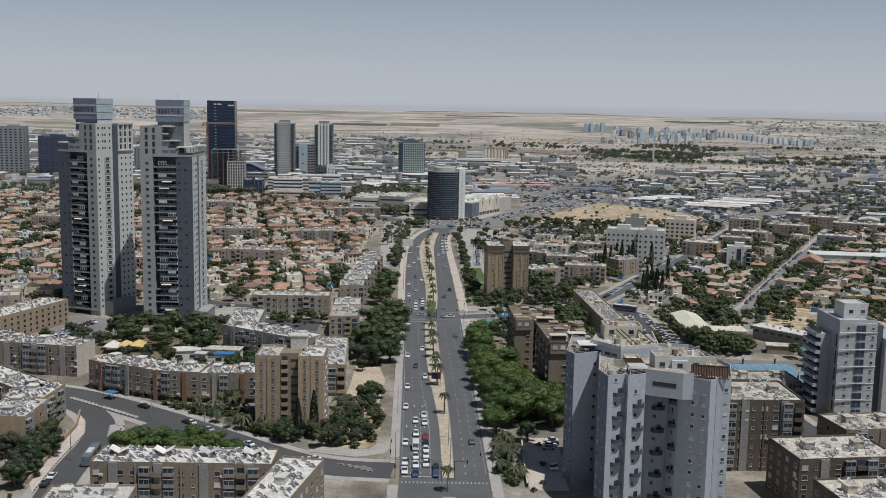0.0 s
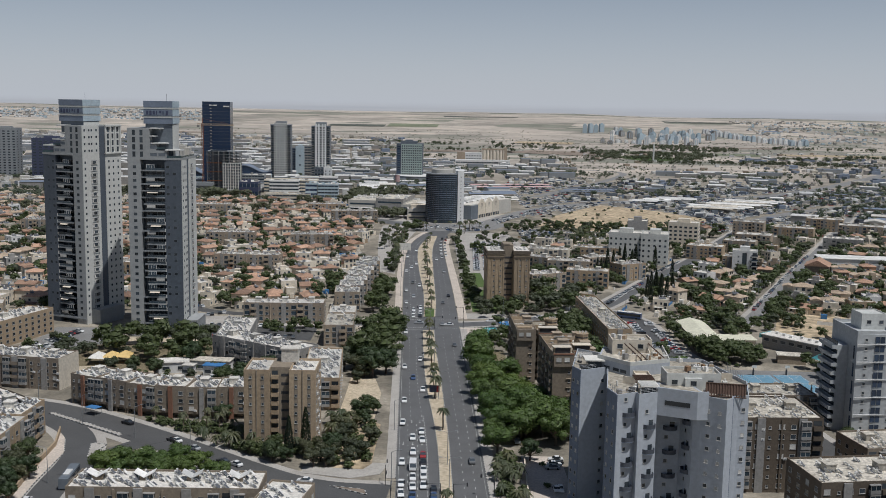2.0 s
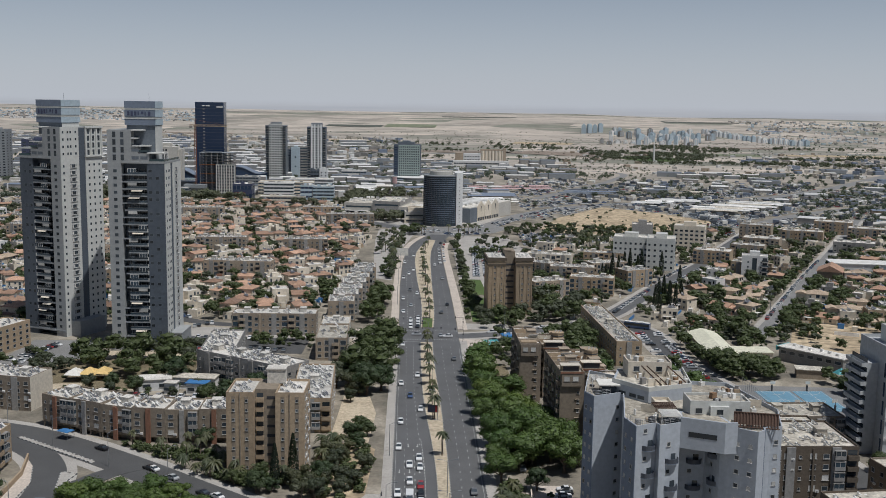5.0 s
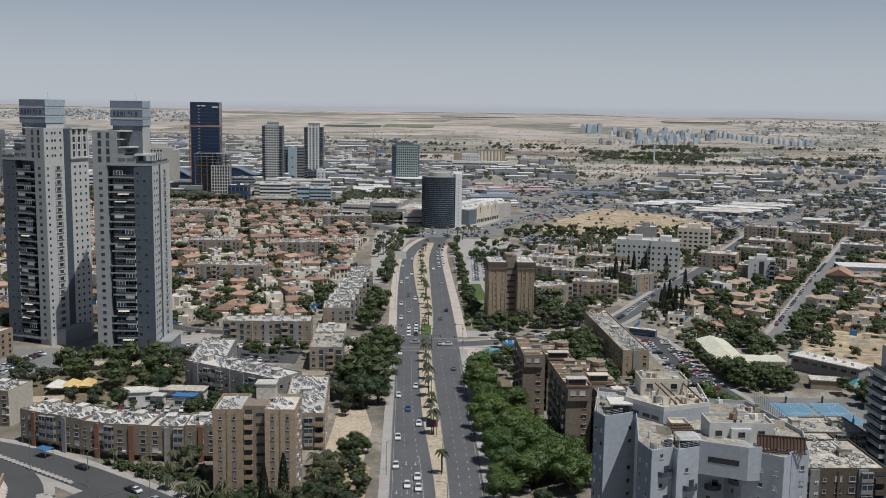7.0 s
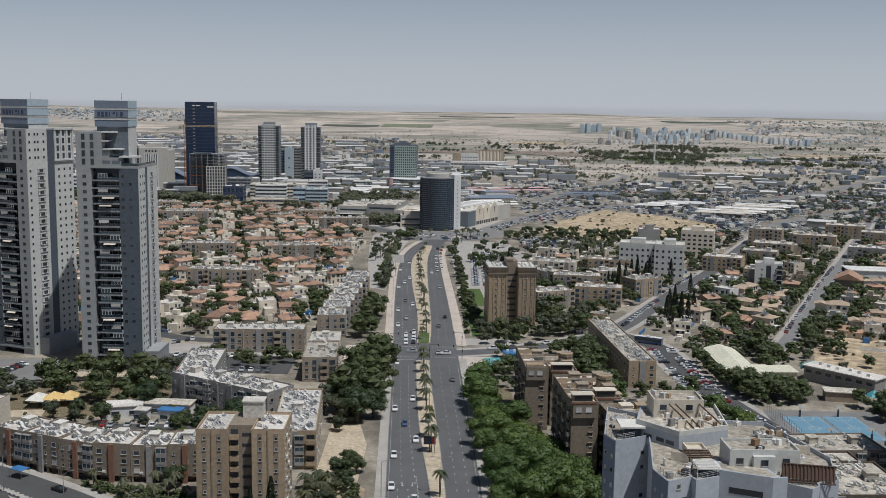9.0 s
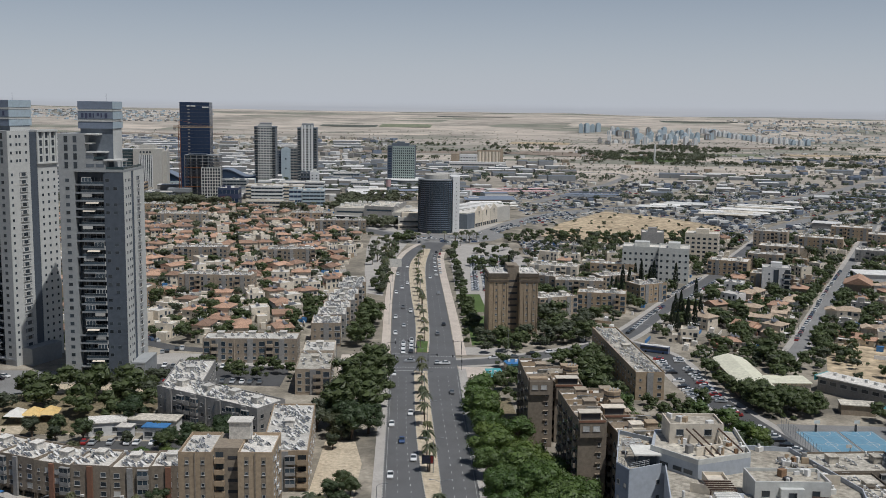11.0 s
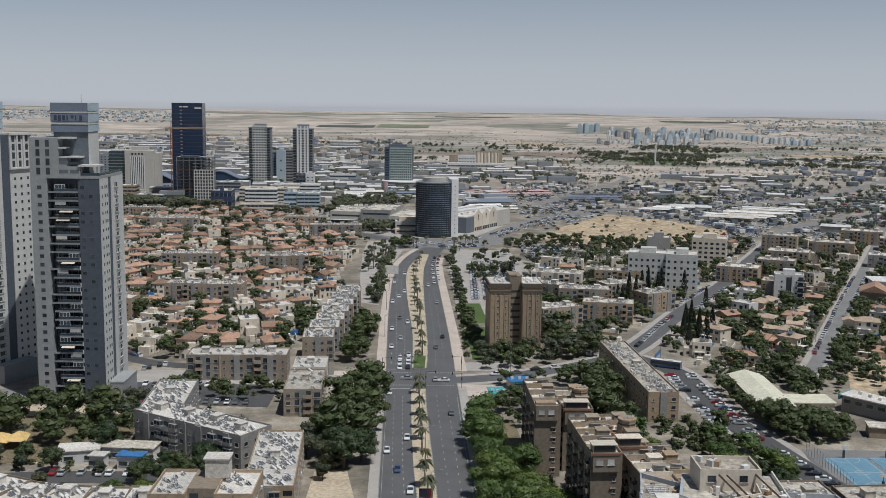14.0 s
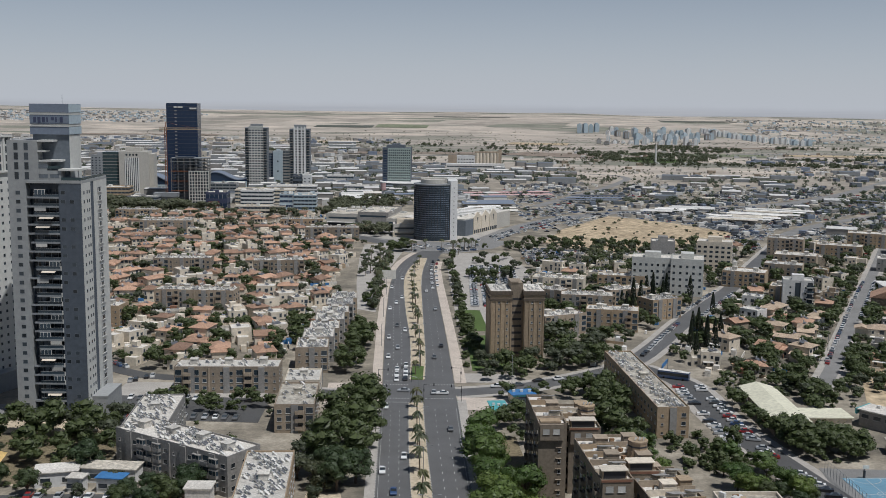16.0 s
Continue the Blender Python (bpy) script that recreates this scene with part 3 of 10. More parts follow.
def markings():
    holder = base("road_markings", 0, 0, 0, 0, "worn white lane lines, arrows and crosswalk bars on asphalt", "road marking", "", "structure")
    dash = Shape().box(-0.06, 0.06, 0, 1.5, 0.042, 0.05).mesh("lane_dash", "paint")
    solid = Shape()
    rest = Shape()
    count = 0
    def lane(fn, y0, y1, gap):
        nonlocal count
        y = y0
        while y < y1:
            x = fn(y)
            tilt = math.degrees(math.atan2(x - fn(y + 3), 3))
            if count < 50 and y < 480:
                put("lane_dash", dash, holder, x, y, 0, tilt)
            else:
                rest.box(x - 0.09, x + 0.09, y, y + 1.6, 0.042, 0.05)
            count += 1
            y += gap
    for k in (0.36, 0.68):
        lane(lambda y: left_edge(y) * (1 - k) + (median_l(y) - (3.0 if y < 340 else 0)) * k, 275, 470, 5)
        lane(lambda y: left_edge(y) * (1 - k) + median_l(y) * k, 512, 800, 6)
        lane(lambda y: right_edge(y) * (1 - k) + median_r(y) * k, 275, 470, 6)
        lane(lambda y: right_edge(y) * (1 - k) + median_r(y) * k, 512, 800, 7)
    lane(lambda y: median_l(y) - 3.1, 275, 345, 2.4)
    tagged(put("far_dashes", rest.mesh("far_dashes", "paint"), holder), kind="stuff")
    for fn, off in ((left_edge, 0.6), (right_edge, -0.6)):
        st = strip(lambda y: fn(y) + off - 0.04, lambda y: fn(y) + off + 0.04, 275, 470, 8, 0.03, 0.048)
        put("edge_line", st.mesh("edge_line", "paint"), holder)
    bar = Shape().box(-0.17, 0.17, -0.55, 0.55, 0.044, 0.054).mesh("crosswalk_bar", "paint")
    for yy in (268.5, 481.5, 499.5):
        x = left_edge(yy) + 0.8
        while x < right_edge(yy) - 0.5:
            if not (median_l(yy) < x < median_r(yy)) or yy < 270:
                put("crosswalk_bar", bar, holder, x, yy)
            x += 1.05
    for yy in (272.5, 476.5):
        put("stop_line", Shape().box(left_edge(yy) + 0.6, median_l(yy) - 0.3, yy, yy + 0.45, 0.044, 0.052).mesh("stop_line", "paint"), holder)
    for yy in (504.0,):
        put("stop_line", Shape().box(left_edge(yy) + 0.6, median_l(yy) - 0.3, yy, yy + 0.45, 0.044, 0.052).mesh("stop_line", "paint"), holder)
    arrow = Shape().box(-0.08, 0.08, -1.2, 0.8, 0.044, 0.052)
    arrow.add([(-0.4, 0.8, 0.05), (0.4, 0.8, 0.05), (0, 1.8, 0.05)], [(0, 1, 2)])
    am = arrow.mesh("lane_arrow", "paint")
    for yy in (285, 300, 318, 340):
        for k in (0.2, 0.52, 0.84):
            put("lane_arrow", am, holder, left_edge(yy) * (1 - k) + (median_l(yy) - 3) * k, yy, 0, 180)
    for yy in (515, 530):
        for k in (0.18, 0.52, 0.84):
            put("lane_arrow", am, holder, left_edge(yy) * (1 - k) + median_l(yy) * k, yy, 0, 180)


markings()


def patch(name, poly, mat, label, z=0.06, cat="ground"):
    ob = put(name, Shape().prism(poly, -0.3, z).mesh(name, mat))
    return tagged(ob, label, cat, "", "structure")


patch("ground_sand_lot", [(-33, 345), (-21, 340), (-20.5, 372), (-24, 392), (-33, 392)], "sand", "bare sandy lot beside the avenue")
patch("ground_garden", [(-35, 296), (-19, 290), (-18.5, 336), (-21, 339), (-35, 343)], "dry", "dry garden soil with sparse shrubs")
patch("ground_field", [(82, 895), (128, 848), (196, 888), (250, 968), (215, 1040), (165, 1094), (108, 985)], "dry", "dry yellow vacant field with tracks")
patch("ground_lawn", [(16, 520), (32, 524), (30, 585), (15, 580)], "lawn", "watered green lawn beside the sidewalk", 0.085)
patch("ground_lawn_north", [(14, 590), (26, 592), (24, 640), (12, 640)], "lawn", "watered green lawn beside the sidewalk", 0.085)
patch("ground_parking_lot", [(12, 600), (52, 600), (60, 770), (52, 840), (16, 842), (9, 800)], "paving", "pale parking lot full of cars")
patch("ground_parking_block", [(-104, 455), (-56, 452), (-56, 480), (-110, 482)], "asphalt_old", "small grey parking lot behind the white block")
patch("ground_parking_tower", [(-172, 425), (-140, 422), (-140, 470), (-172, 470)], "asphalt_pale", "small grey parking lot near the towers")
patch("ground_parking_east", [(22, 275), (36, 275), (36, 305), (24, 305)], "plaza", "tiled forecourt beside the white block")
patch("ground_plaza", [(-38, 640), (-28, 632), (-29.5, 700), (-27, 770), (-21, 845), (-30, 890), (-50, 880), (-49, 812), (-44, 720)], "paving", "wide pinkish paved plaza")
take(-42, 790, 24, 170)
patch("ground_junction", [(-34, 884), (-18, 842), (14, 838), (44, 866), (60, 905), (40, 915), (20, 896), (-10, 902)], "asphalt_pale", "wide asphalt junction before the round tower", 0.035)
patch("ground_mall_paving", [(-70, 915), (-30, 896), (20, 906), (62, 950), (66, 985), (30, 975), (-80, 975)], "paving", "pale paving round the mall and round tower", 0.022)
patch("ground_tower_yard", [(-112, 478), (-58, 476), (-58, 498), (-112, 500)], "paving", "pale paved yard behind the block", 0.03)
patch("island_junction", [(8, 862), (22, 858), (27, 868), (15, 872)], "paving", "paved traffic island at the junction", 0.2, "traffic island")
patch("island_corner", [(-22, 886), (-12, 878), (-8, 884), (-18, 890)], "soil", "planted traffic island at the junction", 0.2, "traffic island")
patch("ground_round_lawn", [(423 + 62 * math.cos(i * 0.3927), 2130 + 105 * math.sin(i * 0.3927)) for i in range(16)], "lawn", "far round lawn in the park", 0.4)
patch("ground_play_lot", [(-140, 395), (-98, 395), (-98, 452), (-140, 452)], "sand", "sandy park ground under the trees", 0.05)
patch("ground_yard", [(150, 470), (205, 450), (230, 520), (175, 540)], "dry", "dry straw-coloured yard", 0.05)
patch("ground_sports", [(108, 374), (150, 374), (152, 412), (112, 414)], "asphalt_pale", "grey sports ground paving", 0.05)


# traffic islands and the planted corner at the western side street
patch("island_divider", [(-127.0, 341.4), (-126.2, 342.8), (-97.0, 321.8), (-97.6, 320.4)], "paving", "long painted divider island on the side street", 0.2, "traffic island")
patch("island_triangle", [(-103.6, 313.2), (-98.6, 311.8), (-100.4, 300.0)], "paving", "triangular painted traffic island", 0.2, "traffic island")
patch("island_planted", [(-29.0, 281.5), (-19.5, 279.5), (-18.5, 275.5)], "soil", "small planted traffic island with brown soil", 0.2, "traffic island")
patch("pavement_southwest_wall", [(-116.6, 323.0), (-112.9, 309.5), (-111.6, 289.0), (-108.7, 262.0), (-105.6, 256.0), (-107.8, 280.0), (-108.6, 304.0), (-112.8, 317.0)], "plaza", "pinkish sidewalk below the retaining wall", 0.14, "pavement")
patch("pavement_corner", [(-38.0, 296.5), (-38.0, 291.0), (-24.0, 287.5), (-16.0, 291.0), (-14.0, 300.0), (-18.5, 300.0), (-21.0, 294.5)], "paving", "curved pale corner sidewalk", 0.15, "pavement")


def painted_edges():
    """Black and white kerb blocks round the islands."""
    holder = base("kerb_islands", 0, 0, 0, 0, "black and white painted kerb blocks round traffic islands", "kerb", "", "structure")
    light, dark = Shape(), Shape()
    for poly in ([(-127.0, 341.4), (-97.6, 320.4)], [(-126.2, 342.8), (-97.0, 321.8)], [(-103.6, 313.2), (-98.6, 311.8), (-100.4, 300.0), (-103.6, 313.2)], [(-29.0, 281.5), (-19.5, 279.5), (-18.5, 275.5), (-29.0, 281.5)], [(-112.6, 316.5), (-108.4, 304.0), (-107.6, 280.0), (-105.4, 256.0)]):
        for (ax, ay), (bx, by) in zip(poly, poly[1:]):
            a, b = Vector((ax, ay)), Vector((bx, by))
            n = int((b - a).length / 1.0)
            rz = math.degrees(math.atan2((b - a).y, (b - a).x))
            for i in range(n):
                m = pose(*(a.lerp(b, (i + 0.5) / n)), 0, 0, 0, rz)
                v = [m @ Vector(q) for q in ((-0.48, -0.14, -0.1), (0.48, -0.14, -0.1), (0.48, 0.14, -0.1), (-0.48, 0.14, -0.1), (-0.48, -0.14, 0.26), (0.48, -0.14, 0.26), (0.48, 0.14, 0.26), (-0.48, 0.14, 0.26))]
                (light if i % 2 else dark).add(v, [(4, 5, 6, 7), (0, 1, 5, 4), (1, 2, 6, 5), (2, 3, 7, 6), (3, 0, 4, 7)])
    tagged(put("light_stones", light.mesh("light_stones", "paint"), holder), kind="stuff")
    tagged(put("dark_stones", dark.mesh("dark_stones", "asphalt_old"), holder), kind="stuff")
    w = base("retaining_wall", 0, 0, 0, 0, "low tan stone retaining wall along the sidewalk", "wall", "", "structure")
    rows = [(-116.9, 324.0), (-113.2, 310.0), (-111.9, 289.0), (-109.0, 262.0)]
    s = Shape()
    for (ax, ay), (bx, by) in zip(rows, rows[1:]):
        a, b = Vector((ax, ay)), Vector((bx, by))
        n = Vector((-(b - a).y, (b - a).x)).normalized() * 0.25
        s.add([(a.x - n.x, a.y - n.y, -0.3), (b.x - n.x, b.y - n.y, -0.3), (b.x + n.x, b.y + n.y, -0.3), (a.x + n.x, a.y + n.y, -0.3), (a.x - n.x, a.y - n.y, 1.5), (b.x - n.x, b.y - n.y, 1.5), (b.x + n.x, b.y + n.y, 1.5), (a.x + n.x, a.y + n.y, 1.5)],
              [(1, 0, 4, 5), (3, 2, 6, 7), (2, 1, 5, 6), (0, 3, 7, 4), (4, 5, 6, 7)])
    put("stone_face", s.mesh("stone_face", "tan"), w)


painted_edges()


def court():
    holder = base("sports_court", 122.4, 393.8, 0.05, 2, "light blue outdoor ball court with white and yellow lines", "sports court", "", "structure")
    put("court_surface", Shape().box(-6.5, 6.5, -12.5, 12.5, 0, 0.06).mesh("court_surface", "court"), holder)
    put("side_court", Shape().box(7.5, 18.5, -12.5, 12.5, 0, 0.06).mesh("side_court", "court"), holder)
    def line(x0, x1, y0, y1, m="paint"):
        put("court_line", Shape().box(x0, x1, y0, y1, 0.06, 0.068).mesh("court_line", m), holder)
    for ox in (0, 13):
        for x in (-5.9, -0.1, 5.7 if ox == 0 else 5.0):
            line(ox + x, ox + x + 0.16, -12, 12)
        for y in (-12, 0, 11.9):
            line(ox - 5.9, ox + 5.8, y - 0.08, y + 0.08)
        arc = Shape()
        for cy in (-12, 12, 0):
            r = 4.2 if cy else 1.8
            pts = [(r * math.cos(a), cy + r * math.sin(a)) for a in [2 * math.pi * i / 32 for i in range(33)]]
            for (xa, ya), (xb, yb) in zip(pts, pts[1:]):
                if abs(ya) < 12.05 and abs(yb) < 12.05 and abs(xa) < 5.8:
                    d = Vector((xb - xa, yb - ya)).normalized() * 0.09
                    arc.add([(ox + xa - d.y, ya + d.x, 0.066), (ox + xa + d.y, ya - d.x, 0.066), (ox + xb + d.y, yb - d.x, 0.066), (ox + xb - d.y, yb + d.x, 0.066)], [(0, 1, 2, 3)])
        put("arc_lines", arc.mesh("arc_lines", "paint"), holder)
    for hx, hy, sg in ((0, -12.6, 1), (0, 12.6, -1), (13, -12.6, 1), (13, 12.6, -1)):
        put("hoop_post", Shape().box(hx - 0.25, hx + 0.25, hy - 0.3, hy + 0.3, 0, 2.2).box(hx - 0.08, hx + 0.08, hy - 0.08, hy + 0.08, 2.2, 3.4).mesh("hoop_post", "darkmetal"), holder)
        put("backboard", Shape().box(hx - 0.9, hx + 0.9, hy + sg * 0.7 - 0.04, hy + sg * 0.7 + 0.04, 2.9, 3.95).mesh("backboard", "canvas"), holder)
    fence = Shape()
    for i in range(17):
        fence.cyl(-9.5, -15 + i * 2, 0, 4.0, 0.06, 5)
    for zz in (1.3, 2.6, 4.0):
        fence.tube((-9.5, -15, zz), (-9.5, 17, zz), 0.04, 4)
    put("wire_fence", fence.mesh("wire_fence", "steel"), holder)
    take(125, 394, 40, 40)


court()


# ---- building pieces ----
def window_mesh(w, h, glass="glass", rim="frame", sill=True):
    f = 0.08
    s = Shape()
    s.box(-w / 2, w / 2, -0.05, -0.005, 0, f, 0).box(-w / 2, w / 2, -0.05, -0.005, h - f, h, 0)
    s.box(-w / 2, -w / 2 + f, -0.05, -0.005, f, h - f, 0).box(w / 2 - f, w / 2, -0.05, -0.005, f, h - f, 0)
    s.add([(-w / 2 + f, -0.012, f), (w / 2 - f, -0.012, f), (w / 2 - f, -0.012, h - f), (-w / 2 + f, -0.012, h - f)], [(0, 1, 2, 3)], 1)
    if sill:
        s.box(-w / 2 - 0.1, w / 2 + 0.1, -0.16, -0.005, -0.1, -0.02, 0)
    return s.mesh("window", rim, glass)


WINDOW = window_mesh(1.5, 1.25)
WINDOW_SMALL = window_mesh(0.75, 0.8)
WINDOW_WIDE = window_mesh(2.6, 1.4)
LOGGIA = window_mesh(2.3, 1.9, "greyglass")
SHUTTER = window_mesh(1.7, 1.35, "shutter")
AC = Shape().box(-0.45, 0.45, -0.4, 0, 0, 0.6, 0).cyl(0, -0.41, 0.3, 0.31, 0.2, 8, mat=1).mesh("air_conditioner", "tank", "darkmetal")


def balcony_mesh(w, d, h=1.05, mat="beige", glass=True):
    """A slab with a parapet, and a dark opening behind it."""
    s = Shape().tub(-w / 2, w / 2, -d, 0, -0.18, 0, h, 0.12)
    if glass:
        s.add([(-w / 2 + 0.2, -0.012, 0.05), (w / 2 - 0.2, -0.012, 0.05), (w / 2 - 0.2, -0.012, 2.3), (-w / 2 + 0.2, -0.012, 2.3)], [(0, 1, 2, 3)], 1)
    return s.mesh("balcony", mat, "glass")


def joined_row(name, pieces):
    """One part out of a storey's openings: pieces of (mesh, x, y, z, turn)."""
    s = Shape()
    for me, x, y, z, rz in pieces:
        m = pose(x, y, z, 0, 0, rz)
        k = len(s.v)
        s.v += [tuple(m @ v.co) for v in me.vertices]
        for f in me.polygons:
            s.f.append(tuple(k + i for i in f.vertices))
            s.m.append(f.material_index)
    return s.mesh(name, *pieces[0][0].materials)


def row_of(holder, p0, p1, z0, floors, fh, kinds, rng, joined=False):
    """Openings floor by floor along a wall from p0 to p1 (the outside lies to the right of the way)."""
    a, b = Vector(p0), Vector(p1)
    d = b - a
    rz = math.degrees(math.atan2(d.y, d.x))
    n = len(kinds)
    if joined:
        for want in ("window", "balcony"):
            pcs = [(kd[1], *(a + d * ((i + 0.5) / n)), 0.0, rz) for i, kd in enumerate(kinds) if kd and kd[0] == want]
            if pcs:
                me = joined_row("storey_" + ("glazing" if want == "window" else "ledge"), pcs)
                for fl in range(floors):
                    tagged(put(me.name.split(".")[0], me, holder, 0, 0, z0 + fl * fh), kind="stuff")
        return
    for fl in range(floors):
        for i, kd in enumerate(kinds):
            if kd is None:
                continue
            p = a + d * ((i + 0.5) / n)
            nm, me = kd
            if nm == "window" and rng.random() < 0.2:
                me = SHUTTER if me is WINDOW else me
            o = put(nm, me, holder, p.x, p.y, z0 + fl * fh, rz)
            if nm == "window" and me in (WINDOW, SHUTTER) and rng.random() < 0.12:
                q = p + d.normalized() * 1.25
                put("air_conditioner", AC, holder, q.x, q.y, z0 + fl * fh - 0.3, rz)


def heater():
    """A rooftop solar water heater: narrow tilted collector on a steel stand with an upright white tank behind it."""
    root = put("solar_water_heater", Shape().box(-0.5, -0.44, 0.6, 0.66, 0, 1.2).box(0.44, 0.5, 0.6, 0.66, 0, 1.2).box(-0.5, 0.5, -0.95, -0.87, 0, 0.22).mesh("stand", "steel"))
    c = Shape().add([(-0.46, -0.96, 0.27), (0.46, -0.96, 0.27), (0.46, 0.66, 1.27), (-0.46, 0.66, 1.27)], [(0, 1, 2, 3)], 1)
    c.add([(-0.54, -1.04, 0.22), (0.54, -1.04, 0.22), (0.54, 0.72, 1.3), (-0.54, 0.72, 1.3), (-0.54, -1.04, 0.1), (0.54, -1.04, 0.1), (0.54, 0.72, 1.18), (-0.54, 0.72, 1.18)],
          [(0, 1, 2, 3), (7, 6, 5, 4), (4, 5, 1, 0), (5, 6, 2, 1), (6, 7, 3, 2), (7, 4, 0, 3)], 0)
    put("collector", c.mesh("collector", "tank", "panel"), root)
    put("tank", Shape().cyl(0.1, 1.15, 0.3, 1.75, 0.29, 10).cyl(0.1, 1.15, 0, 0.3, 0.12, 6).mesh("tank", "tank"), root)
    return tagged(root, "white solar water heater with tilted collector on a flat roof", "solar heater", "rooftop heaters")


HEATER = None
HCOUNT = 0
far_heaters = Shape()


def heaters_on(m, w, d, z, n, rng):
    """Heaters and small clutter scattered over a roof; m is the roof's pose."""
    global HEATER, HCOUNT
    for _ in range(n):
        x, y = rng.uniform(-w / 2 + 1.2, w / 2 - 1.2), rng.uniform(-d / 2 + 1.2, d / 2 - 1.2)
        p = m @ Vector((x, y, z))
        turn = 64 + rng.uniform(-9, 9)
        if HCOUNT < 75:
            HCOUNT += 1
            if HEATER is None:
                HEATER = heater()
                HEATER.matrix_basis = pose(p.x, p.y, p.z, 0, 0, turn) @ Matrix.Scale(0.75, 4)
            else:
                copy_thing(HEATER, pose(p.x, p.y, p.z, 0, 0, turn) @ Matrix.Scale(rng.uniform(0.5, 0.78), 4))
        else:
            k = pose(p.x, p.y, p.z, 0, 0, turn) @ Matrix.Scale(rng.uniform(0.5, 0.78), 4)
            c = [(-0.5, -1, 0.25), (0.5, -1, 0.25), (0.5, 0.7, 1.3), (-0.5, 0.7, 1.3)]
            # a few collector faces are white: glare on the glass put into colour
            far_heaters.add([k @ Vector(q) for q in c], [(0, 1, 2, 3)], 1 if rng.random() < 0.85 else 0)
            far_heaters.add([k @ (Vector(q) * 1.06 - Vector((0, 0, 0.07))) for q in c] + [k @ (Vector(q) * 1.06 - Vector((0, 0, 0.18))) for q in c], [(0, 1, 2, 3), (7, 6, 5, 4), (4, 5, 1, 0), (5, 6, 2, 1), (6, 7, 3, 2), (7, 4, 0, 3)], 0)
            if rng.random() < 0.75:
                far_heaters.tube(k @ Vector((0.1, 1.1, 0.0)), k @ Vector((0.1, 1.1, rng.uniform(1.3, 1.8))), 0.28, 7, mat=0)
            else:
                far_heaters.tube(k @ Vector((-0.5, 1.0, 1.1)), k @ Vector((0.6, 1.0, 1.15)), 0.26, 7, mat=0)
            far_heaters.tube(k @ Vector((-0.45, 0.65, 0)), k @ Vector((-0.45, 0.65, 1.15)), 0.04, 4, mat=0)


GLAZED = Shape().box(-1.35, 1.35, -0.95, 0, 0, 0.95, 0).box(-1.3, 1.3, -0.9, 0, 0.95, 2.1, 1).box(-1.38, 1.38, -0.98, 0, 2.1, 2.3, 0).box(-0.05, 0.05, -0.94, -0.9, 0.95, 2.1, 2).box(-1.32, -1.22, -0.94, -0.84, 0.95, 2.1, 2).box(1.22, 1.32, -0.94, -0.84, 0.95, 2.1, 2).mesh("balcony", "grey", "greyglass", "frame")


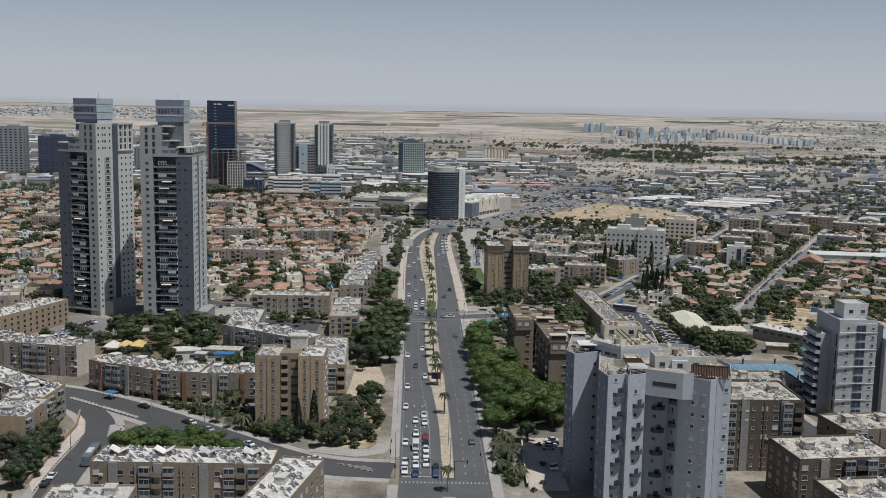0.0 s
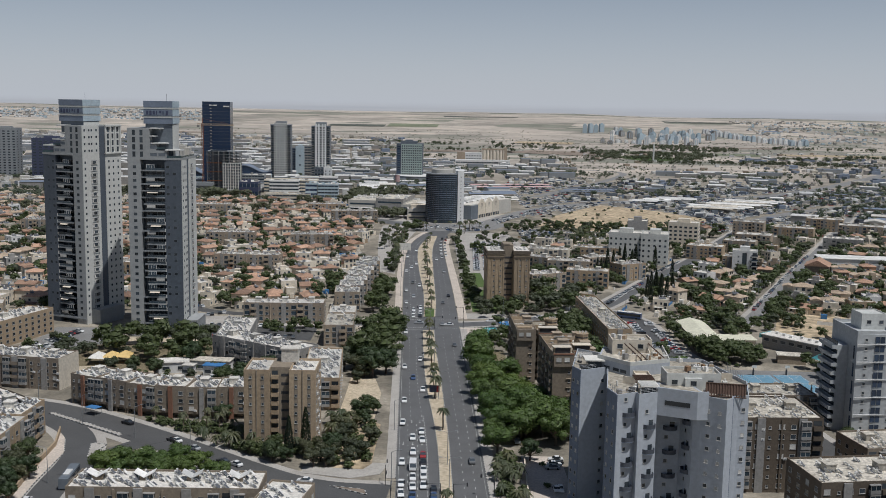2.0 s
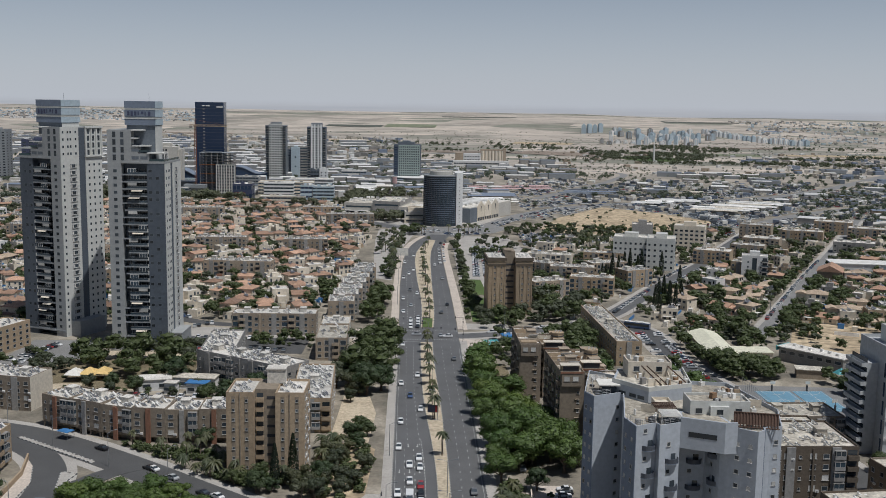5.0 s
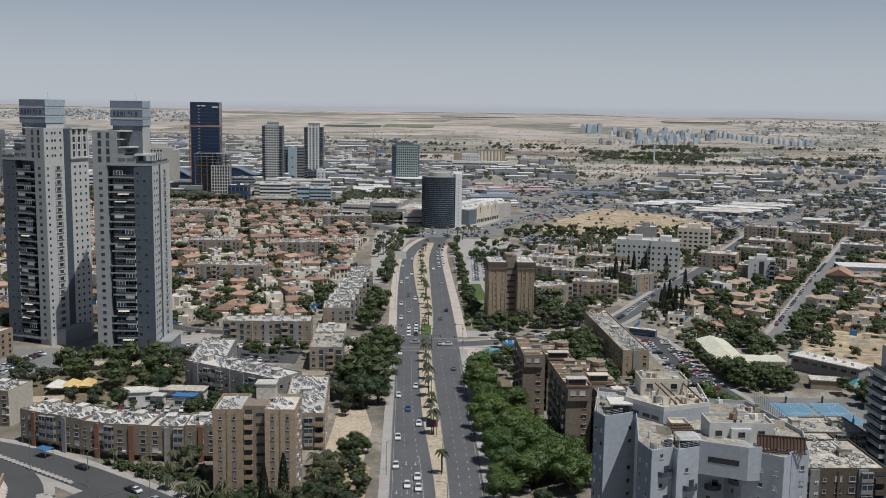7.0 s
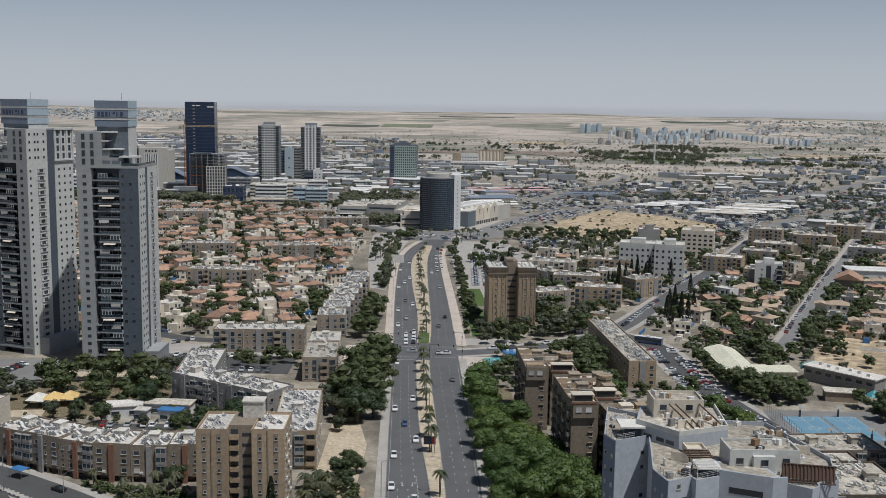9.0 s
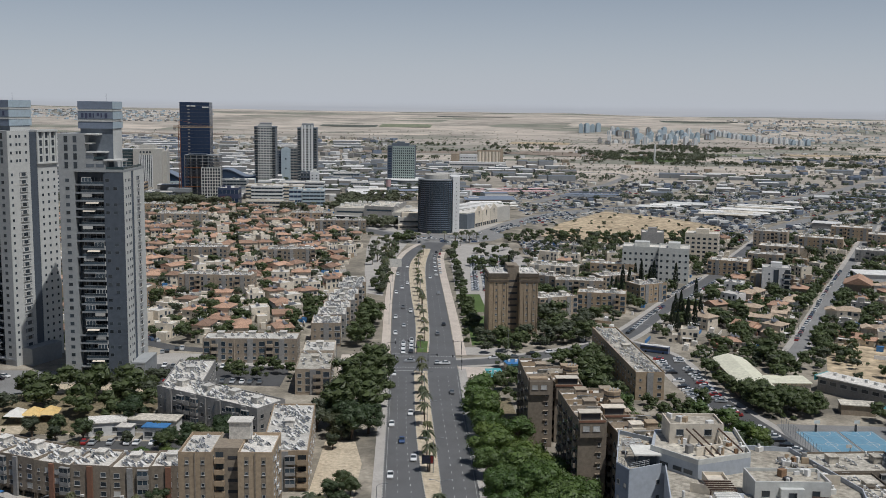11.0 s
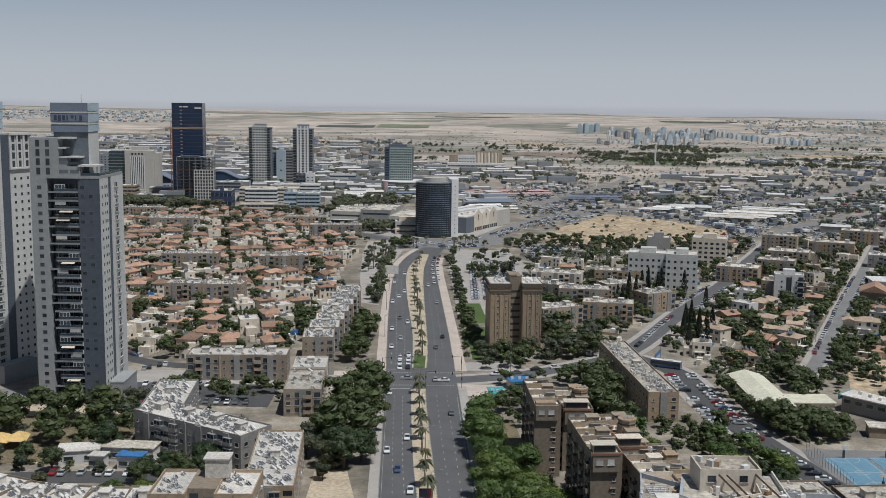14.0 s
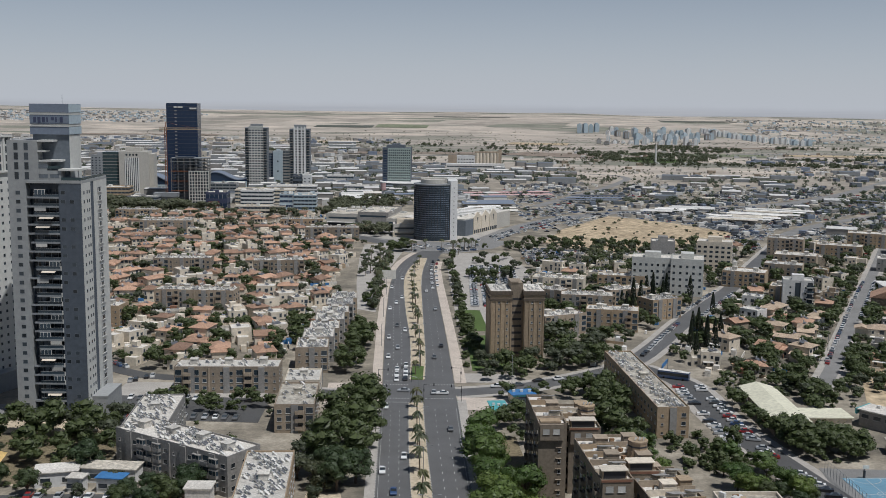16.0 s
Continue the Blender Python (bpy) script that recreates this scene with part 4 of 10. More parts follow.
def slab_block(cx, cy, w, d, h, rz, label, wall="beige", floors=3, heat=16, bays=None, stair="grey", rng=None, name="apartment_block", group="apartment blocks", accent=None, pilotis=0.0, sides=True, z0=1.0, roof="roofing", stair_w=1.1, wings=0):
    """A plain concrete housing slab with stair bays, window rows, flat roof and clutter."""
    rng = rng or random.Random(int(cx * 7 + cy * 13))
    b = base(name, cx, cy, 0, rz, label, "apartment building", group)
    s = Shape().tub(-w / 2, w / 2, -d / 2, d / 2, -0.5 + pilotis, h, h + 0.55, 0.22)
    put("wall", s.mesh("wall", wall), b)
    put("roof", Shape().box(-w / 2 + 0.23, w / 2 - 0.23, -d / 2 + 0.23, d / 2 - 0.23, h - 0.1, h + 0.06).mesh("roof", roof), b)
    if pilotis:
        put("ground_floor", Shape().box(-w / 2 + 0.4, w / 2 - 0.4, -d / 2 + 2.2, d / 2 - 0.4, -0.5, pilotis - 0.5).mesh("ground_floor", wall), b)
        for i in range(int(w / 4) + 1):
            for yy in (-d / 2 + 0.4, d / 2 - 0.4):
                put("column", Shape().box(-0.2, 0.2, -0.2, 0.2, -0.5, pilotis - 0.5).mesh("column", wall), b, -w / 2 + 0.4 + i * (w - 0.8) / int(w / 4), yy)
    fh = (h - z0 - 0.2 - pilotis) / floors
    n = bays or max(2, round(w / 3.1))
    kinds = []
    bal = balcony_mesh(min(3.0, w / n * 0.85), 1.1, 1.0, wall)
    for i in range(n):
        r = (i * 5 + int(cx)) % 7
        kinds.append(("balcony", GLAZED) if cy < 420 and r in (0, 4) and w > 8 else ("balcony", bal) if r == 2 else ("window", LOGGIA) if r in (0, 4) else ("window", WINDOW if r != 3 else WINDOW_SMALL))
    row_of(b, (-w / 2, -d / 2), (w / 2, -d / 2), z0 + pilotis + 0.3, floors, fh, kinds, rng, cy > 400)
    k = max(1, round(d / 4))
    if not sides:
        put("end_wall", Shape().box(w / 2 + 0.002, w / 2 + 0.06, -d / 2, d / 2, -0.4, h + 0.4).mesh("end_wall", "cream"), b)
    elif cx < 30:
        row_of(b, (w / 2, -d / 2), (w / 2, d / 2), z0 + pilotis + 0.3, floors, fh, [("window", WINDOW)] * k, rng, cy > 400)
    else:
        row_of(b, (-w / 2, d / 2), (-w / 2, -d / 2), z0 + pilotis + 0.3, floors, fh, [("window", WINDOW)] * k, rng, cy > 400)
    # vertical stair bays and pilasters
    m = max(1, round(w / 11))
    for i in range(m):
        x = -w / 2 + (i + 0.5) * w / m
        put("stair_bay", Shape().box(-stair_w, stair_w, -0.55 if pilotis else -0.35, 0, -0.5, h + 0.3).mesh("stair_bay", accent or stair), b, x, -d / 2)
        if i:
            put("pilaster", Shape().box(-0.25, 0.25, -0.3, 0, -0.5 + pilotis, h).mesh("pilaster", wall), b, -w / 2 + i * w / m, -d / 2)
    # roof furniture
    if heat > 3:
        for i in range(m):
            x = -w / 2 + (i + 0.5) * w / m
            if wings:
                s = Shape()
                for sg in (-1, 1):
                    s.add([(0, -1.6, h + 1.0), (0, 1.6, h + 1.0), (sg * 2.4, 1.6, h + 2.3), (sg * 2.4, -1.6, h + 2.3), (0, -1.6, h + 0.85), (0, 1.6, h + 0.85), (sg * 2.4, 1.6, h + 2.15), (sg * 2.4, -1.6, h + 2.15)],
                          [(0, 1, 2, 3), (7, 6, 5, 4), (0, 3, 7, 4), (3, 2, 6, 7), (2, 1, 5, 6)] if sg < 0 else [(3, 2, 1, 0), (4, 5, 6, 7), (4, 7, 3, 0), (7, 6, 2, 3), (6, 5, 1, 2)])
                put("butterfly_roof", s.mesh("butterfly_roof", "metalroof"), b, x, 0.8)
                put("stair_hatch", Shape().box(-1.2, 1.2, -1.2, 1.3, h, h + 0.95).mesh("stair_hatch", wall), b, x, 0.8)
                continue
            put("stair_hatch", Shape().box(-1.3, 1.3, -1.5, 1.5, h, h + 1.9).box(-1.5, 1.5, -1.7, 1.7, h + 1.9, h + 2.05).mesh("stair_hatch", roof), b, x, rng.uniform(-0.5, 1.5))
    mat = Matrix.Translation((cx, cy, 0)) @ Matrix.Rotation(radians(rz), 4, "Z")
    heaters_on(mat, w, d, h + 0.06, int(heat * 2.5), rng)
    take(cx, cy, w + 3, d + 3, rz)
    return b


# ---- the twin residential towers ----
def res_tower(x, y, rz, mirror, label):
    """Stone-clad tower: window strip, deep balcony bay, dark plain bay, stepped crown and a lift house with a sign band."""
    b = base("residential_tower", x, y, 0, rz, label, "tower", "twin towers")
    rng = random.Random(int(x))
    k = -1 if mirror else 1

    def bx(s, x0, x1, *r):
        return s.box(min(k * x0, k * x1), max(k * x0, k * x1), *r)
    fh, n = 2.88, 25
    H, TOP, xr = 77.2, 90.0, 11.4
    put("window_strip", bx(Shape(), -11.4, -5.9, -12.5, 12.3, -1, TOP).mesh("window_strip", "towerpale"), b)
    put("core_wall", bx(Shape(), -5.9, 4.3, -9.2, 12.3, -1, H).mesh("core_wall", "darkstone"), b)
    put("plain_bay", bx(Shape(), 4.3, 11.4, -12.5, 12.3, -1, H).mesh("plain_bay", "darkstone"), b)
    # cladding of the side that faces the avenue: two leaves, their sunlit look put into paler stone, with a dark strip
    # between them
    faces = ((-12.5, -1.8), (2.0, 12.3)) if mirror else ((-12.5, -4.1), (-0.9, 12.3))
    high = TOP if mirror else H
    for y0, y1 in faces:
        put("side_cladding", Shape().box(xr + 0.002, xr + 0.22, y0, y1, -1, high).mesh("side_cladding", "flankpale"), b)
    # shade of the deep slot put in as a thin dark strip
    put("side_slot", Shape().box(xr + 0.001, xr + 0.06, faces[0][1] + 0.02, faces[1][0] - 0.02, 0, high - 0.5).mesh("side_slot", "darkstone"), b)
    win = window_mesh(1.45, 1.25, "glass", "slate", False)
    small = window_mesh(0.95, 1.05, "glass", "slate", False)
    tall = window_mesh(1.35, 2.3, "glass", "slate", False)
    wide = Shape().box(-1.9, 1.9, -0.05, -0.004, 0, 1.5, 0)
    for i, (w0, w1) in enumerate(((-1.75, -0.95), (-0.8, 0.1), (0.25, 1.0), (1.12, 1.78))):
        wide.box(w0, w1, -0.09, -0.05, 0.12, 1.35, 1 if i % 3 else 2)
    wide.box(-2.0, 2.0, -0.32, -0.004, -0.12, 0.02, 3)
    wide = wide.mesh("wide_window", "darkstone", "glass", "shutter", "flankpale")
    slabs = []
    for w0 in (-5.05, -4.2, -3.0):
        slabs.append((w0, Shape().box(w0, 5.1, -3.2, 0, -0.28, 0.0).box(w0, 5.1, -3.2, -3.08, 0.0, 0.32).mesh("balcony_slab", "stone")))
    rail = Shape().box(-2.95, 5.0, -3.16, -3.11, 0.32, 1.1, 0).box(-3.0, 5.0, -3.19, -3.08, 1.1, 1.16, 1).mesh("balcony_rail", "greyglass", "stone")
    doors = Shape().box(-4.9, 4.9, -0.05, -0.02, 0.05, 2.4, 0)
    for px in (-3.4, -1.2, 0.9, 3.1):
        doors.box(px - 0.08, px + 0.08, -0.09, -0.05, 0.05, 2.4, 1)
    doors.box(-2.6, -1.5, -0.1, -0.05, 0.05, 2.2, 2)
    doors = doors.mesh("balcony_door", "glass", "stone", "slate")
    # pale balcony ends: the sun that strikes them put into added pieces
    sunlit_ends = Shape().box(4.75, 5.15, -3.3, -0.1, -0.28, 1.12).mesh("end_wall", "flankpale")
    glazed = Shape().box(-1.7, 1.7, -0.04, 0.04, 0.0, 1.5, 0)
    for px in (-1.7, -0.57, 0.57, 1.64):
        glazed.box(px, px + 0.1, -0.07, 0.05, 0, 1.55, 1)
    glazed.box(-1.7, 1.74, -0.07, 0.05, 1.5, 1.6, 1)
    glazed = glazed.mesh("balcony_glazing", "greyglass", "tank")
    blind = Shape().box(-1.8, 1.8, -0.06, 0.0, 0.55, 1.75).mesh("balcony_blind", "shutter")
    awn = Shape().add([(-2.2, 0, 0), (2.2, 0, 0), (2.2, -1.1, -0.45), (-2.2, -1.1, -0.45), (-2.2, 0, -0.08), (2.2, 0, -0.08), (2.2, -1.1, -0.53), (-2.2, -1.1, -0.53)],
                      [(3, 2, 1, 0), (4, 5, 6, 7), (2, 3, 7, 6), (1, 2, 6, 5), (3, 0, 4, 7)]).mesh("awning", "cream")
    for i in range(n):
        z = 2.9 + i * fh
        put("window", win, b, k * -8.5, -12.5, z + 0.9)
        if i % 3 != 1:
            put("window", win, b, k * 5.6, -12.5, z + 1.0)
        if i % 5 in (0, 1, 3):
            put("window", win, b, k * 8.4, -12.5, z + 1.0)
        w0, sm = slabs[0 if i > 20 else rng.choice((0, 0, 1, 2))]
        sl = put("balcony_slab", sm, b, k * -0.8, -9.2, z, 0, (k, 1, 1))
        put("balcony_rail", rail, sl)
        put("balcony_door", doors, b, k * -0.8, -9.2, z)
        # only on the floors where the sun reaches the ends
        if 2 < i < 17:
            put("end_wall", sunlit_ends, sl)
        q = rng.random()
        if q < 0.42:
            put("balcony_glazing", glazed, sl, rng.choice((-1.0, 2.9)), -3.13, 1.0)
        elif q < 0.64:
            put("balcony_blind", blind, sl, rng.choice((-1.0, 2.4)), -3.13, 0.9)
        elif q < 0.78:
            put("awning", awn, sl, rng.uniform(-1, 2.2), -3.0, 2.5)
        put("wide_window", wide, b, xr + 0.224, -5.4 if mirror else 4.6, z + 0.7, 90)
        for yy in ((-11.0, 4.2, 7.2, 10.4) if mirror else (-10.6, -7.6, -5.6)):
            put("window", small, b, xr + 0.224, yy, z + 1.0, 90)
    # stepped crown with balconies under white slabs
    cr = Shape()
    bx(cr, -5.9, -1.75, -12.5, 9, H, TOP)
    bx(cr, -1.75, 0.9, -12.4, 8, H, 83.4)
    bx(cr, 0.9, 5.2, -12.3, 6, H, 80.6)
    put("crown_steps", cr.mesh("crown_steps", "towerpale"), b)
    for z0, za, xa, xb in ((89.6, 90.15, -1.75, 3.1), (86.4, 86.9, -1.75, 0.6), (83.4, 83.9, -1.4, 5.4), (80.5, 81.1, 4.6, 11.0)):
        put("terrace_slab", bx(Shape(), xa, xb, -12.7, -5.5, z0, za).mesh("terrace_slab", "flankpale"), b)
    ter = Shape()
    bx(ter, 5.2, 11.6, -12.6, -12.4, H - 0.6, H + 0.35)
    bx(ter, 11.3, 11.65, -12.4, 12.2, H - 0.6, H + 0.35)
    bx(ter, -5.9, 5.2, -12.75, -12.4, 76.6, 77.4)
    put("terrace_parapet", ter.mesh("terrace_parapet", "towerpale"), b)
    gl = Shape()
    bx(gl, 5.3, 11.5, -12.56, -12.5, H + 0.35, H + 1.3)
    bx(gl, 11.44, 11.5, -12.4, 10, H + 0.35, H + 1.2)
    bx(gl, 1.0, 5.2, -12.4, -12.34, 81.2, 82.0)
    put("glass_rail", gl.mesh("glass_rail", "tealglass"), b)
    for px, py in ((5.4, -11.9), (10.6, -11.9), (10.6, -6.0)):
        put("terrace_post", Shape().box(px - 0.15, px + 0.15, py - 0.15, py + 0.15, H, 80.5).mesh("terrace_post", "towerpale"), b) if not mirror else None
    for i in range(4):
        zz = 77.8 + i * 3.05
        for px in (-8.6, -5.4):
            put("window", tall, b, k * px, -12.5, zz)
        if mirror:
            for yy in (-11.0, -8.2, -6.6, -3.6):
                put("window", small, b, xr + 0.224, yy, zz + 0.4, 90)
            for yy in (4.0, 7.0, 10.4):
                put("window", tall, b, xr + 0.224, yy, zz, 90)
    big = window_mesh(3.0, 1.3, "slate", "stone", False)
    for px, zz, yy in ((-0.3, 81.3, -12.4), (-0.3, 78.2, -12.4), (3.2, 78.2, -12.3)):
        put("window", big, b, k * px, yy, zz)
    if mirror:
        for z0, z1 in ((77.0, 77.6), (89.4, 90.2)):
            put("cornice", Shape().box(xr - 1, xr + 0.9, 1.8, 12.5, z0, z1).mesh("cornice", "flankpale"), b)
        for yy in (2.2, 5.6, 8.7, 12.0):
            put("pier", Shape().box(xr + 0.2, xr + 0.7, yy - 0.35, yy + 0.35, 77.6, 89.4).mesh("pier", "flankpale"), b)
    # lift house under three bands with white joints
    lx0, lx1 = (-4.6, 9.3) if mirror else (-5.2, 7.2)
    put("lift_house", Shape().box(lx0 + 0.6, lx1 - 0.3, -8.4, 1.4, H - 0.5 if not mirror else 86, 91.8).mesh("lift_house", "slate"), b)
    # lit side of the lift house put into a paler panel
    put("lift_flank", Shape().box(lx1 - 0.298, lx1 - 0.1, -8.5, 1.5, H - 0.5 if not mirror else 86, 91.6).mesh("lift_flank", "flankpale"), b)
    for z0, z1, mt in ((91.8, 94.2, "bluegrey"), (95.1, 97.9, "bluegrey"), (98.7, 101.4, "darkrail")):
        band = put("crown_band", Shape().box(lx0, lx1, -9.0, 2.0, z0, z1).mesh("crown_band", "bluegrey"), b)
        # sunlit side of each band put into the colour of a paler panel
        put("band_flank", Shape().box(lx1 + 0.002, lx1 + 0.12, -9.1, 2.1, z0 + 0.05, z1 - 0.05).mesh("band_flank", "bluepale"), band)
    for z0, z1 in ((94.2, 95.1), (97.9, 98.7)):
        put("white_joint", Shape().box(lx0 + 0.25, lx1 - 0.2, -8.8, 1.8, z0, z1).box(lx0 - 0.1, lx1 + 0.15, -9.15, 2.1, z0 + 0.1, z0 + 0.5).mesh("white_joint", "flankpale"), b)
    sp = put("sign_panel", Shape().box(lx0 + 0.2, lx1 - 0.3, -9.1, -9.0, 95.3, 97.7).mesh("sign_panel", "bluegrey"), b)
    gx, lw = lx0 + 1.2, (lx1 - lx0 - 2.6) / 7
    for i in range(7):
        put("sign_mark", Shape().box(gx + i * lw, gx + i * lw + lw * (0.3 if i in (3, 5) else 0.66), -9.2, -9.1, (95.7, 95.4, 95.7, 95.7, 96.4, 95.7, 95.6)[i], 97.3).mesh("sign_mark", "navy"), sp)
    put("antenna", Shape().cyl(lx1 - 4, -3, 101.4, 104.4, 0.06, 5).mesh("antenna", "steel"), b)
    # low entrance wing
    put("entrance_wing", Shape().box(9.0 if not mirror else 4.0, 16.5, -9.5, 6, -1, 6.2).box(8.9 if not mirror else 3.9, 16.6, -9.6, 6.1, 6.2, 6.8).mesh("entrance_wing", "towerpale"), b)
    put("lobby", Shape().box(-11.7, 11.0, -12.8, -12.5, 2.2, 2.8).mesh("lobby", "stone"), b)
    take(x, y, 32, 32, rz)
    return b


res_tower(-122.65, 467.5, 0, False, "tall grey stone residential tower with balcony bay and stepped crown")
res_tower(-166.06, 491.96, -23.5, True, "tall pale stone residential tower with sunlit flank painted paler and stepped crown")


# ---- the white twelve-storey block ----
def white_block():
    b = base("white_apartment_tower", 0, 0, 0, 0, "white twelve-storey apartment tower with curved dark balconies and roof terraces", "apartment building")
    left = [(34.2, 274.6), (35.9, 270.5), (43.2, 274.2), (46.5, 287.0), (38.0, 294.0)]
    mid = [(40.0, 254.6), (41.5, 248.3), (46.2, 250.8), (46.6, 249.0), (51.4, 251.4), (52.6, 258.4), (58.6, 258.0), (59.8, 250.6), (61.2, 249.1), (66.1, 245.3), (68.0, 247.0), (68.3, 248.6), (69.9, 249.2), (72.4, 249.6), (75.5, 262.0), (70.0, 284.0), (46.5, 287.0), (43.2, 274.2)]
    def walls(nm, poly, h, mt):
        s = Shape().prism(poly, -1, h, 0)
        n = len(poly)
        for i in range(n):
            a, c = Vector(poly[i]), Vector(poly[(i + 1) % n])
            d = (c - a).normalized() * 0.0
            nn = Vector((-(c - a).y, (c - a).x)).normalized() * 0.22
            s.add([(a.x, a.y, h), (c.x, c.y, h), (c.x + nn.x, c.y + nn.y, h), (a.x + nn.x, a.y + nn.y, h), (a.x, a.y, h + 0.9), (c.x, c.y, h + 0.9), (c.x + nn.x, c.y + nn.y, h + 0.9), (a.x + nn.x, a.y + nn.y, h + 0.9)],
                  [(4, 5, 6, 7), (0, 1, 5, 4), (2, 3, 7, 6), (1, 2, 6, 5), (3, 0, 4, 7)])
        s.add([(px_, py_, h + 0.03) for px_, py_ in poly], [tuple(range(n))], 1)
        return put(nm, s.mesh(nm, mt, "roofing_old"), b)
    walls("west_wing", left, 35.2, "purewhite")
    walls("main_wing", mid, 35.2, "purewhite")
    def inset(poly, k):
        c = sum((Vector(p) for p in poly), Vector((0, 0))) / len(poly)
        return [tuple(Vector(p) + (c - Vector(p)).normalized() * k) for p in poly]
    put("roof_deck", Shape().prism(inset(left, 0.5), 35.0, 35.25).mesh("roof_deck", "roofing_old"), b)
    put("roof_deck", Shape().prism([(47, 262), (60, 262), (64, 252), (72, 252), (74, 262), (69, 282), (47.5, 285), (44.5, 274)], 35.0, 35.25).mesh("roof_deck", "roofing_old"), b)
    put("terrace_deck", Shape().prism([(42.2, 250.2), (46.0, 252.2), (46.8, 250.2), (50.9, 252.3), (52.2, 258.6), (49, 262), (41.2, 256)], 35.2, 35.32).mesh("terrace_deck", "roofing_old"), b)
    put("terrace_deck", Shape().prism([(61.8, 250.0), (66.0, 246.6), (68.6, 249.4), (72.0, 250.6), (73.4, 255), (66.5, 255), (62, 254)], 35.2, 35.3).mesh("terrace_deck", "roofing_old"), b)
    for cx_, cy_ in ((47, 256), (52, 275), (50, 276), (56, 279), (58, 276), (39.5, 286), (70, 262), (71, 268), (67, 276), (64, 284), (69, 256), (65, 268)):
        put("roof_unit", Shape().box(-0.7, 0.7, -0.5, 0.5, 0, 0.9).cyl(0.2, 0, 0.9, 1.5, 0.25, 7).mesh("roof_unit", "metalroof"), b, cx_, cy_, 35.25 if not (46 < cx_ < 62 and 266 < cy_ < 281) else 38.1, cx_ * 9)
    # blue-grey flanks set proud of the wall
    def flank(nm, p, q, z0, z1, mt, t=0.1):
        a, c = Vector(p), Vector(q)
        nn = Vector(((c - a).y, -(c - a).x)).normalized() * t
        s = Shape().add([(a.x, a.y, z0), (c.x, c.y, z0), (c.x + nn.x, c.y + nn.y, z0), (a.x + nn.x, a.y + nn.y, z0), (a.x, a.y, z1), (c.x, c.y, z1), (c.x + nn.x, c.y + nn.y, z1), (a.x + nn.x, a.y + nn.y, z1)],
                        [(7, 6, 5, 4), (1, 0, 4, 5), (3, 2, 6, 7), (2, 1, 5, 6), (0, 3, 7, 4)])
        put(nm, s.mesh(nm, mt), b)
    flank("grey_flank", (34.2, 274.6), (35.9, 270.5), -1, 36.0, "bluegrey")
    flank("grey_flank", (40.0, 254.6), (41.5, 248.3), -1, 36.0, "bluegrey")
    flank("groove", (68.0, 247.0), (68.3, 248.6), -1, 36.0, "bluegrey")
    small = window_mesh(0.85, 0.85, "shutter")
    dark = window_mesh(0.95, 0.95)
    rng = random.Random(5)
    def col(p, q, ks, off=0.11, meshes=(small, dark), z0=2.2):
        a, c = Vector(p), Vector(q)
        rz = math.degrees(math.atan2((c - a).y, (c - a).x))
        nn = Vector(((c - a).y, -(c - a).x)).normalized() * off
        for fl in range(11):
            for kk in ks:
                w = a.lerp(c, kk) + nn
                put("window", meshes[0] if rng.random() < 0.72 else meshes[1], b, w.x, w.y, z0 + fl * 3.0, rz)
    col((34.2, 274.6), (35.9, 270.5), (0.25, 0.75))
    col((40.0, 254.6), (41.5, 248.3), (0.22, 0.7))
    col((35.9, 270.5), (43.2, 274.2), (0.82,), 0.01, (dark, small))
    col((61.2, 249.1), (66.1, 245.3), (0.3, 0.75), 0.01)
    col((69.9, 249.2), (72.4, 249.6), (0.5,), 0.01)
    # curved balconies
    cv = Shape()
    arc = [(-1.7 + 3.4 * i / 8, -1.25 * math.sin(math.pi * i / 8) ** 0.5) for i in range(9)]
    cv.prism([(px, py) for px, py in arc], -0.15, 0.0, 0)
    cvm = cv.mesh("balcony", "bluegrey")
    rl, na = Shape(), len(arc)
    rl.add([(px * q, py * q, zz) for q, zz in ((1, 0), (1, 1.0), (0.93, 1.0), (0.93, 0)) for px, py in arc],
           [(k * na + i, k * na + i + 1, (k + 1) % 4 * na + i + 1, (k + 1) % 4 * na + i) for k in range(4) for i in range(na - 1)])
    rail = rl.mesh("railing", "darkrail")
    door = Shape().box(-0.2, 1.0, -0.06, 0, 0, 1.9).mesh("balcony_door", "glass")
    for p, q, z0 in (((41.5, 248.3), (46.2, 250.8), 0.6), ((46.6, 249.0), (51.4, 251.4), 3.6), ((52.6, 258.4), (58.6, 258.0), 0.9), ((58.6, 258.0), (59.8, 250.6), 3.9)):
        a, c = Vector(p), Vector(q)
        rz = math.degrees(math.atan2((c - a).y, (c - a).x))
        w = a.lerp(c, 0.62)
        for fl in range(6 if z0 < 2 else 5):
            bal = put("balcony", cvm, b, w.x, w.y, z0 + fl * 6.0, rz)
            put("railing", rail, bal)
            put("balcony_door", door, bal)
            put("window", dark, b, w.x - 0.9 * math.cos(radians(rz)), w.y - 0.9 * math.sin(radians(rz)), z0 + fl * 6.0 + 3.6, rz)
    # hanging top storey over the deep recess
    put("hanging_storey", Shape().prism([(51.4, 251.4), (59.9, 247.6), (62.6, 248.0), (61.0, 256), (52.6, 259.0)], 30.5, 36.3).mesh("hanging_storey", "purewhite"), b)
    put("strip_window", Shape().prism([(53.0, 250.62), (58.4, 248.2), (58.45, 248.3), (53.05, 250.72)], 33.2, 34.3).mesh("strip_window", "glass"), b)
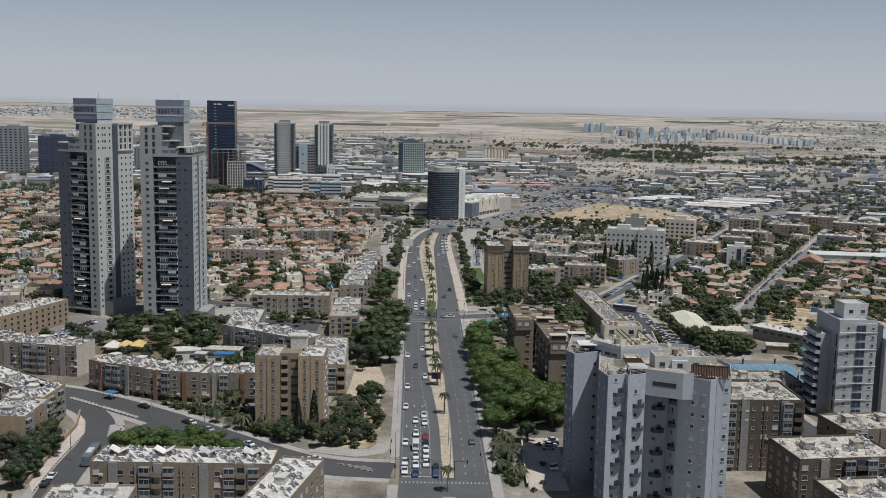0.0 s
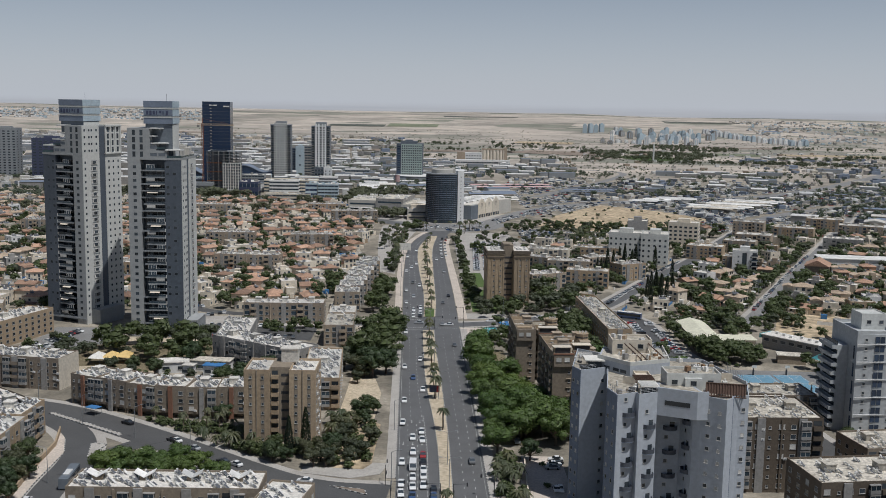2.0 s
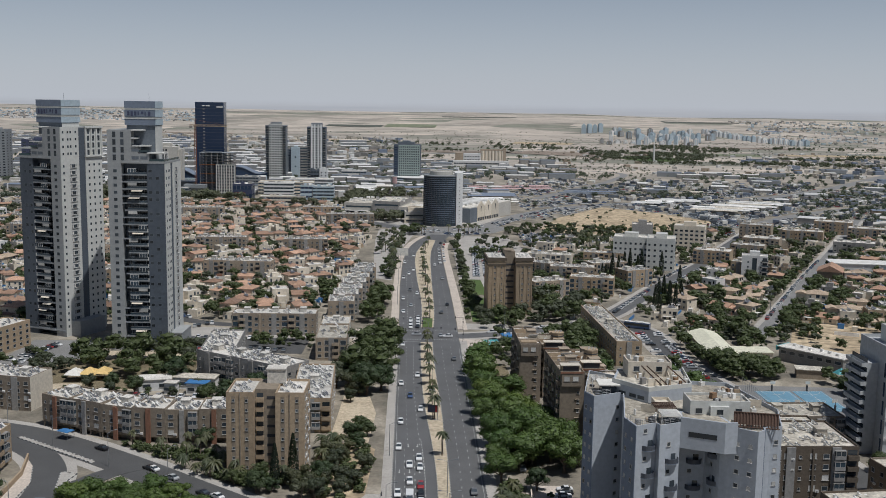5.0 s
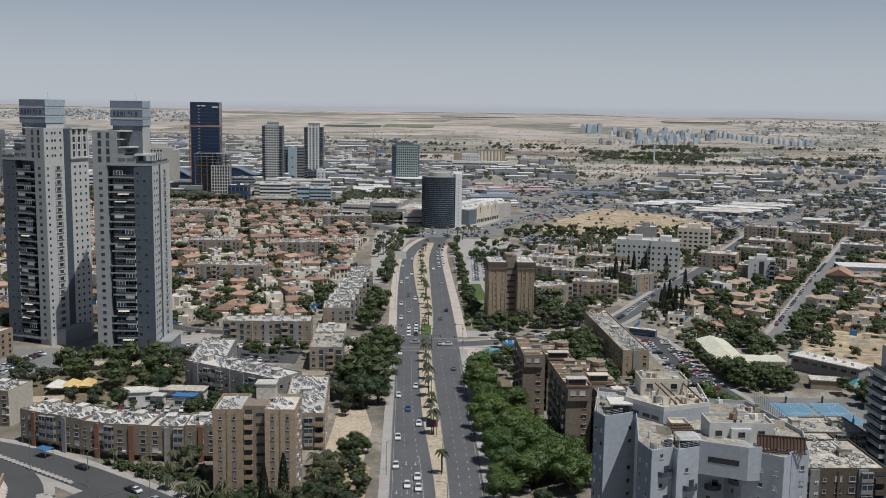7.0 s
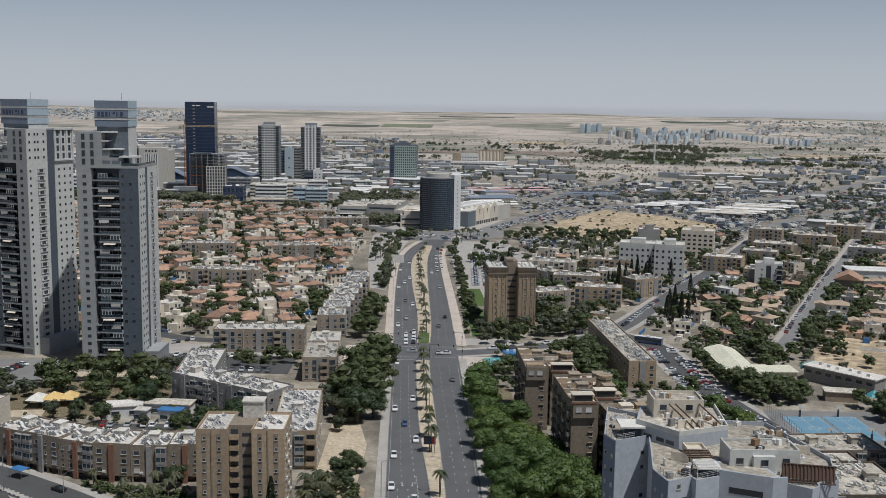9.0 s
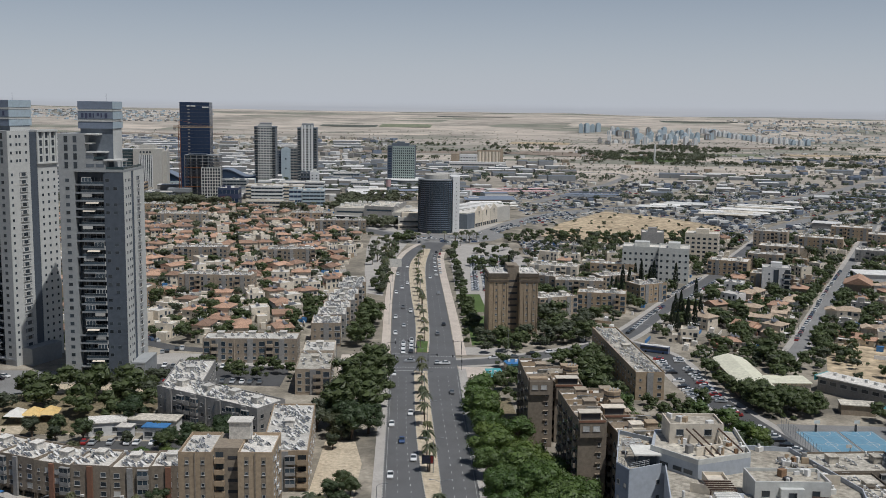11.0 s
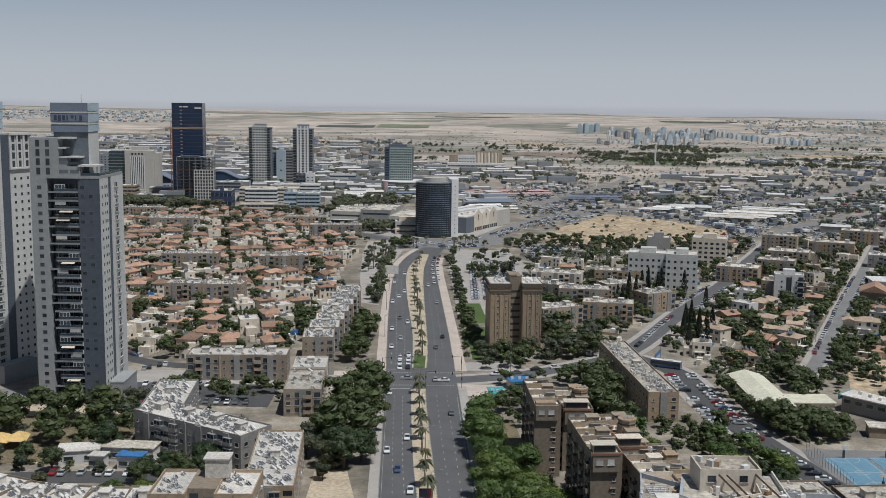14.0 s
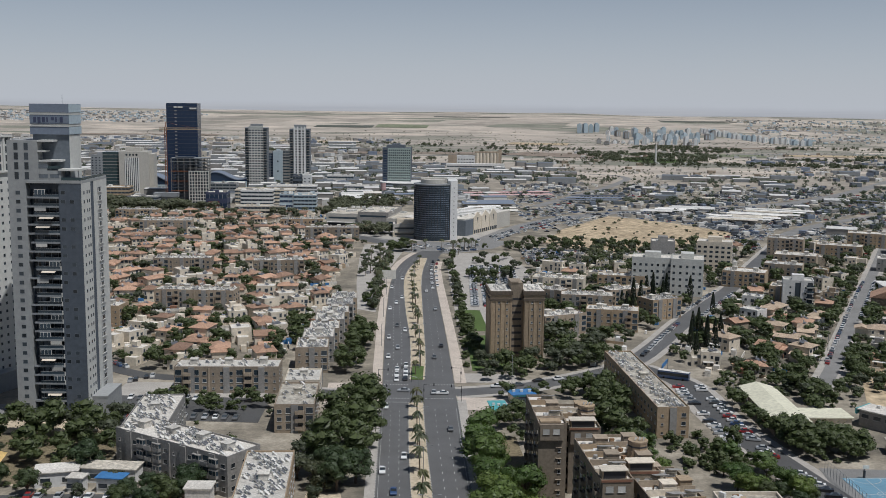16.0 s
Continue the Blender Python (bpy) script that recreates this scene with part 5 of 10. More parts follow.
    # penthouses and roof rooms
    put("penthouse", Shape().prism([(40.8, 276.2), (47.8, 267.8), (58.7, 272.4), (60.0, 287.5), (44.2, 288.5)], 34.2, 38.0).mesh("penthouse", "purewhite"), b)
    put("terrace_deck", Shape().prism([(41.5, 276.3), (47.9, 268.6), (58.1, 272.9), (59.4, 287.0), (44.6, 288.0)], 38.0, 38.08).mesh("terrace_deck", "roofing_dirty"), b)
    rim = [(40.8, 276.2), (47.8, 267.8), (58.7, 272.4), (60.0, 287.5)]
    for (xa, ya), (xb, yb) in zip(rim, rim[1:]):
        nx, ny = -(yb - ya), xb - xa
        q_ = 0.25 / math.hypot(nx, ny)
        put("penthouse_parapet", Shape().prism([(xa, ya), (xb, yb), (xb + nx * q_, yb + ny * q_), (xa + nx * q_, ya + ny * q_)], 38.0, 38.95).mesh("penthouse_parapet", "sidestone"), b)
    put("lift_room", Shape().tub(45.2, 55.6, 280.0, 287.0, 38.05, 41.4, 41.9, 0.25).mesh("lift_room", "cream"), b)
    for wx in (47.2, 52.6):
        put("window", WINDOW, b, wx, 280.0, 39.6)
    put("stair_room", Shape().tub(54.5, 67.5, 256.2, 263.0, 35.2, 38.8, 39.4, 0.25).mesh("stair_room", "sidestone"), b)
    put("stair_bay", Shape().box(58.7, 62.7, 255.2, 256.2, 35.2, 38.4).mesh("stair_bay", "sidestone"), b)
    for wx, wy in ((56.4, 256.2), (60.7, 255.2), (65.0, 256.2)):
        put("window", WINDOW, b, wx, wy, 36.6)
    put("low_room", Shape().tub(48.4, 52.2, 263.2, 267.4, 35.2, 36.4, 37.0, 0.2).mesh("low_room", "cream"), b)
    put("glass_pavilion", Shape().box(38.2, 41.6, 274.2, 278.5, 35.3, 37.6, 1).box(37.4, 42.4, 273.6, 279.2, 37.6, 37.9, 0).mesh("glass_pavilion", "canvas", "glass"), b)
    put("glass_pavilion", Shape().box(48.4, 51.2, 252.4, 256.0, 33.5, 37.0, 1).box(47.6, 51.9, 251.9, 256.5, 37.0, 37.25, 0).mesh("glass_pavilion", "canvas", "glass"), b)
    can = Shape()
    for i in range(15):
        x0 = 62.4 + i * 0.62
        can.tube((x0, 250.2 - i * 0.12, 35.9), (x0 + 0.5, 252.0 - i * 0.12, 38.3), 0.16, 4)
    can.tube((62.2, 250.1, 35.8), (71.4, 248.3, 35.8), 0.14, 4).tube((62.8, 252.0, 38.4), (72.0, 250.2, 38.4), 0.14, 4)
    for i in range(4):
        can.tube((63.0 + i * 2.8, 252.6 - i * 0.5, 35.3), (63.0 + i * 2.8, 252.1 - i * 0.5, 38.3), 0.1, 4)
    put("slatted_canopy", can.mesh("slatted_canopy", "darkwood"), b)
    put("canopy_sheet", Shape().add([(62.3, 250.6, 36.2), (71.3, 248.8, 36.2), (71.9, 250.45, 38.3), (62.9, 252.2, 38.3)], [(0, 1, 2, 3), (3, 2, 1, 0)]).mesh("canopy_sheet", "darkwood"), b)
    for kk in (0.3, 0.58, 0.8):
        p = Vector((40.8, 276.2)).lerp(Vector((47.8, 267.8)), kk)
        put("window", window_mesh(2.0, 0.9, "glass", "slate", False), b, p.x, p.y, 35.7, -50.2)
    for x0, y0, x1, y1, hz in ((47.6, 252.2, 51.6, 256.2, 37.3), (36.8, 279.5, 40.4, 284.0, 37.4)):
        pg = Shape()
        for i in range(6):
            yy = y0 + i * (y1 - y0) / 5
            pg.box(x0, x1, yy - 0.06, yy + 0.06, hz, hz + 0.16)
        for px_, py_ in ((x0, y0), (x1, y0), (x0, y1), (x1, y1)):
            pg.box(px_ - 0.08, px_ + 0.08, py_ - 0.08, py_ + 0.08, 35.2, hz)
        put("pergola", pg.mesh("pergola", "tank"), b)
    put("terrace_deck", Shape().prism([(52.2, 252.4), (59.6, 248.6), (61.8, 249.0), (60.4, 255.4), (53.2, 258.0)], 36.3, 36.36).mesh("terrace_deck", "roofing_old"), b)
    put("storey_parapet", Shape().prism([(51.4, 251.4), (59.9, 247.6), (62.6, 248.0), (62.5, 248.4), (60.0, 248.0), (51.6, 251.9)], 36.3, 37.2).mesh("storey_parapet", "purewhite"), b)
    put("lift_deck", Shape().box(45.5, 55.3, 280.3, 286.7, 41.35, 41.45).mesh("lift_deck", "roofing_old"), b)
    put("stair_deck", Shape().box(54.8, 67.2, 256.5, 262.7, 38.75, 38.85).mesh("stair_deck", "roofing_old"), b)
    rc = random.Random(31)
    for x0, x1, y0, y1, zz, nn in ((46.5, 57, 273, 279.5, 38.1, 12), (64, 73, 264, 280, 35.3, 16), (46, 55, 281, 286, 41.45, 6), (55.2, 67, 257, 262, 38.85, 7), (62, 72, 251, 255, 35.3, 6), (42, 50, 252, 260, 35.35, 7), (36, 42, 278, 290, 35.3, 8)):
        for _ in range(nn):
            w_, d_, h_ = rc.uniform(0.3, 1.4), rc.uniform(0.3, 1.2), rc.uniform(0.4, 1.5)
            put("roof_clutter", Shape().box(-w_ / 2, w_ / 2, -d_ / 2, d_ / 2, 0, h_).mesh("roof_clutter", rc.choice(("tank", "grey", "tan", "darkmetal", "wood", "metalroof"))), b, rc.uniform(x0, x1), rc.uniform(y0, y1), zz, rc.uniform(0, 90))
    for p, q, zz in (((48.5, 272.4), (54.0, 274.8), 38.1), ((54.0, 274.8), (54.6, 279.6), 38.1), ((63.2, 268), (73, 266), 35.3), ((67, 266.5), (67.5, 256), 35.3), ((45, 262), (50, 259.5), 35.3)):
        a, c = Vector(p), Vector(q)
        nn = Vector((-(c - a).y, (c - a).x)).normalized() * 0.1
        put("divider_wall", Shape().prism([(a.x - nn.x, a.y - nn.y), (c.x - nn.x, c.y - nn.y), (c.x + nn.x, c.y + nn.y), (a.x + nn.x, a.y + nn.y)], zz, zz + 1.7).mesh("divider_wall", "cream"), b)
    for p, q in (((48.3, 279.6), (51.2, 270.6)), ((49.6, 279.6), (52.6, 271.0)), ((54.6, 280.0), (57.4, 273.2))):
        put("sloping_beam", Shape().tube((p[0], p[1], 41.0), (q[0], q[1], 38.9), 0.2, 4).mesh("sloping_beam", "darkwood"), b)
    for yy in (257.6, 258.6, 259.6, 260.6, 261.6):
        put("pergola_beam", Shape().box(47.2, 52.0, yy, yy + 0.25, 37.2, 37.4).mesh("pergola_beam", "darkwood"), b)
    for x0 in (47.3, 51.7):
        put("pergola_post", Shape().box(x0, x0 + 0.2, 257.4, 257.6, 35.2, 37.2).mesh("pergola_post", "darkwood"), b)
    rail = Shape()
    for (xa, ya), (xb, yb) in (((40.6, 253.9), (41.9, 249)), ((41.9, 249), (46, 251.1)), ((46.8, 249.4), (51.2, 251.7)), ((34.6, 274.2), (36.1, 271)), ((36.1, 271), (40, 273))):
        for zz in (36.4, 36.8, 37.1):
            rail.tube((xa, ya, zz), (xb, yb, zz), 0.035, 4)
        for i in range(5):
            k = i / 4
            rail.tube((xa + (xb - xa) * k, ya + (yb - ya) * k, 35.2), (xa + (xb - xa) * k, ya + (yb - ya) * k, 37.1), 0.04, 4)
    put("terrace_railing", rail.mesh("terrace_railing", "steel"), b)
    heaters_on(Matrix.Translation((68, 270, 0)), 8, 16, 35.3, 7, rng)
    take(55, 268, 46, 56)


white_block()


# ---- the stone tower with glazed bays ----
def bay_tower():
    b = base("bay_apartment_tower", 137.0, 338, 0, 2, "grey stone apartment tower with glazed bays and open balconies", "apartment building")
    put("wall", Shape().prism([(-6.2, -5.2), (6.2, -5.8), (6.2, 14), (-6.2, 14)], -1, 33.0).mesh("wall", "towerstone"), b)
    for x0, x1, y0, y1 in ((-6.2, 6.2, -5.2, -4.95), (-6.2, 6.2, 13.75, 14), (-6.2, -5.95, -4.95, 13.75), (5.95, 6.2, -4.95, 13.75)):
        put("parapet", Shape().box(x0, x1, y0, y1, 33.0, 34.0).mesh("parapet", "towerstone"), b)
    put("recess", Shape().box(6.2, 9.0, -4.0, 12, -1, 32).mesh("recess", "darkstone"), b)
    put("east_wing", Shape().box(9.0, 27, -6.5, 14, -1, 27.0).ring(9, 27, -6.5, 14, 27.0, 27.9, 0.25).mesh("east_wing", "towerstone"), b)
    put("lift_house", Shape().box(-2.0, 6.0, 2, 10, 33.0, 37.8).ring(-2, 6, 2, 10, 37.8, 38.2, 0.25).mesh("lift_house", "sidestone"), b)
    put("west_wing", Shape().box(-10.2, -6.2, 1.0, 12, -1, 28.0).mesh("west_wing", "towerstone"), b)
    tall = window_mesh(1.45, 2.1, "blueglass", "slate", False)
    corner = window_mesh(1.1, 4.4, "blueglass", "slate", False)
    sm = window_mesh(0.9, 0.95)
    west_bal = balcony_mesh(11, 1.8, 1.0, "towerstone")
    for i in range(11):
        z = 2.2 + i * 2.85
        put("window", sm, b, -3.3, -5.36, z)
        put("window", sm, b, 4.8, -5.75, z)
        put("balcony", west_bal, b, -10.2, 5.0, z - 0.6, -90) if i < 10 else None
        if i % 2 == 0:
            put("ledge", Shape().box(-6.25, 6.25, -5.95, -5.6, z - 0.9, z - 0.72).mesh("ledge", "white"), b)
        for xx in (12, 15.5, 20, 24):
            if i < 8:
                put("window", sm, b, xx, -6.5, z)
        for xx in (0.1, 1.7):
            put("bay_window", tall, b, xx, -5.62, z - 0.5)
        if i % 2 == 0 and i < 10:
            put("corner_window", corner, b, -6.2, -3.4, z - 0.4, -90)
    for xx in (0, 4.0):
        put("window", WINDOW, b, xx + 0.4, 2, 34.8)
    take(143.5, 342, 48, 30)


bay_tower()


# ---- brown apartment towers beside the avenue ----
def stepped_block(cx, cy, w, d, h, rz, label, wall, drum=True, canopy=False):
    """A brown apartment tower with a drum-shaped stair head, roof rooms and balcony slots."""
    b = base("brown_apartment_tower", cx, cy, 0, rz, label, "apartment building", "brown towers")
    rng = random.Random(int(cx * 3 + cy))
    put("wall", Shape().tub(-w / 2, w / 2, -d / 2, d / 2, -1, h, h + 0.8, 0.25).mesh("wall", wall), b)
    put("roof", Shape().box(-w / 2 + 0.3, w / 2 - 0.3, -d / 2 + 0.3, d / 2 - 0.3, h - 0.1, h + 0.08).mesh("roof", "roofing"), b)
    fl = int(h / 2.9)
    row_of(b, (-w / 2, -d / 2), (w / 2, -d / 2), 1.4, fl, 2.9, [None, ("window", WINDOW_SMALL), None, ("window", WINDOW_SMALL)][: max(2, int(w / 2.5))], rng)
    row_of(b, (-w / 2, d / 2), (-w / 2, -d / 2), 1.4, fl, 2.9, [("window", WINDOW), ("balcony", balcony_mesh(2.4, 1.0, 1.0, wall))] * max(1, round(d / 8)), rng)
    # a proud top-storey bay on the front with two shuttered windows, and sills down the face
    put("top_bay", Shape().box(-w / 2 + 0.3, w / 2 - 0.9, -d / 2 - 0.8, -d / 2, h - 3.6, h + 0.6).mesh("top_bay", wall), b)
    for px in (-0.22, 0.14):
        put("window", SHUTTER, b, w * px - 0.2, -d / 2 - 0.8, h - 1.9)
    for f_ in range(fl - 1):
        put("sill", Shape().box(-0.6, 0.9, -0.35, 0, 0, 0.12).mesh("sill", "beige"), b, w * 0.2, -d / 2, 2.6 + f_ * 2.9)
    # dark plate on the wall stands in for shade inside the slot
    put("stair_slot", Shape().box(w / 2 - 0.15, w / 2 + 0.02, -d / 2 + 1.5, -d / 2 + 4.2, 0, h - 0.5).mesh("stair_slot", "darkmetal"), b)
    if drum:
        dx, dy = w / 2 - 2.4, -d * 0.08
        put("stair_drum", Shape().cyl(dx, dy, h, h + 4.0, 2.3, 8).mesh("stair_drum", "tan"), b)
        put("drum_neck", Shape().cyl(dx, dy, h - 3, h + 2.0, 2.5, 8).mesh("drum_neck", "tan"), b)
        # dark ring paints the shade in the drum's slot
        put("drum_slot", Shape().cyl(dx, dy, h + 2.9, h + 3.3, 2.34, 8).mesh("drum_slot", "darkmetal"), b)
        put("drum_rim", Shape().cyl(dx, dy, h + 4.0, h + 4.4, 2.45, 8).mesh("drum_rim", "tan"), b)
        for q in range(3):
            put("dish", Shape().tube((dx - 1 + q, dy - 0.8, h + 4.4), (dx - 0.6 + q, dy - 0.6, h + 5.2), 0.05, 4, 0.45).mesh("dish", "tank"), b)
    put("roof_room", Shape().box(-w / 2 + 0.5, w / 2 - 1.5, -d / 2 + 0.6, -d / 2 + 3.4, h, h + (2.5 if drum or canopy else 1.1)).mesh("roof_room", "tan"), b)
    if drum or canopy:
        put("roof_canopy", Shape().box(-w / 2 + 0.2, w / 2 - 1.2, -d / 2 + 0.1, -d / 2 + 3.7, h + 2.5, h + 2.68).mesh("roof_canopy", "cream"), b)
        # shade inside the roof room put in as a dark plate
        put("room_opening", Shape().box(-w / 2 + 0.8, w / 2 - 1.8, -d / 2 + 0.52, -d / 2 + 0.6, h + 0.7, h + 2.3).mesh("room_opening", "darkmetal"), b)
        put("terrace_rim", Shape().box(-w / 2, w / 2 - 0.6, -d / 2 - 0.95, -d / 2 - 0.75, h + 0.4, h + 0.9).mesh("terrace_rim", "terracotta_wall"), b)
    # roof rooms, party walls and sloping louvred covers behind
    rows_ = max(2, int(d / 7))
    for q in range(rows_):
        y0 = -d / 2 + 5 + q * (d - 6) / rows_
        put("party_wall", Shape().box(-w / 2, w / 2, y0, y0 + 0.22, h, h + rng.uniform(0.9, 1.7)).mesh("party_wall", rng.choice(("tan", "cream", "beige"))), b)
        if q % 2 == int(drum):
            cover = put("louvred_cover", Shape().box(0.2, w / 2 - 0.3, y0 + 4.5, y0 + 4.7, h, h + 1.3).mesh("cover_wall", "cream"), b)
            for z_ in range(7):
                yy = y0 + 0.6 + z_ * 0.6
                put("slat", Shape().box(0.2, w / 2 - 0.3, yy, yy + 0.46, h + 2.4 - z_ * 0.18, h + 2.5 - z_ * 0.18).mesh("slat", "grey"), cover)
        else:
            put("roof_cabin", Shape().box(0.3, w / 2 - 0.4, y0 + 1, y0 + 4, h, h + 2.3).box(0.1, w / 2 - 0.2, y0 + 0.8, y0 + 4.2, h + 2.3, h + 2.45).mesh("roof_cabin", rng.choice(("tan", "beige", "cream"))), b)
        for _ in range(2):
            put("roof_unit", Shape().box(-0.5, 0.5, -0.4, 0.4, 0, 0.8).mesh("roof_unit", rng.choice(("tank", "grey", "wood"))), b, rng.uniform(-w / 2 + 1, -0.3), y0 + rng.uniform(1, 5), h + 0.08, rng.uniform(0, 90))
    take(cx, cy, w + 3, d + 3, rz)
    return b


stepped_block(31.3, 402, 7.4, 27, 20.0, 2, "brown rendered apartment tower with white roof deck", "taupe", False)
stepped_block(40.5, 404, 8.5, 22, 17.5, 2, "brown rendered apartment tower with drum-shaped stair head", "taupe")
stepped_block(39.5, 357, 7.4, 28, 22.0, 4, "brown rendered apartment tower with roof canopy", "taupe", False, True)
stepped_block(47.0, 364, 7.6, 26, 21.0, 4, "brown rendered apartment tower with drum-shaped stair head", "brown")
stepped_block(49.8, 345, 7.5, 28, 19.5, 6, "brown apartment tower with stepped roof terraces", "taupe", False)
stepped_block(56.0, 352, 7.0, 26, 17.0, 6, "brown apartment tower with stepped roof terraces", "brown", False)


def twin_brown():
    """The free-standing brown tower: two ribbed wings with dark cornices and a taller lift shaft between them."""
    b = base("brown_twin_tower", 33.6, 547, 0, 3, "tan ribbed apartment tower with dark cornice and central lift shaft", "apartment building")
    for x0, x1 in ((-10.5, -1.8), (3.2, 11.5)):
        put("wing", Shape().box(x0, x1, -8, 9, -1, 27.5).mesh("wing", "tan"), b)
        put("cornice", Shape().box(x0 - 0.3, x1 + 0.3, -8.3, 9.3, 24.4, 25.4).box(x0 - 0.4, x1 + 0.4, -8.4, 9.4, 26.8, 28.3).mesh("cornice", "umber"), b)
        put("roof", Shape().box(x0 + 0.2, x1 - 0.2, -7.8, 8.8, 28.3, 28.4).mesh("roof", "roofing"), b)
        for k in range(5):
            xx = x0 + 0.3 + k * (x1 - x0 - 0.9) / 4
            put("rib", Shape().box(xx, xx + 0.3, -8.25, -8.0, 0, 24.3).mesh("rib", "tan"), b)
        for fl in range(9):
            for k in (0.4, 0.78):
                put("window", WINDOW_SMALL, b, x0 + (x1 - x0) * k, -8.01, 1.2 + fl * 2.75)
    put("lift_shaft", Shape().box(-1.8, 3.2, -4.5, 7, -1, 31.0).box(-2.0, 1.2, -4.7, 4, 31.0, 31.6).mesh("lift_shaft", "brown"), b)
    for fl in range(9):
        # slots are dark plates, their inner shade put into the colour
        put("stair_slot", Shape().box(-1.2, 2.6, -4.56, -4.5, 1.6 + fl * 2.8, 2.5 + fl * 2.8).mesh("stair_slot", "darkmetal"), b)
    heaters_on(Matrix.Translation((27.2, 547, 0)), 8, 15, 28.4, 14, random.Random(3))
    heaters_on(Matrix.Translation((41, 547, 0)), 8, 15, 28.4, 14, random.Random(4))
    take(33.6, 547, 27, 22)


twin_brown()


def plain_apartment_tower():
    """Tall tan block near the avenue: two window wings, recessed stair core with slots, heaters on top."""
    b = base("tan_apartment_tower", -47.7, 322, 0, 0.5, "tan nine-storey apartment tower with recessed stair core", "apartment building")
    for x0, x1, dk in ((-10.6, -3.0, -7.2), (2.9, 10.8, -7.0)):
        put("wing", Shape().tub(x0, x1, dk, 7.5, -1, 22.2, 23.0, 0.25).mesh("wing", "tan"), b)
        put("roof", Shape().box(x0 + 0.26, x1 - 0.26, dk + 0.26, 7.2, 22.1, 22.3).mesh("roof", "roofing"), b)
        put("rib", Shape().box((x0 + x1) / 2 - 0.15, (x0 + x1) / 2 + 0.15, dk - 0.2, dk, 0, 22.8).mesh("rib", "brown"), b)
        for fl in range(8):
            z = 1.2 + fl * 2.72
            if fl == 0:
                for wx in (x0 + 2.0, x1 - 2.0):
                    put("window_strip", Shape().box(wx - 0.55, wx + 0.55, dk - 0.04, dk, 0.6, 21.8).mesh("window_strip", "brown"), b)
            put("window", WINDOW_SMALL, b, x0 + 2.0, dk - 0.04, z)
            put("window", WINDOW_SMALL, b, x1 - 2.0, dk - 0.04, z)
            for yy in (-4.5, -1.0, 2.5):
                put("window", WINDOW, b, x1, yy, z, 90)
                if (fl + int(yy)) % 2:
                    put("air_conditioner", AC, b, x1, yy + 1.4, z - 0.3, 90)
    put("stair_core", Shape().box(-3.0, 2.9, -4.6, 6, -1, 23.2).mesh("stair_core", "brown"), b)
    for fl in range(8):
        # shade of each stair slot painted as a dark plate
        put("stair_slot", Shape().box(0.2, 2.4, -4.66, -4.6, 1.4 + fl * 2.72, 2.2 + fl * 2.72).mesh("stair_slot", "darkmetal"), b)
        put("core_balcony", balcony_mesh(2.2, 0.9, 1.0, "tan"), b, -1.7, -4.6, 0.8 + fl * 2.72)
    put("lift_head", Shape().box(-0.6, 4.4, 1.5, 5.5, 23.2, 27.2).box(-0.9, 4.7, 1.2, 5.8, 27.2, 27.5).mesh("lift_head", "roofing"), b)
    heaters_on(Matrix.Translation((-54.5, 322, 0)), 7.6, 14, 22.3, 20, random.Random(7))
    heaters_on(Matrix.Translation((-41, 322, 0)), 7.6, 14, 22.3, 18, random.Random(8))
    take(-47.7, 322, 25, 20)


plain_apartment_tower()

# ---- housing slabs west of the avenue ----
lab = "pale three-storey housing block with rooftop solar heaters"
# the bent block with terracotta stair bays
for i, (x0, y0, x1, y1) in enumerate(((-124, 353.5, -113.8, 348.3), (-113.8, 348.3, -102.4, 343.2), (-102.4, 343.2, -91.8, 339.4), (-91.8, 339.4, -81.5, 338.4), (-81.5, 338.4, -71.5, 338.6), (-71.5, 338.6, -62.4, 339.2))):
    d = Vector((x1 - x0, y1 - y0))
    rz = math.degrees(math.atan2(d.y, d.x))
    n = Vector((-d.y, d.x)).normalized() * 6.2
    slab_block((x0 + x1) / 2 + n.x, (y0 + y1) / 2 + n.y, d.length - 0.1, 12.4, 10.0 + 0.25 * (i % 2), rz, "three-storey block of a bent row with coloured stair bays", "taupe" if i % 2 else "brown", 3, 12, stair="terracotta_wall" if i % 3 != 1 else "grey", group="bent row of blocks", pilotis=2.3, z0=0.2, stair_w=0.7)
# the white angled block
slab_block(-67.7, 405.2, 43.5, 12.5, 10.6, -33.5, "white angled housing block crowded with solar heaters", "grey", 3, 50, roof="roofing")
slab_block(-41.0, 372, 12.5, 43, 10.6, 4, "beige housing block crowded with solar heaters", "tan", 3, 44)
slab_block(-83.0, 430, 12.8, 31, 10.72, 4, "white housing block end crowded with solar heaters", "grey", 3, 30)
# the front block and its side wing
slab_block(-65.5, 257, 46, 12.2, 10.2, 0.6, "grey-brown housing block with air conditioners and solar heaters", "brown", 3, 46, wings=1)
slab_block(-38.0, 240, 11, 34, 10.2, -10, "grey-brown housing block wing with solar heaters", "brown", 3, 24)
slab_block(-82, 231, 20, 11, 9.6, 4, "low grey-brown housing block", "brown", 3, 10)
# blocks at the western side street
slab_block(-149, 378, 34, 13, 11, -11, "beige housing block with balconies and blank end wall", "taupe", 4, 34, sides=False)
slab_block(-184, 392, 38, 13, 11, -18, "beige housing block with balconies", "taupe", 4, 34)
slab_block(-183, 440, 13, 46, 10.6, -18, "beige housing block with yellowish end wall", "tan", 4, 22)
slab_block(-205, 420, 13, 40, 10.6, -28, lab, "beige", 4, 20)
slab_block(-126.0, 296, 19.6, 13.6, 10.3, 90, "beige housing block with wood-screened balconies above the street", "tan", 3, 30)
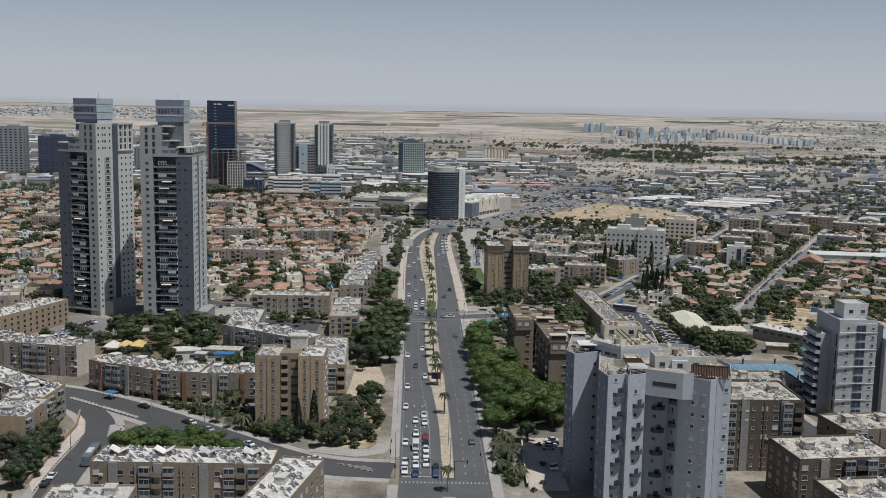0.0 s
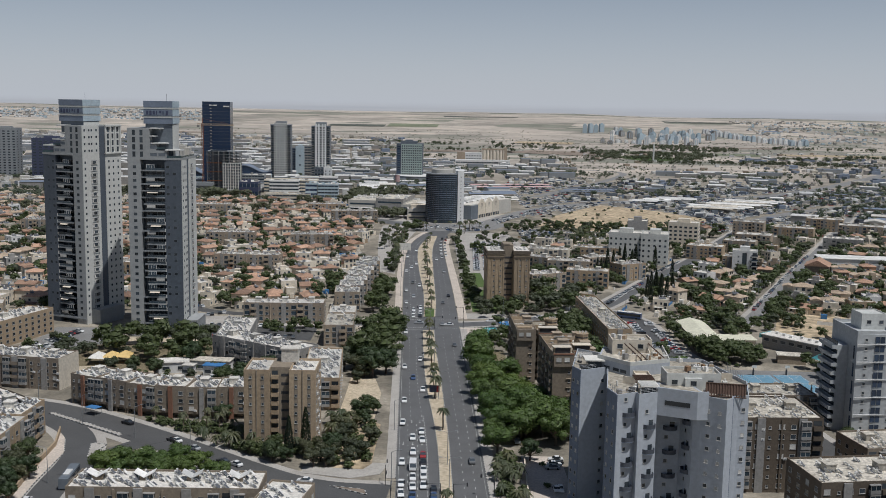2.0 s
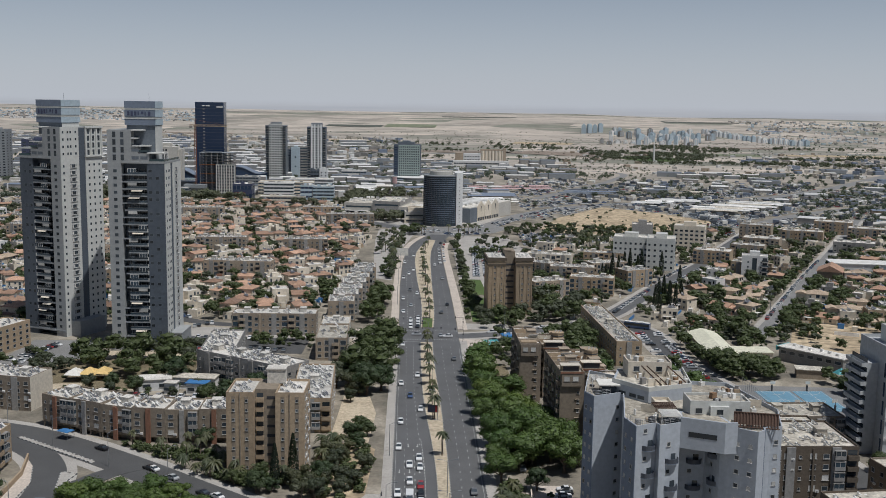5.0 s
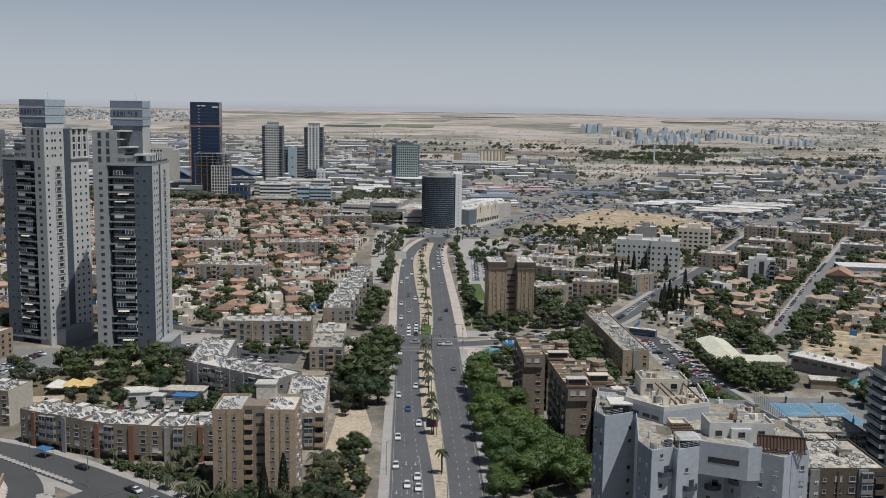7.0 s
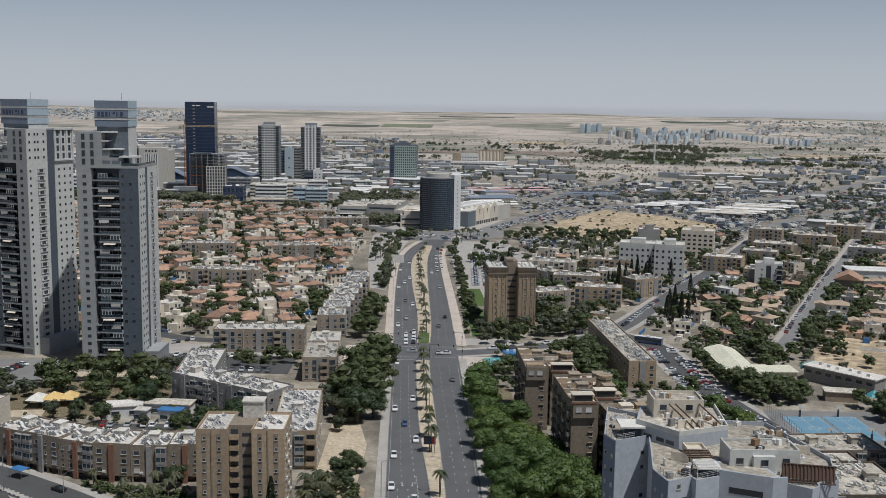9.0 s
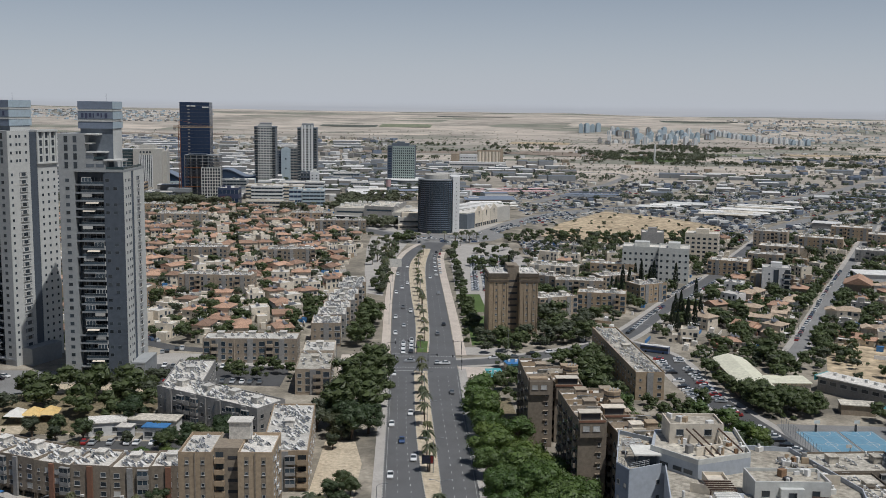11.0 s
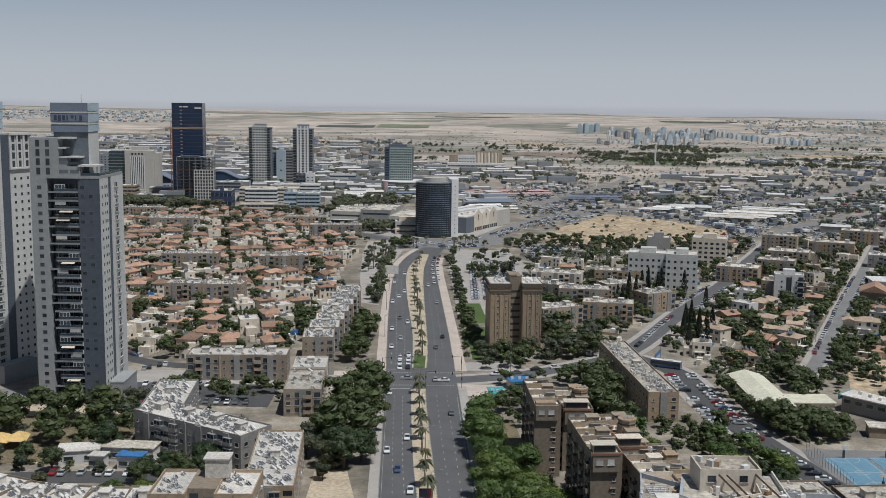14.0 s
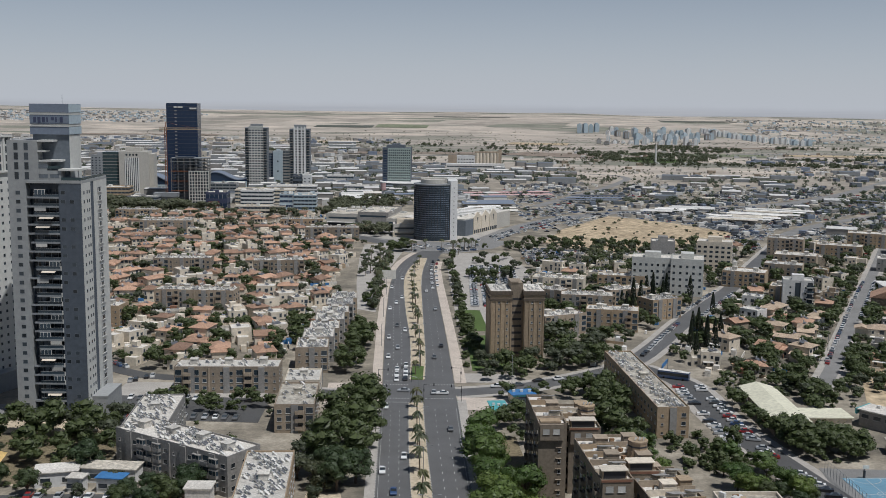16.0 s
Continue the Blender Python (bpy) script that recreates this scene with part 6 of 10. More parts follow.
slab_block(-127.6, 314.2, 16, 13.4, 10.3, 88, "beige housing block with wood-screened balconies above the street", "tan", 3, 24)
slab_block(-140.0, 327.5, 36, 11.5, 10.3, -40, "beige housing block with crowded roof", "taupe", 3, 40)
slab_block(-139, 283, 12, 30, 10, 4, lab, "taupe", 3, 24)
slab_block(-165, 330, 30, 13, 10.3, 10, lab, "beige", 3, 18)
slab_block(-215, 470, 36, 12, 10, 18, lab, "beige", 3, 14)
# behind the white block
slab_block(-73, 492, 37, 12, 9.2, 2, "beige block with glazed balconies and flat roof", "beige", 3, 9)
slab_block(-43.5, 455, 12.5, 26, 8.8, 3, "beige block with pergola roof terrace", "beige", 3, 6, roof="roofing_dirty")
slab_block(-45, 483, 12, 16, 7.6, 3, "low beige block with red roof edge", "cream", 2, 4)
# the stepped row along the avenue
for i in range(7):
    slab_block(-46.5 + 0.6 * i, 523 + 17.0 * i, 12.5, 16.6, 9.6 + 0.3 * (i % 2), 4, "grey-beige housing block in a stepped row with solar heaters", "grey" if i % 2 else "beige", 3, 20, group="stepped row")
# among the red-roofed houses
for x, y, w, d, rz, wl in ((-118, 640, 40, 12, -4, "beige"), (-165, 600, 46, 12, -6, "tan"), (-150, 745, 34, 12, 2, "beige"), (-92, 740, 30, 12, 8, "brown"), (-76, 905, 40, 13, 3, "brown"), (-106, 960, 34, 13, 5, "tan"), (-230, 690, 36, 12, -6, "beige"), (-300, 800, 40, 13, -8, "beige"), (-210, 940, 40, 13, 4, "beige"), (-255, 1020, 36, 13, 2, "tan")):
    slab_block(x, y, w, d, 9.6, rz, "beige three-storey block among red-roofed houses", wl, 3, 24, sides=True)

# ---- blocks east of the avenue ----
slab_block(73.4, 477, 10.2, 74, 9.6, 3.4, "long tan housing slab with whitewashed roof", "tan", 3, 44, roof="roofing_dirty")
slab_block(91.5, 293, 22.5, 21, 20.3, 2, "dark brown seven-storey block with recessed balconies", "umber", 7, 22, roof="roofing_dirty")
slab_block(103.5, 262, 27, 18, 14.0, 8, "dark brown five-storey block with crowded roof", "umber", 5, 22, roof="roofing_dirty")
slab_block(107, 234, 30, 17, 13.0, 8, "dark brown five-storey block with crowded roof", "umber", 4, 20, roof="roofing_dirty")
slab_block(98, 321, 21, 22, 13.0, 2, "dark brown four-storey block with crowded roof", "umber", 4, 20, roof="roofing_dirty")
slab_block(112, 352, 24, 15, 9, 4, "brown three-storey block with sunken roof court", "taupe", 3, 8, roof="roofing_dirty")
slab_block(92, 352, 13, 20, 9.0, 4, "brown three-storey block with crowded roof", "taupe", 3, 12, roof="roofing_dirty")
slab_block(128, 300, 22, 16, 9.5, 10, "brown three-storey block with crowded roof", "taupe", 3, 12, roof="roofing_dirty")
for x, y, w, d, h, rz, wl in ((58, 590, 22, 12, 9, 25, "beige"), (84, 600, 24, 12, 9.5, -12, "tan"), (78, 640, 26, 13, 9, -8, "beige"), (100, 655, 24, 12, 9.5, 20, "beige"), (70, 690, 28, 12, 9, -15, "cream"), (106, 700, 26, 12, 9, -10, "tan"), (60, 655, 20, 12, 9, -30, "beige"), (112, 628, 18, 12, 9.5, 28, "tan")):
    slab_block(x, y, w, d, h, rz, "beige low apartment block among cypress trees", wl, 3, 12)
for x, y, w, d, h, wl in ((182, 720, 24, 16, 9, "tan"), (212, 742, 22, 14, 10, "beige"), (190, 670, 18, 14, 9, "tan"), (236, 790, 26, 18, 9, "beige"), (280, 830, 30, 16, 10, "tan"), (300, 780, 28, 16, 8, "grey"), (318, 700, 34, 16, 7, "white"), (345, 860, 34, 18, 9, "beige"), (250, 850, 24, 16, 12, "beige"), (400, 800, 34, 18, 9, "grey"), (380, 720, 30, 16, 8, "cream"), (330, 900, 30, 18, 10, "tan")):
    slab_block(x, y, w, d, h, -24, "low flat-roofed concrete building beside the street", wl, max(2, int(h / 3)), 8)


# ---- offices, landmarks and towers farther off ----
def grid_office(name, cx, cy, w, d, h, rz, label, wall, glass, cols, rows, ww, wh, cols_side=0, cap=None, category="office building", group=""):
    """A slab with a regular grid of windows on the front and one flank."""
    b = base(name, cx, cy, 0, rz, label, category, group)
    put("wall", Shape().tub(-w / 2, w / 2, -d / 2, d / 2, -1, h, h + 0.8, 0.3).mesh("wall", wall), b)
    put("roof", Shape().box(-w / 2 + 0.4, w / 2 - 0.4, -d / 2 + 0.4, d / 2 - 0.4, h, h + 0.1).mesh("roof", "roofing"), b)
    me = window_mesh(ww, wh, glass, "slate", False)
    fh = (h - 2.0) / rows
    if cy > 850:
        rng = random.Random(1)
        row_of(b, (-w / 2, -d / 2), (w / 2, -d / 2), 1.4, rows, fh, [("window", me)] * cols, rng, True)
        if cols_side:
            row_of(b, (w / 2, -d / 2), (w / 2, d / 2), 1.4, rows, fh, [("window", me)] * cols_side, rng, True)
            if cx > 0:
                row_of(b, (-w / 2, d / 2), (-w / 2, -d / 2), 1.4, rows, fh, [("window", me)] * cols_side, rng, True)
        rows = 0
    for j in range(rows):
        for i in range(cols):
            put("window", me, b, -w / 2 + (i + 0.5) * w / cols, -d / 2, 1.4 + j * fh)
        for i in range(cols_side):
            put("window", me, b, w / 2, -d / 2 + (i + 0.5) * d / cols_side, 1.4 + j * fh, 90)
            if cx > 0:
                put("window", me, b, -w / 2, -d / 2 + (i + 0.5) * d / cols_side, 1.4 + j * fh, -90)
    put("roof_plant", Shape().box(-w / 5, w / 5, -d / 5, d / 4, h, h + 3).mesh("roof_plant", cap or wall), b)
    take(cx, cy, w + 4, d + 4, rz)
    return b


grid_office("office_block", 123.5, 700, 22, 16, 19.5, -14, "white office block with square dark windows", "sidestone", "glass", 7, 5, 1.35, 1.35, 5, category="office building")
grid_office("office_block", 141.5, 694, 17.5, 20, 19.8, -14, "white office block with square dark windows", "sidestone", "glass", 5, 5, 1.35, 1.35, 5)
grid_office("office_block", 183, 790, 22, 18, 17, -18, "grey office block with terraces", "cream", "glass", 6, 5, 2.0, 1.4, 3)
grid_office("office_block", 140, 750, 14, 14, 22, -10, "grey concrete stair block", "grey", "glass", 2, 3, 1.2, 1.2, 0)
strip_office = grid_office("office_block", 191, 659, 15, 11, 14.0, -16, "white apartment block with dark glazed strip and side balconies", "white", "glass", 2, 4, 0.9, 1.0, 2, category="apartment building")
put("glazed_strip", Shape().box(-1.4, 1.2, -5.62, -5.5, 0.6, 13.4).mesh("glazed_strip", "glass"), strip_office)
put("white_rib", Shape().box(1.3, 2.9, -5.9, -5.5, -0.5, 14.9).mesh("white_rib", "tank"), strip_office)
for i in range(4):
    bal = put("balcony", Shape().box(4.0, 7.9, -6.9, -5.5, 0, 0.25).mesh("balcony", "white"), strip_office, 0, 0, 2.4 + i * 3.0)
    put("railing", Shape().box(4.0, 7.9, -6.9, -6.78, 0.25, 1.1).mesh("railing", "greyglass"), bal)
    put("balcony_door", Shape().box(4.6, 7.2, -5.58, -5.5, 0.3, 2.3).mesh("balcony_door", "glass"), bal)


def round_tower():
    """Dark glass drum with fine ledges, a white slab behind it and a round roof."""
    b = base("round_glass_tower", 0.0, 916, 0, 0, "round dark glass office tower with white stone slab behind", "office tower")
    n, r = 40, 14.6
    put("core_slab", Shape().prism([(13.2, -6.4), (18.6, -2.6), (18.6, 21), (11.5, 21), (11.5, -3.0)], -1, 45.0).mesh("core_slab", "white"), b)
    put("roof_disc", Shape().cyl(0, 2, 42.0, 42.8, r + 0.3, n).mesh("roof_disc", "stone"), b)
    put("roof_house", Shape().cyl(0, 2, 42.8, 46.0, r * 0.62, 28).box(-9.5, 10.5, 4, 12, 42.8, 46.6).mesh("roof_house", "palestone"), b)
    put("drum", Shape().cyl(0, 2, -1, 42, r, n).mesh("drum", "greyglass"), b)
    ledge = Shape()
    for i in range(n):
        a0, a1 = 2 * math.pi * i / n, 2 * math.pi * (i + 1) / n
        ledge.add([(r * math.cos(a0), 2 + r * math.sin(a0), 0), (r * math.cos(a1), 2 + r * math.sin(a1), 0), ((r + 0.16) * math.cos(a1), 2 + (r + 0.16) * math.sin(a1), 0), ((r + 0.16) * math.cos(a0), 2 + (r + 0.16) * math.sin(a0), 0),
                   (r * math.cos(a0), 2 + r * math.sin(a0), 0.3), (r * math.cos(a1), 2 + r * math.sin(a1), 0.3), ((r + 0.16) * math.cos(a1), 2 + (r + 0.16) * math.sin(a1), 0.3), ((r + 0.16) * math.cos(a0), 2 + (r + 0.16) * math.sin(a0), 0.3)],
                  [(7, 6, 5, 4), (3, 2, 6, 7), (0, 1, 2, 3)])
    lm = ledge.mesh("floor_ledge", "bluegrey")
    for i in range(24):
        put("floor_ledge", lm, b, 0, 0, 3 + i * 1.62)
    mull = Shape().box(-0.08, 0.08, -0.25, 0, 0, 41).mesh("mullion", "darkmetal")
    for i in range(n):
        a = 2 * math.pi * (i + 0.5) / n
        if math.sin(a) < 0.4:
            put("mullion", mull, b, (r - 0.03) * math.cos(a), 2 + (r - 0.03) * math.sin(a), 0, math.degrees(a) + 90)
    for i in range(12):
        put("window", WINDOW_SMALL, b, 15.9, -4.5, 3 + i * 3.3, 35.1)
        put("window", WINDOW, b, 18.6, 4.0, 3 + i * 3.3, 90)
        put("window", WINDOW, b, 18.6, 13.0, 3 + i * 3.3, 90)
    take(2.5, 920, 44, 44)
    # the low mall beside it
    m = base("shopping_mall", 44, 975, 0, 62, "white low shopping mall with saw-tooth facade", "shopping mall")
    put("wall", Shape().box(-44, 44, -2, 40, -1, 13).mesh("wall", "palestone"), m)
    put("roof", Shape().box(-43.6, 43.6, -1.6, 39.6, 13, 13.2).mesh("roof", "roofing"), m)
    put("grey_box", Shape().box(-45, -31, -3.2, 10, -1, 12.4).mesh("grey_box", "slate"), m)
    for i in range(3):
        x0 = -29 + i * 15
        put("facade_gable", Shape().add([(x0, -2.6, 0), (x0 + 14.6, -2.6, 0), (x0 + 14.6, -2.6, 13), (x0 + 7.3, -2.6, 17.6), (x0, -2.6, 13), (x0, -1.9, 0), (x0 + 14.6, -1.9, 0), (x0 + 14.6, -1.9, 13), (x0 + 7.3, -1.9, 17.6), (x0, -1.9, 13)],
                                        [(0, 1, 2, 3, 4), (9, 8, 7, 6, 5), (1, 6, 7, 2), (2, 7, 8, 3), (3, 8, 9, 4), (4, 9, 5, 0)]).mesh("facade_gable", "cream"), m)
        # dark triangle paints the shade within the gable slot
        put("slot", Shape().add([(x0 + 6.2, -2.66, 13.2), (x0 + 7.3, -2.66, 7.6), (x0 + 8.4, -2.66, 13.2)], [(0, 1, 2)]).mesh("slot", "darkmetal"), m)
        for q in range(4):
            put("shop_front", Shape().box(x0 + 0.8 + q * 3.5, x0 + 3.4 + q * 3.5, -2.7, -2.6, 0.3, 3.2).mesh("shop_front", "glass"), m)
    for i in range(7):
        put("roof_light", Shape().box(-40 + i * 11, -33 + i * 11, 8, 34, 13.2, 14.6).mesh("roof_light", "metalroof"), m)
    take(20, 985, 100, 60, 62)
    a = base("office_annex", -20.5, 938, 0, 4, "low pale stepped annex with dark window bands beside the round tower", "office building")
    put("wall", Shape().tub(-11, 10.5, -8, 9, -1, 9.0, 9.7, 0.3).mesh("wall", "palestone"), a)
    put("roof", Shape().box(-10.6, 10.1, -7.6, 8.6, 8.9, 9.05).mesh("roof", "roofing"), a)
    put("upper_storey", Shape().tub(-8, 6, -2, 8.5, 9.05, 12.2, 12.7, 0.3).mesh("upper_storey", "cream"), a)
    put("front_step", Shape().box(-11.5, 11, -11, -8, -1, 4.2).mesh("front_step", "cream"), a)
    for zz, y_ in ((1.4, -11.0), (5.6, -8.0)):
        put("window_band", Shape().box(-10, 9.5, y_ - 0.06, y_, zz, zz + 1.4).mesh("window_band", "glass"), a)
    for x_ in (-5, 1, 7.5):
        put("roof_unit", Shape().box(-0.8, 0.8, -0.6, 0.6, 0, 1.1).mesh("roof_unit", "metalroof"), a, x_, -5, 9.05, x_ * 9)
    take(-20.5, 938, 26, 24, 4)
    m = base("shopping_mall", -48, 990, 0, -10, "grey low shopping mall with curved parking ramp", "shopping mall")
    for x0, x1, y0, hh, mt in ((-40, -12, -10, 10.5, "palestone"), (-12, 14, -14, 13.0, "grey"), (14, 38, -22, 9.0, "palestone")):
        put("wall", Shape().tub(x0, x1 - 0.1, y0, 40, -1, hh, hh + 1.0, 0.4).mesh("wall", mt), m)
        put("roof", Shape().box(x0 + 0.5, x1 - 0.6, y0 + 0.5, 39.5, hh, hh + 0.12).mesh("roof", "roofing_dirty"), m)
        put("canopy", Shape().box(x0 + 1, x1 - 1, y0 - 2.2, y0, 4.2, 4.6).mesh("canopy", "white"), m)
        put("shop_front", Shape().box(x0 + 1.5, x1 - 1.5, y0 - 0.1, y0, 0.2, 4.0).mesh("shop_front", "glass"), m)
        put("window_band", Shape().box(x0 + 2, x1 - 2, y0 - 0.08, y0, hh - 3.2, hh - 1.8).mesh("window_band", "greyglass"), m)
    put("ramp_drum", Shape().cyl(40, -14, -1, 11, 12, 24).mesh("ramp_drum", "palestone"), m)
    put("ramp_band", Shape().cyl(40, -14, 6, 7.4, 12.1, 24).mesh("ramp_band", "glass"), m)
    put("ramp_roof", Shape().cyl(40, -14, 11, 11.6, 12.4, 24).mesh("ramp_roof", "roofing"), m)
    rr = random.Random(9)
    for _ in range(30):
        x, y = rr.uniform(-36, 32), rr.uniform(-6, 34)
        put("roof_unit", Shape().box(-1.5, 1.5, -1, 1, 12.6, 14.2).mesh("roof_unit", "metalroof"), m, x, y)
    take(-48, 1000, 100, 80)


round_tower()


def banded(name, cx, cy, w, d, h, rz, label, wall, glass, floors, category="office building", roof="roofing"):
    """An office block with a glass band along every storey."""
    b = base(name, cx, cy, 0, rz, label, category)
    put("wall", Shape().tub(-w / 2, w / 2, -d / 2, d / 2, -1, h, h + 0.7, 0.3).mesh("wall", wall), b)
    put("roof", Shape().box(-w / 2 + 0.4, w / 2 - 0.4, -d / 2 + 0.4, d / 2 - 0.4, h, h + 0.1).mesh("roof", roof), b)
    fh = h / floors
    band = Shape().box(-w / 2 - 0.06, w / 2 + 0.06, -d / 2 - 0.06, d / 2 + 0.06, 0, fh * 0.45)
    n = max(3, int(w / 3.5))
    for i in range(n + 1):
        x = -w / 2 + i * w / n
        band.box(x - 0.12, x + 0.12, -d / 2 - 0.16, -d / 2 - 0.05, 0, fh * 0.45, 1)
    me = band.mesh("window_band", glass, "frame")
    for k in range(floors):
        put("window_band", me, b, 0, 0, fh * (k + 0.38))
    rr = random.Random(int(abs(cx) * 7 + cy))
    for _ in range(6):
        x, y = rr.uniform(-w / 2 + 2, w / 2 - 2), rr.uniform(-d / 2 + 2, d / 2 - 2)
        put("roof_unit", Shape().box(-rr.uniform(0.8, 2.4), rr.uniform(0.8, 2.4), -1, 1, h, h + rr.uniform(1, 2.4)).mesh("roof_unit", rr.choice(("metalroof", "grey", wall))), b, x, y)
    take(cx, cy, w + 4, d + 4, rz)
    return b


def green_tower():
    b = base("grid_office_tower", -45, 1416, 0, -2, "office tower with pale grid facade and green glass", "office tower")
    w, d, h = 35, 24, 49
    put("core", Shape().box(-w / 2, w / 2, -d / 2, d / 2, -1, h).mesh("core", "darkstone"), b)
    put("crown", Shape().box(-w / 2 + 5, w / 2 - 8, -8, 8, h, h + 3.2).box(-6, 4, -4, 4, h + 3.2, h + 5).mesh("crown", "slate"), b)
    me = window_mesh(1.45, 1.9, "glass", "greenglass", False)
    put("grid_panel", Shape().box(-w / 2 + 6.5, w / 2 - 0.4, -d / 2 - 0.3, -d / 2, 3, h - 0.5).mesh("grid_panel", "greenstone"), b)
    row_of(b, (-w / 2 + 7, -d / 2 - 0.3), (w / 2 - 0.8, -d / 2 - 0.3), 4.6, 14, 3.1, [("window", me)] * 11, random.Random(1), True)
    strip = window_mesh(4.6, 2.2, "blueglass", "darkmetal", False)
    row_of(b, (-w / 2, -d / 2), (-w / 2 + 6.5, -d / 2), 3.6, 14, 3.1, [("window", strip)], random.Random(1), True)
    put("podium", Shape().cyl(10, -14, -1, 7, 30, 28).mesh("podium", "stone"), b)
    put("podium_roof", Shape().cyl(10, -14, 7, 7.6, 30.6, 28).mesh("podium_roof", "white"), b)
    take(-45, 1416, 70, 70)
    p = base("sign_pylon", -54, 1244, 0, 0, "pink and white sign pylon beside the mall", "sign")
    put("shaft", Shape().box(-1.6, 1.6, -1, 1, -0.5, 10).mesh("shaft", "white"), p)
    put("sign_box", Shape().cyl(0, 0, 10, 18, 2.8, 12).mesh("sign_box", "pink"), p)
    put("cap", Shape().cyl(0, 0, 18, 18.8, 3.0, 12).mesh("cap", "white"), p)


green_tower()


def pair_tower(x, y, h, w, striped):
    b = base("ribbed_residential_tower", x, y, 0, 3, "pale residential tower with " + ("white pilasters and dark vertical strips" if striped else "pale window grid and dark glass corners"), "tower", "pair of towers")
    d = 22
    put("wall", Shape().box(-w / 2, w / 2, -d / 2, d / 2, -1, h - 3).mesh("wall", "slate"), b)
    put("roof_house", Shape().box(-7, 7, -6, 6, h - 3, h + 2).mesh("roof_house", "stone"), b)
    n = int((h - 5) / 3.1)
    if striped:
        for px in (-0.25, -0.1, 0.1, 0.25):
            put("pilaster", Shape().box(w * px - 1.0, w * px + 1.0, -d / 2 - 0.9, -d / 2, -1, h).mesh("pilaster", "white"), b)
        put("spandrel", Shape().box(-w * 0.3, w * 0.3, -d / 2 - 0.4, -d / 2, -1, h - 2).mesh("spandrel", "sidestone"), b)
        me = window_mesh(2.6, 1.9, "glass", "frame", False)
        row_of(b, (-w * 0.3, -d / 2 - 0.4), (w * 0.3, -d / 2 - 0.4), 2.6, n, 3.1, [None, ("window", me), None, ("window", me), None, ("window", me), None], random.Random(1), True)
    else:
        put("facade_panel", Shape().box(-w * 0.33, w * 0.33, -d / 2 - 0.6, -d / 2, -1, h).mesh("facade_panel", "sidestone"), b)
        me = window_mesh(2.5, 1.8, "glass", "white", False)
        row_of(b, (-w * 0.33, -d / 2 - 0.6), (w * 0.33, -d / 2 - 0.6), 2.6, n, 3.1, [("window", me)] * 5, random.Random(1), True)
        put("cornice", Shape().box(-w / 2 - 0.4, w / 2 + 0.4, -d / 2 - 1, d / 2 + 0.4, h - 3, h - 2.2).mesh("cornice", "stone"), b)
    me = Shape().box(-w * 0.09, w * 0.09, -1.2, 0, 0, 0.25, 0).box(-w * 0.085, w * 0.085, -1.2, -1.12, 0.25, 1.1, 1).box(-w * 0.06, w * 0.06, -0.06, 0, 0.3, 2.2, 1).mesh("balcony", "cream", "greyglass")
    row_of(b, (-w / 2, -d / 2), (-w * 0.3, -d / 2), 2.2, n, 3.1, [("balcony", me)], random.Random(1), True)
    row_of(b, (w * 0.3, -d / 2), (w / 2, -d / 2), 2.2, n, 3.1, [("balcony", me)], random.Random(1), True)
    side = window_mesh(3, 1.7, "glass", "frame", False)
    row_of(b, (w / 2, -d / 2), (w / 2, d / 2), 2.6, n, 3.1, [("window", side), ("window", side), ("window", side)], random.Random(1), True)
    take(x, y, w + 6, d + 6)


pair_tower(-217, 1404, 74, 26.6, False)
pair_tower(-162, 1389, 74, 24.2, True)
banded("office_block", -212, 1466, 12, 16, 38, 3, "dark glass office slab between the towers", "slate", "blueglass", 11)
grid_office("office_block", -200, 1464, 12, 18, 40, 3, "plain blue-grey office slab between the towers", "bluepale", "greyglass", 1, 3, 2, 2, 0)
banded("office_block", -188, 1466, 12, 16, 41, 3, "pale banded office slab between the towers", "grey", "greyglass", 11)
banded("office_block", -156, 1318, 11, 14, 19, 3, "dark glass block with white flank", "darkstone", "glass", 4)
grid_office("office_block", -145, 1318, 10, 14, 20, 3, "small white office block", "white", "glass", 2, 5, 1.6, 1.4, 2)


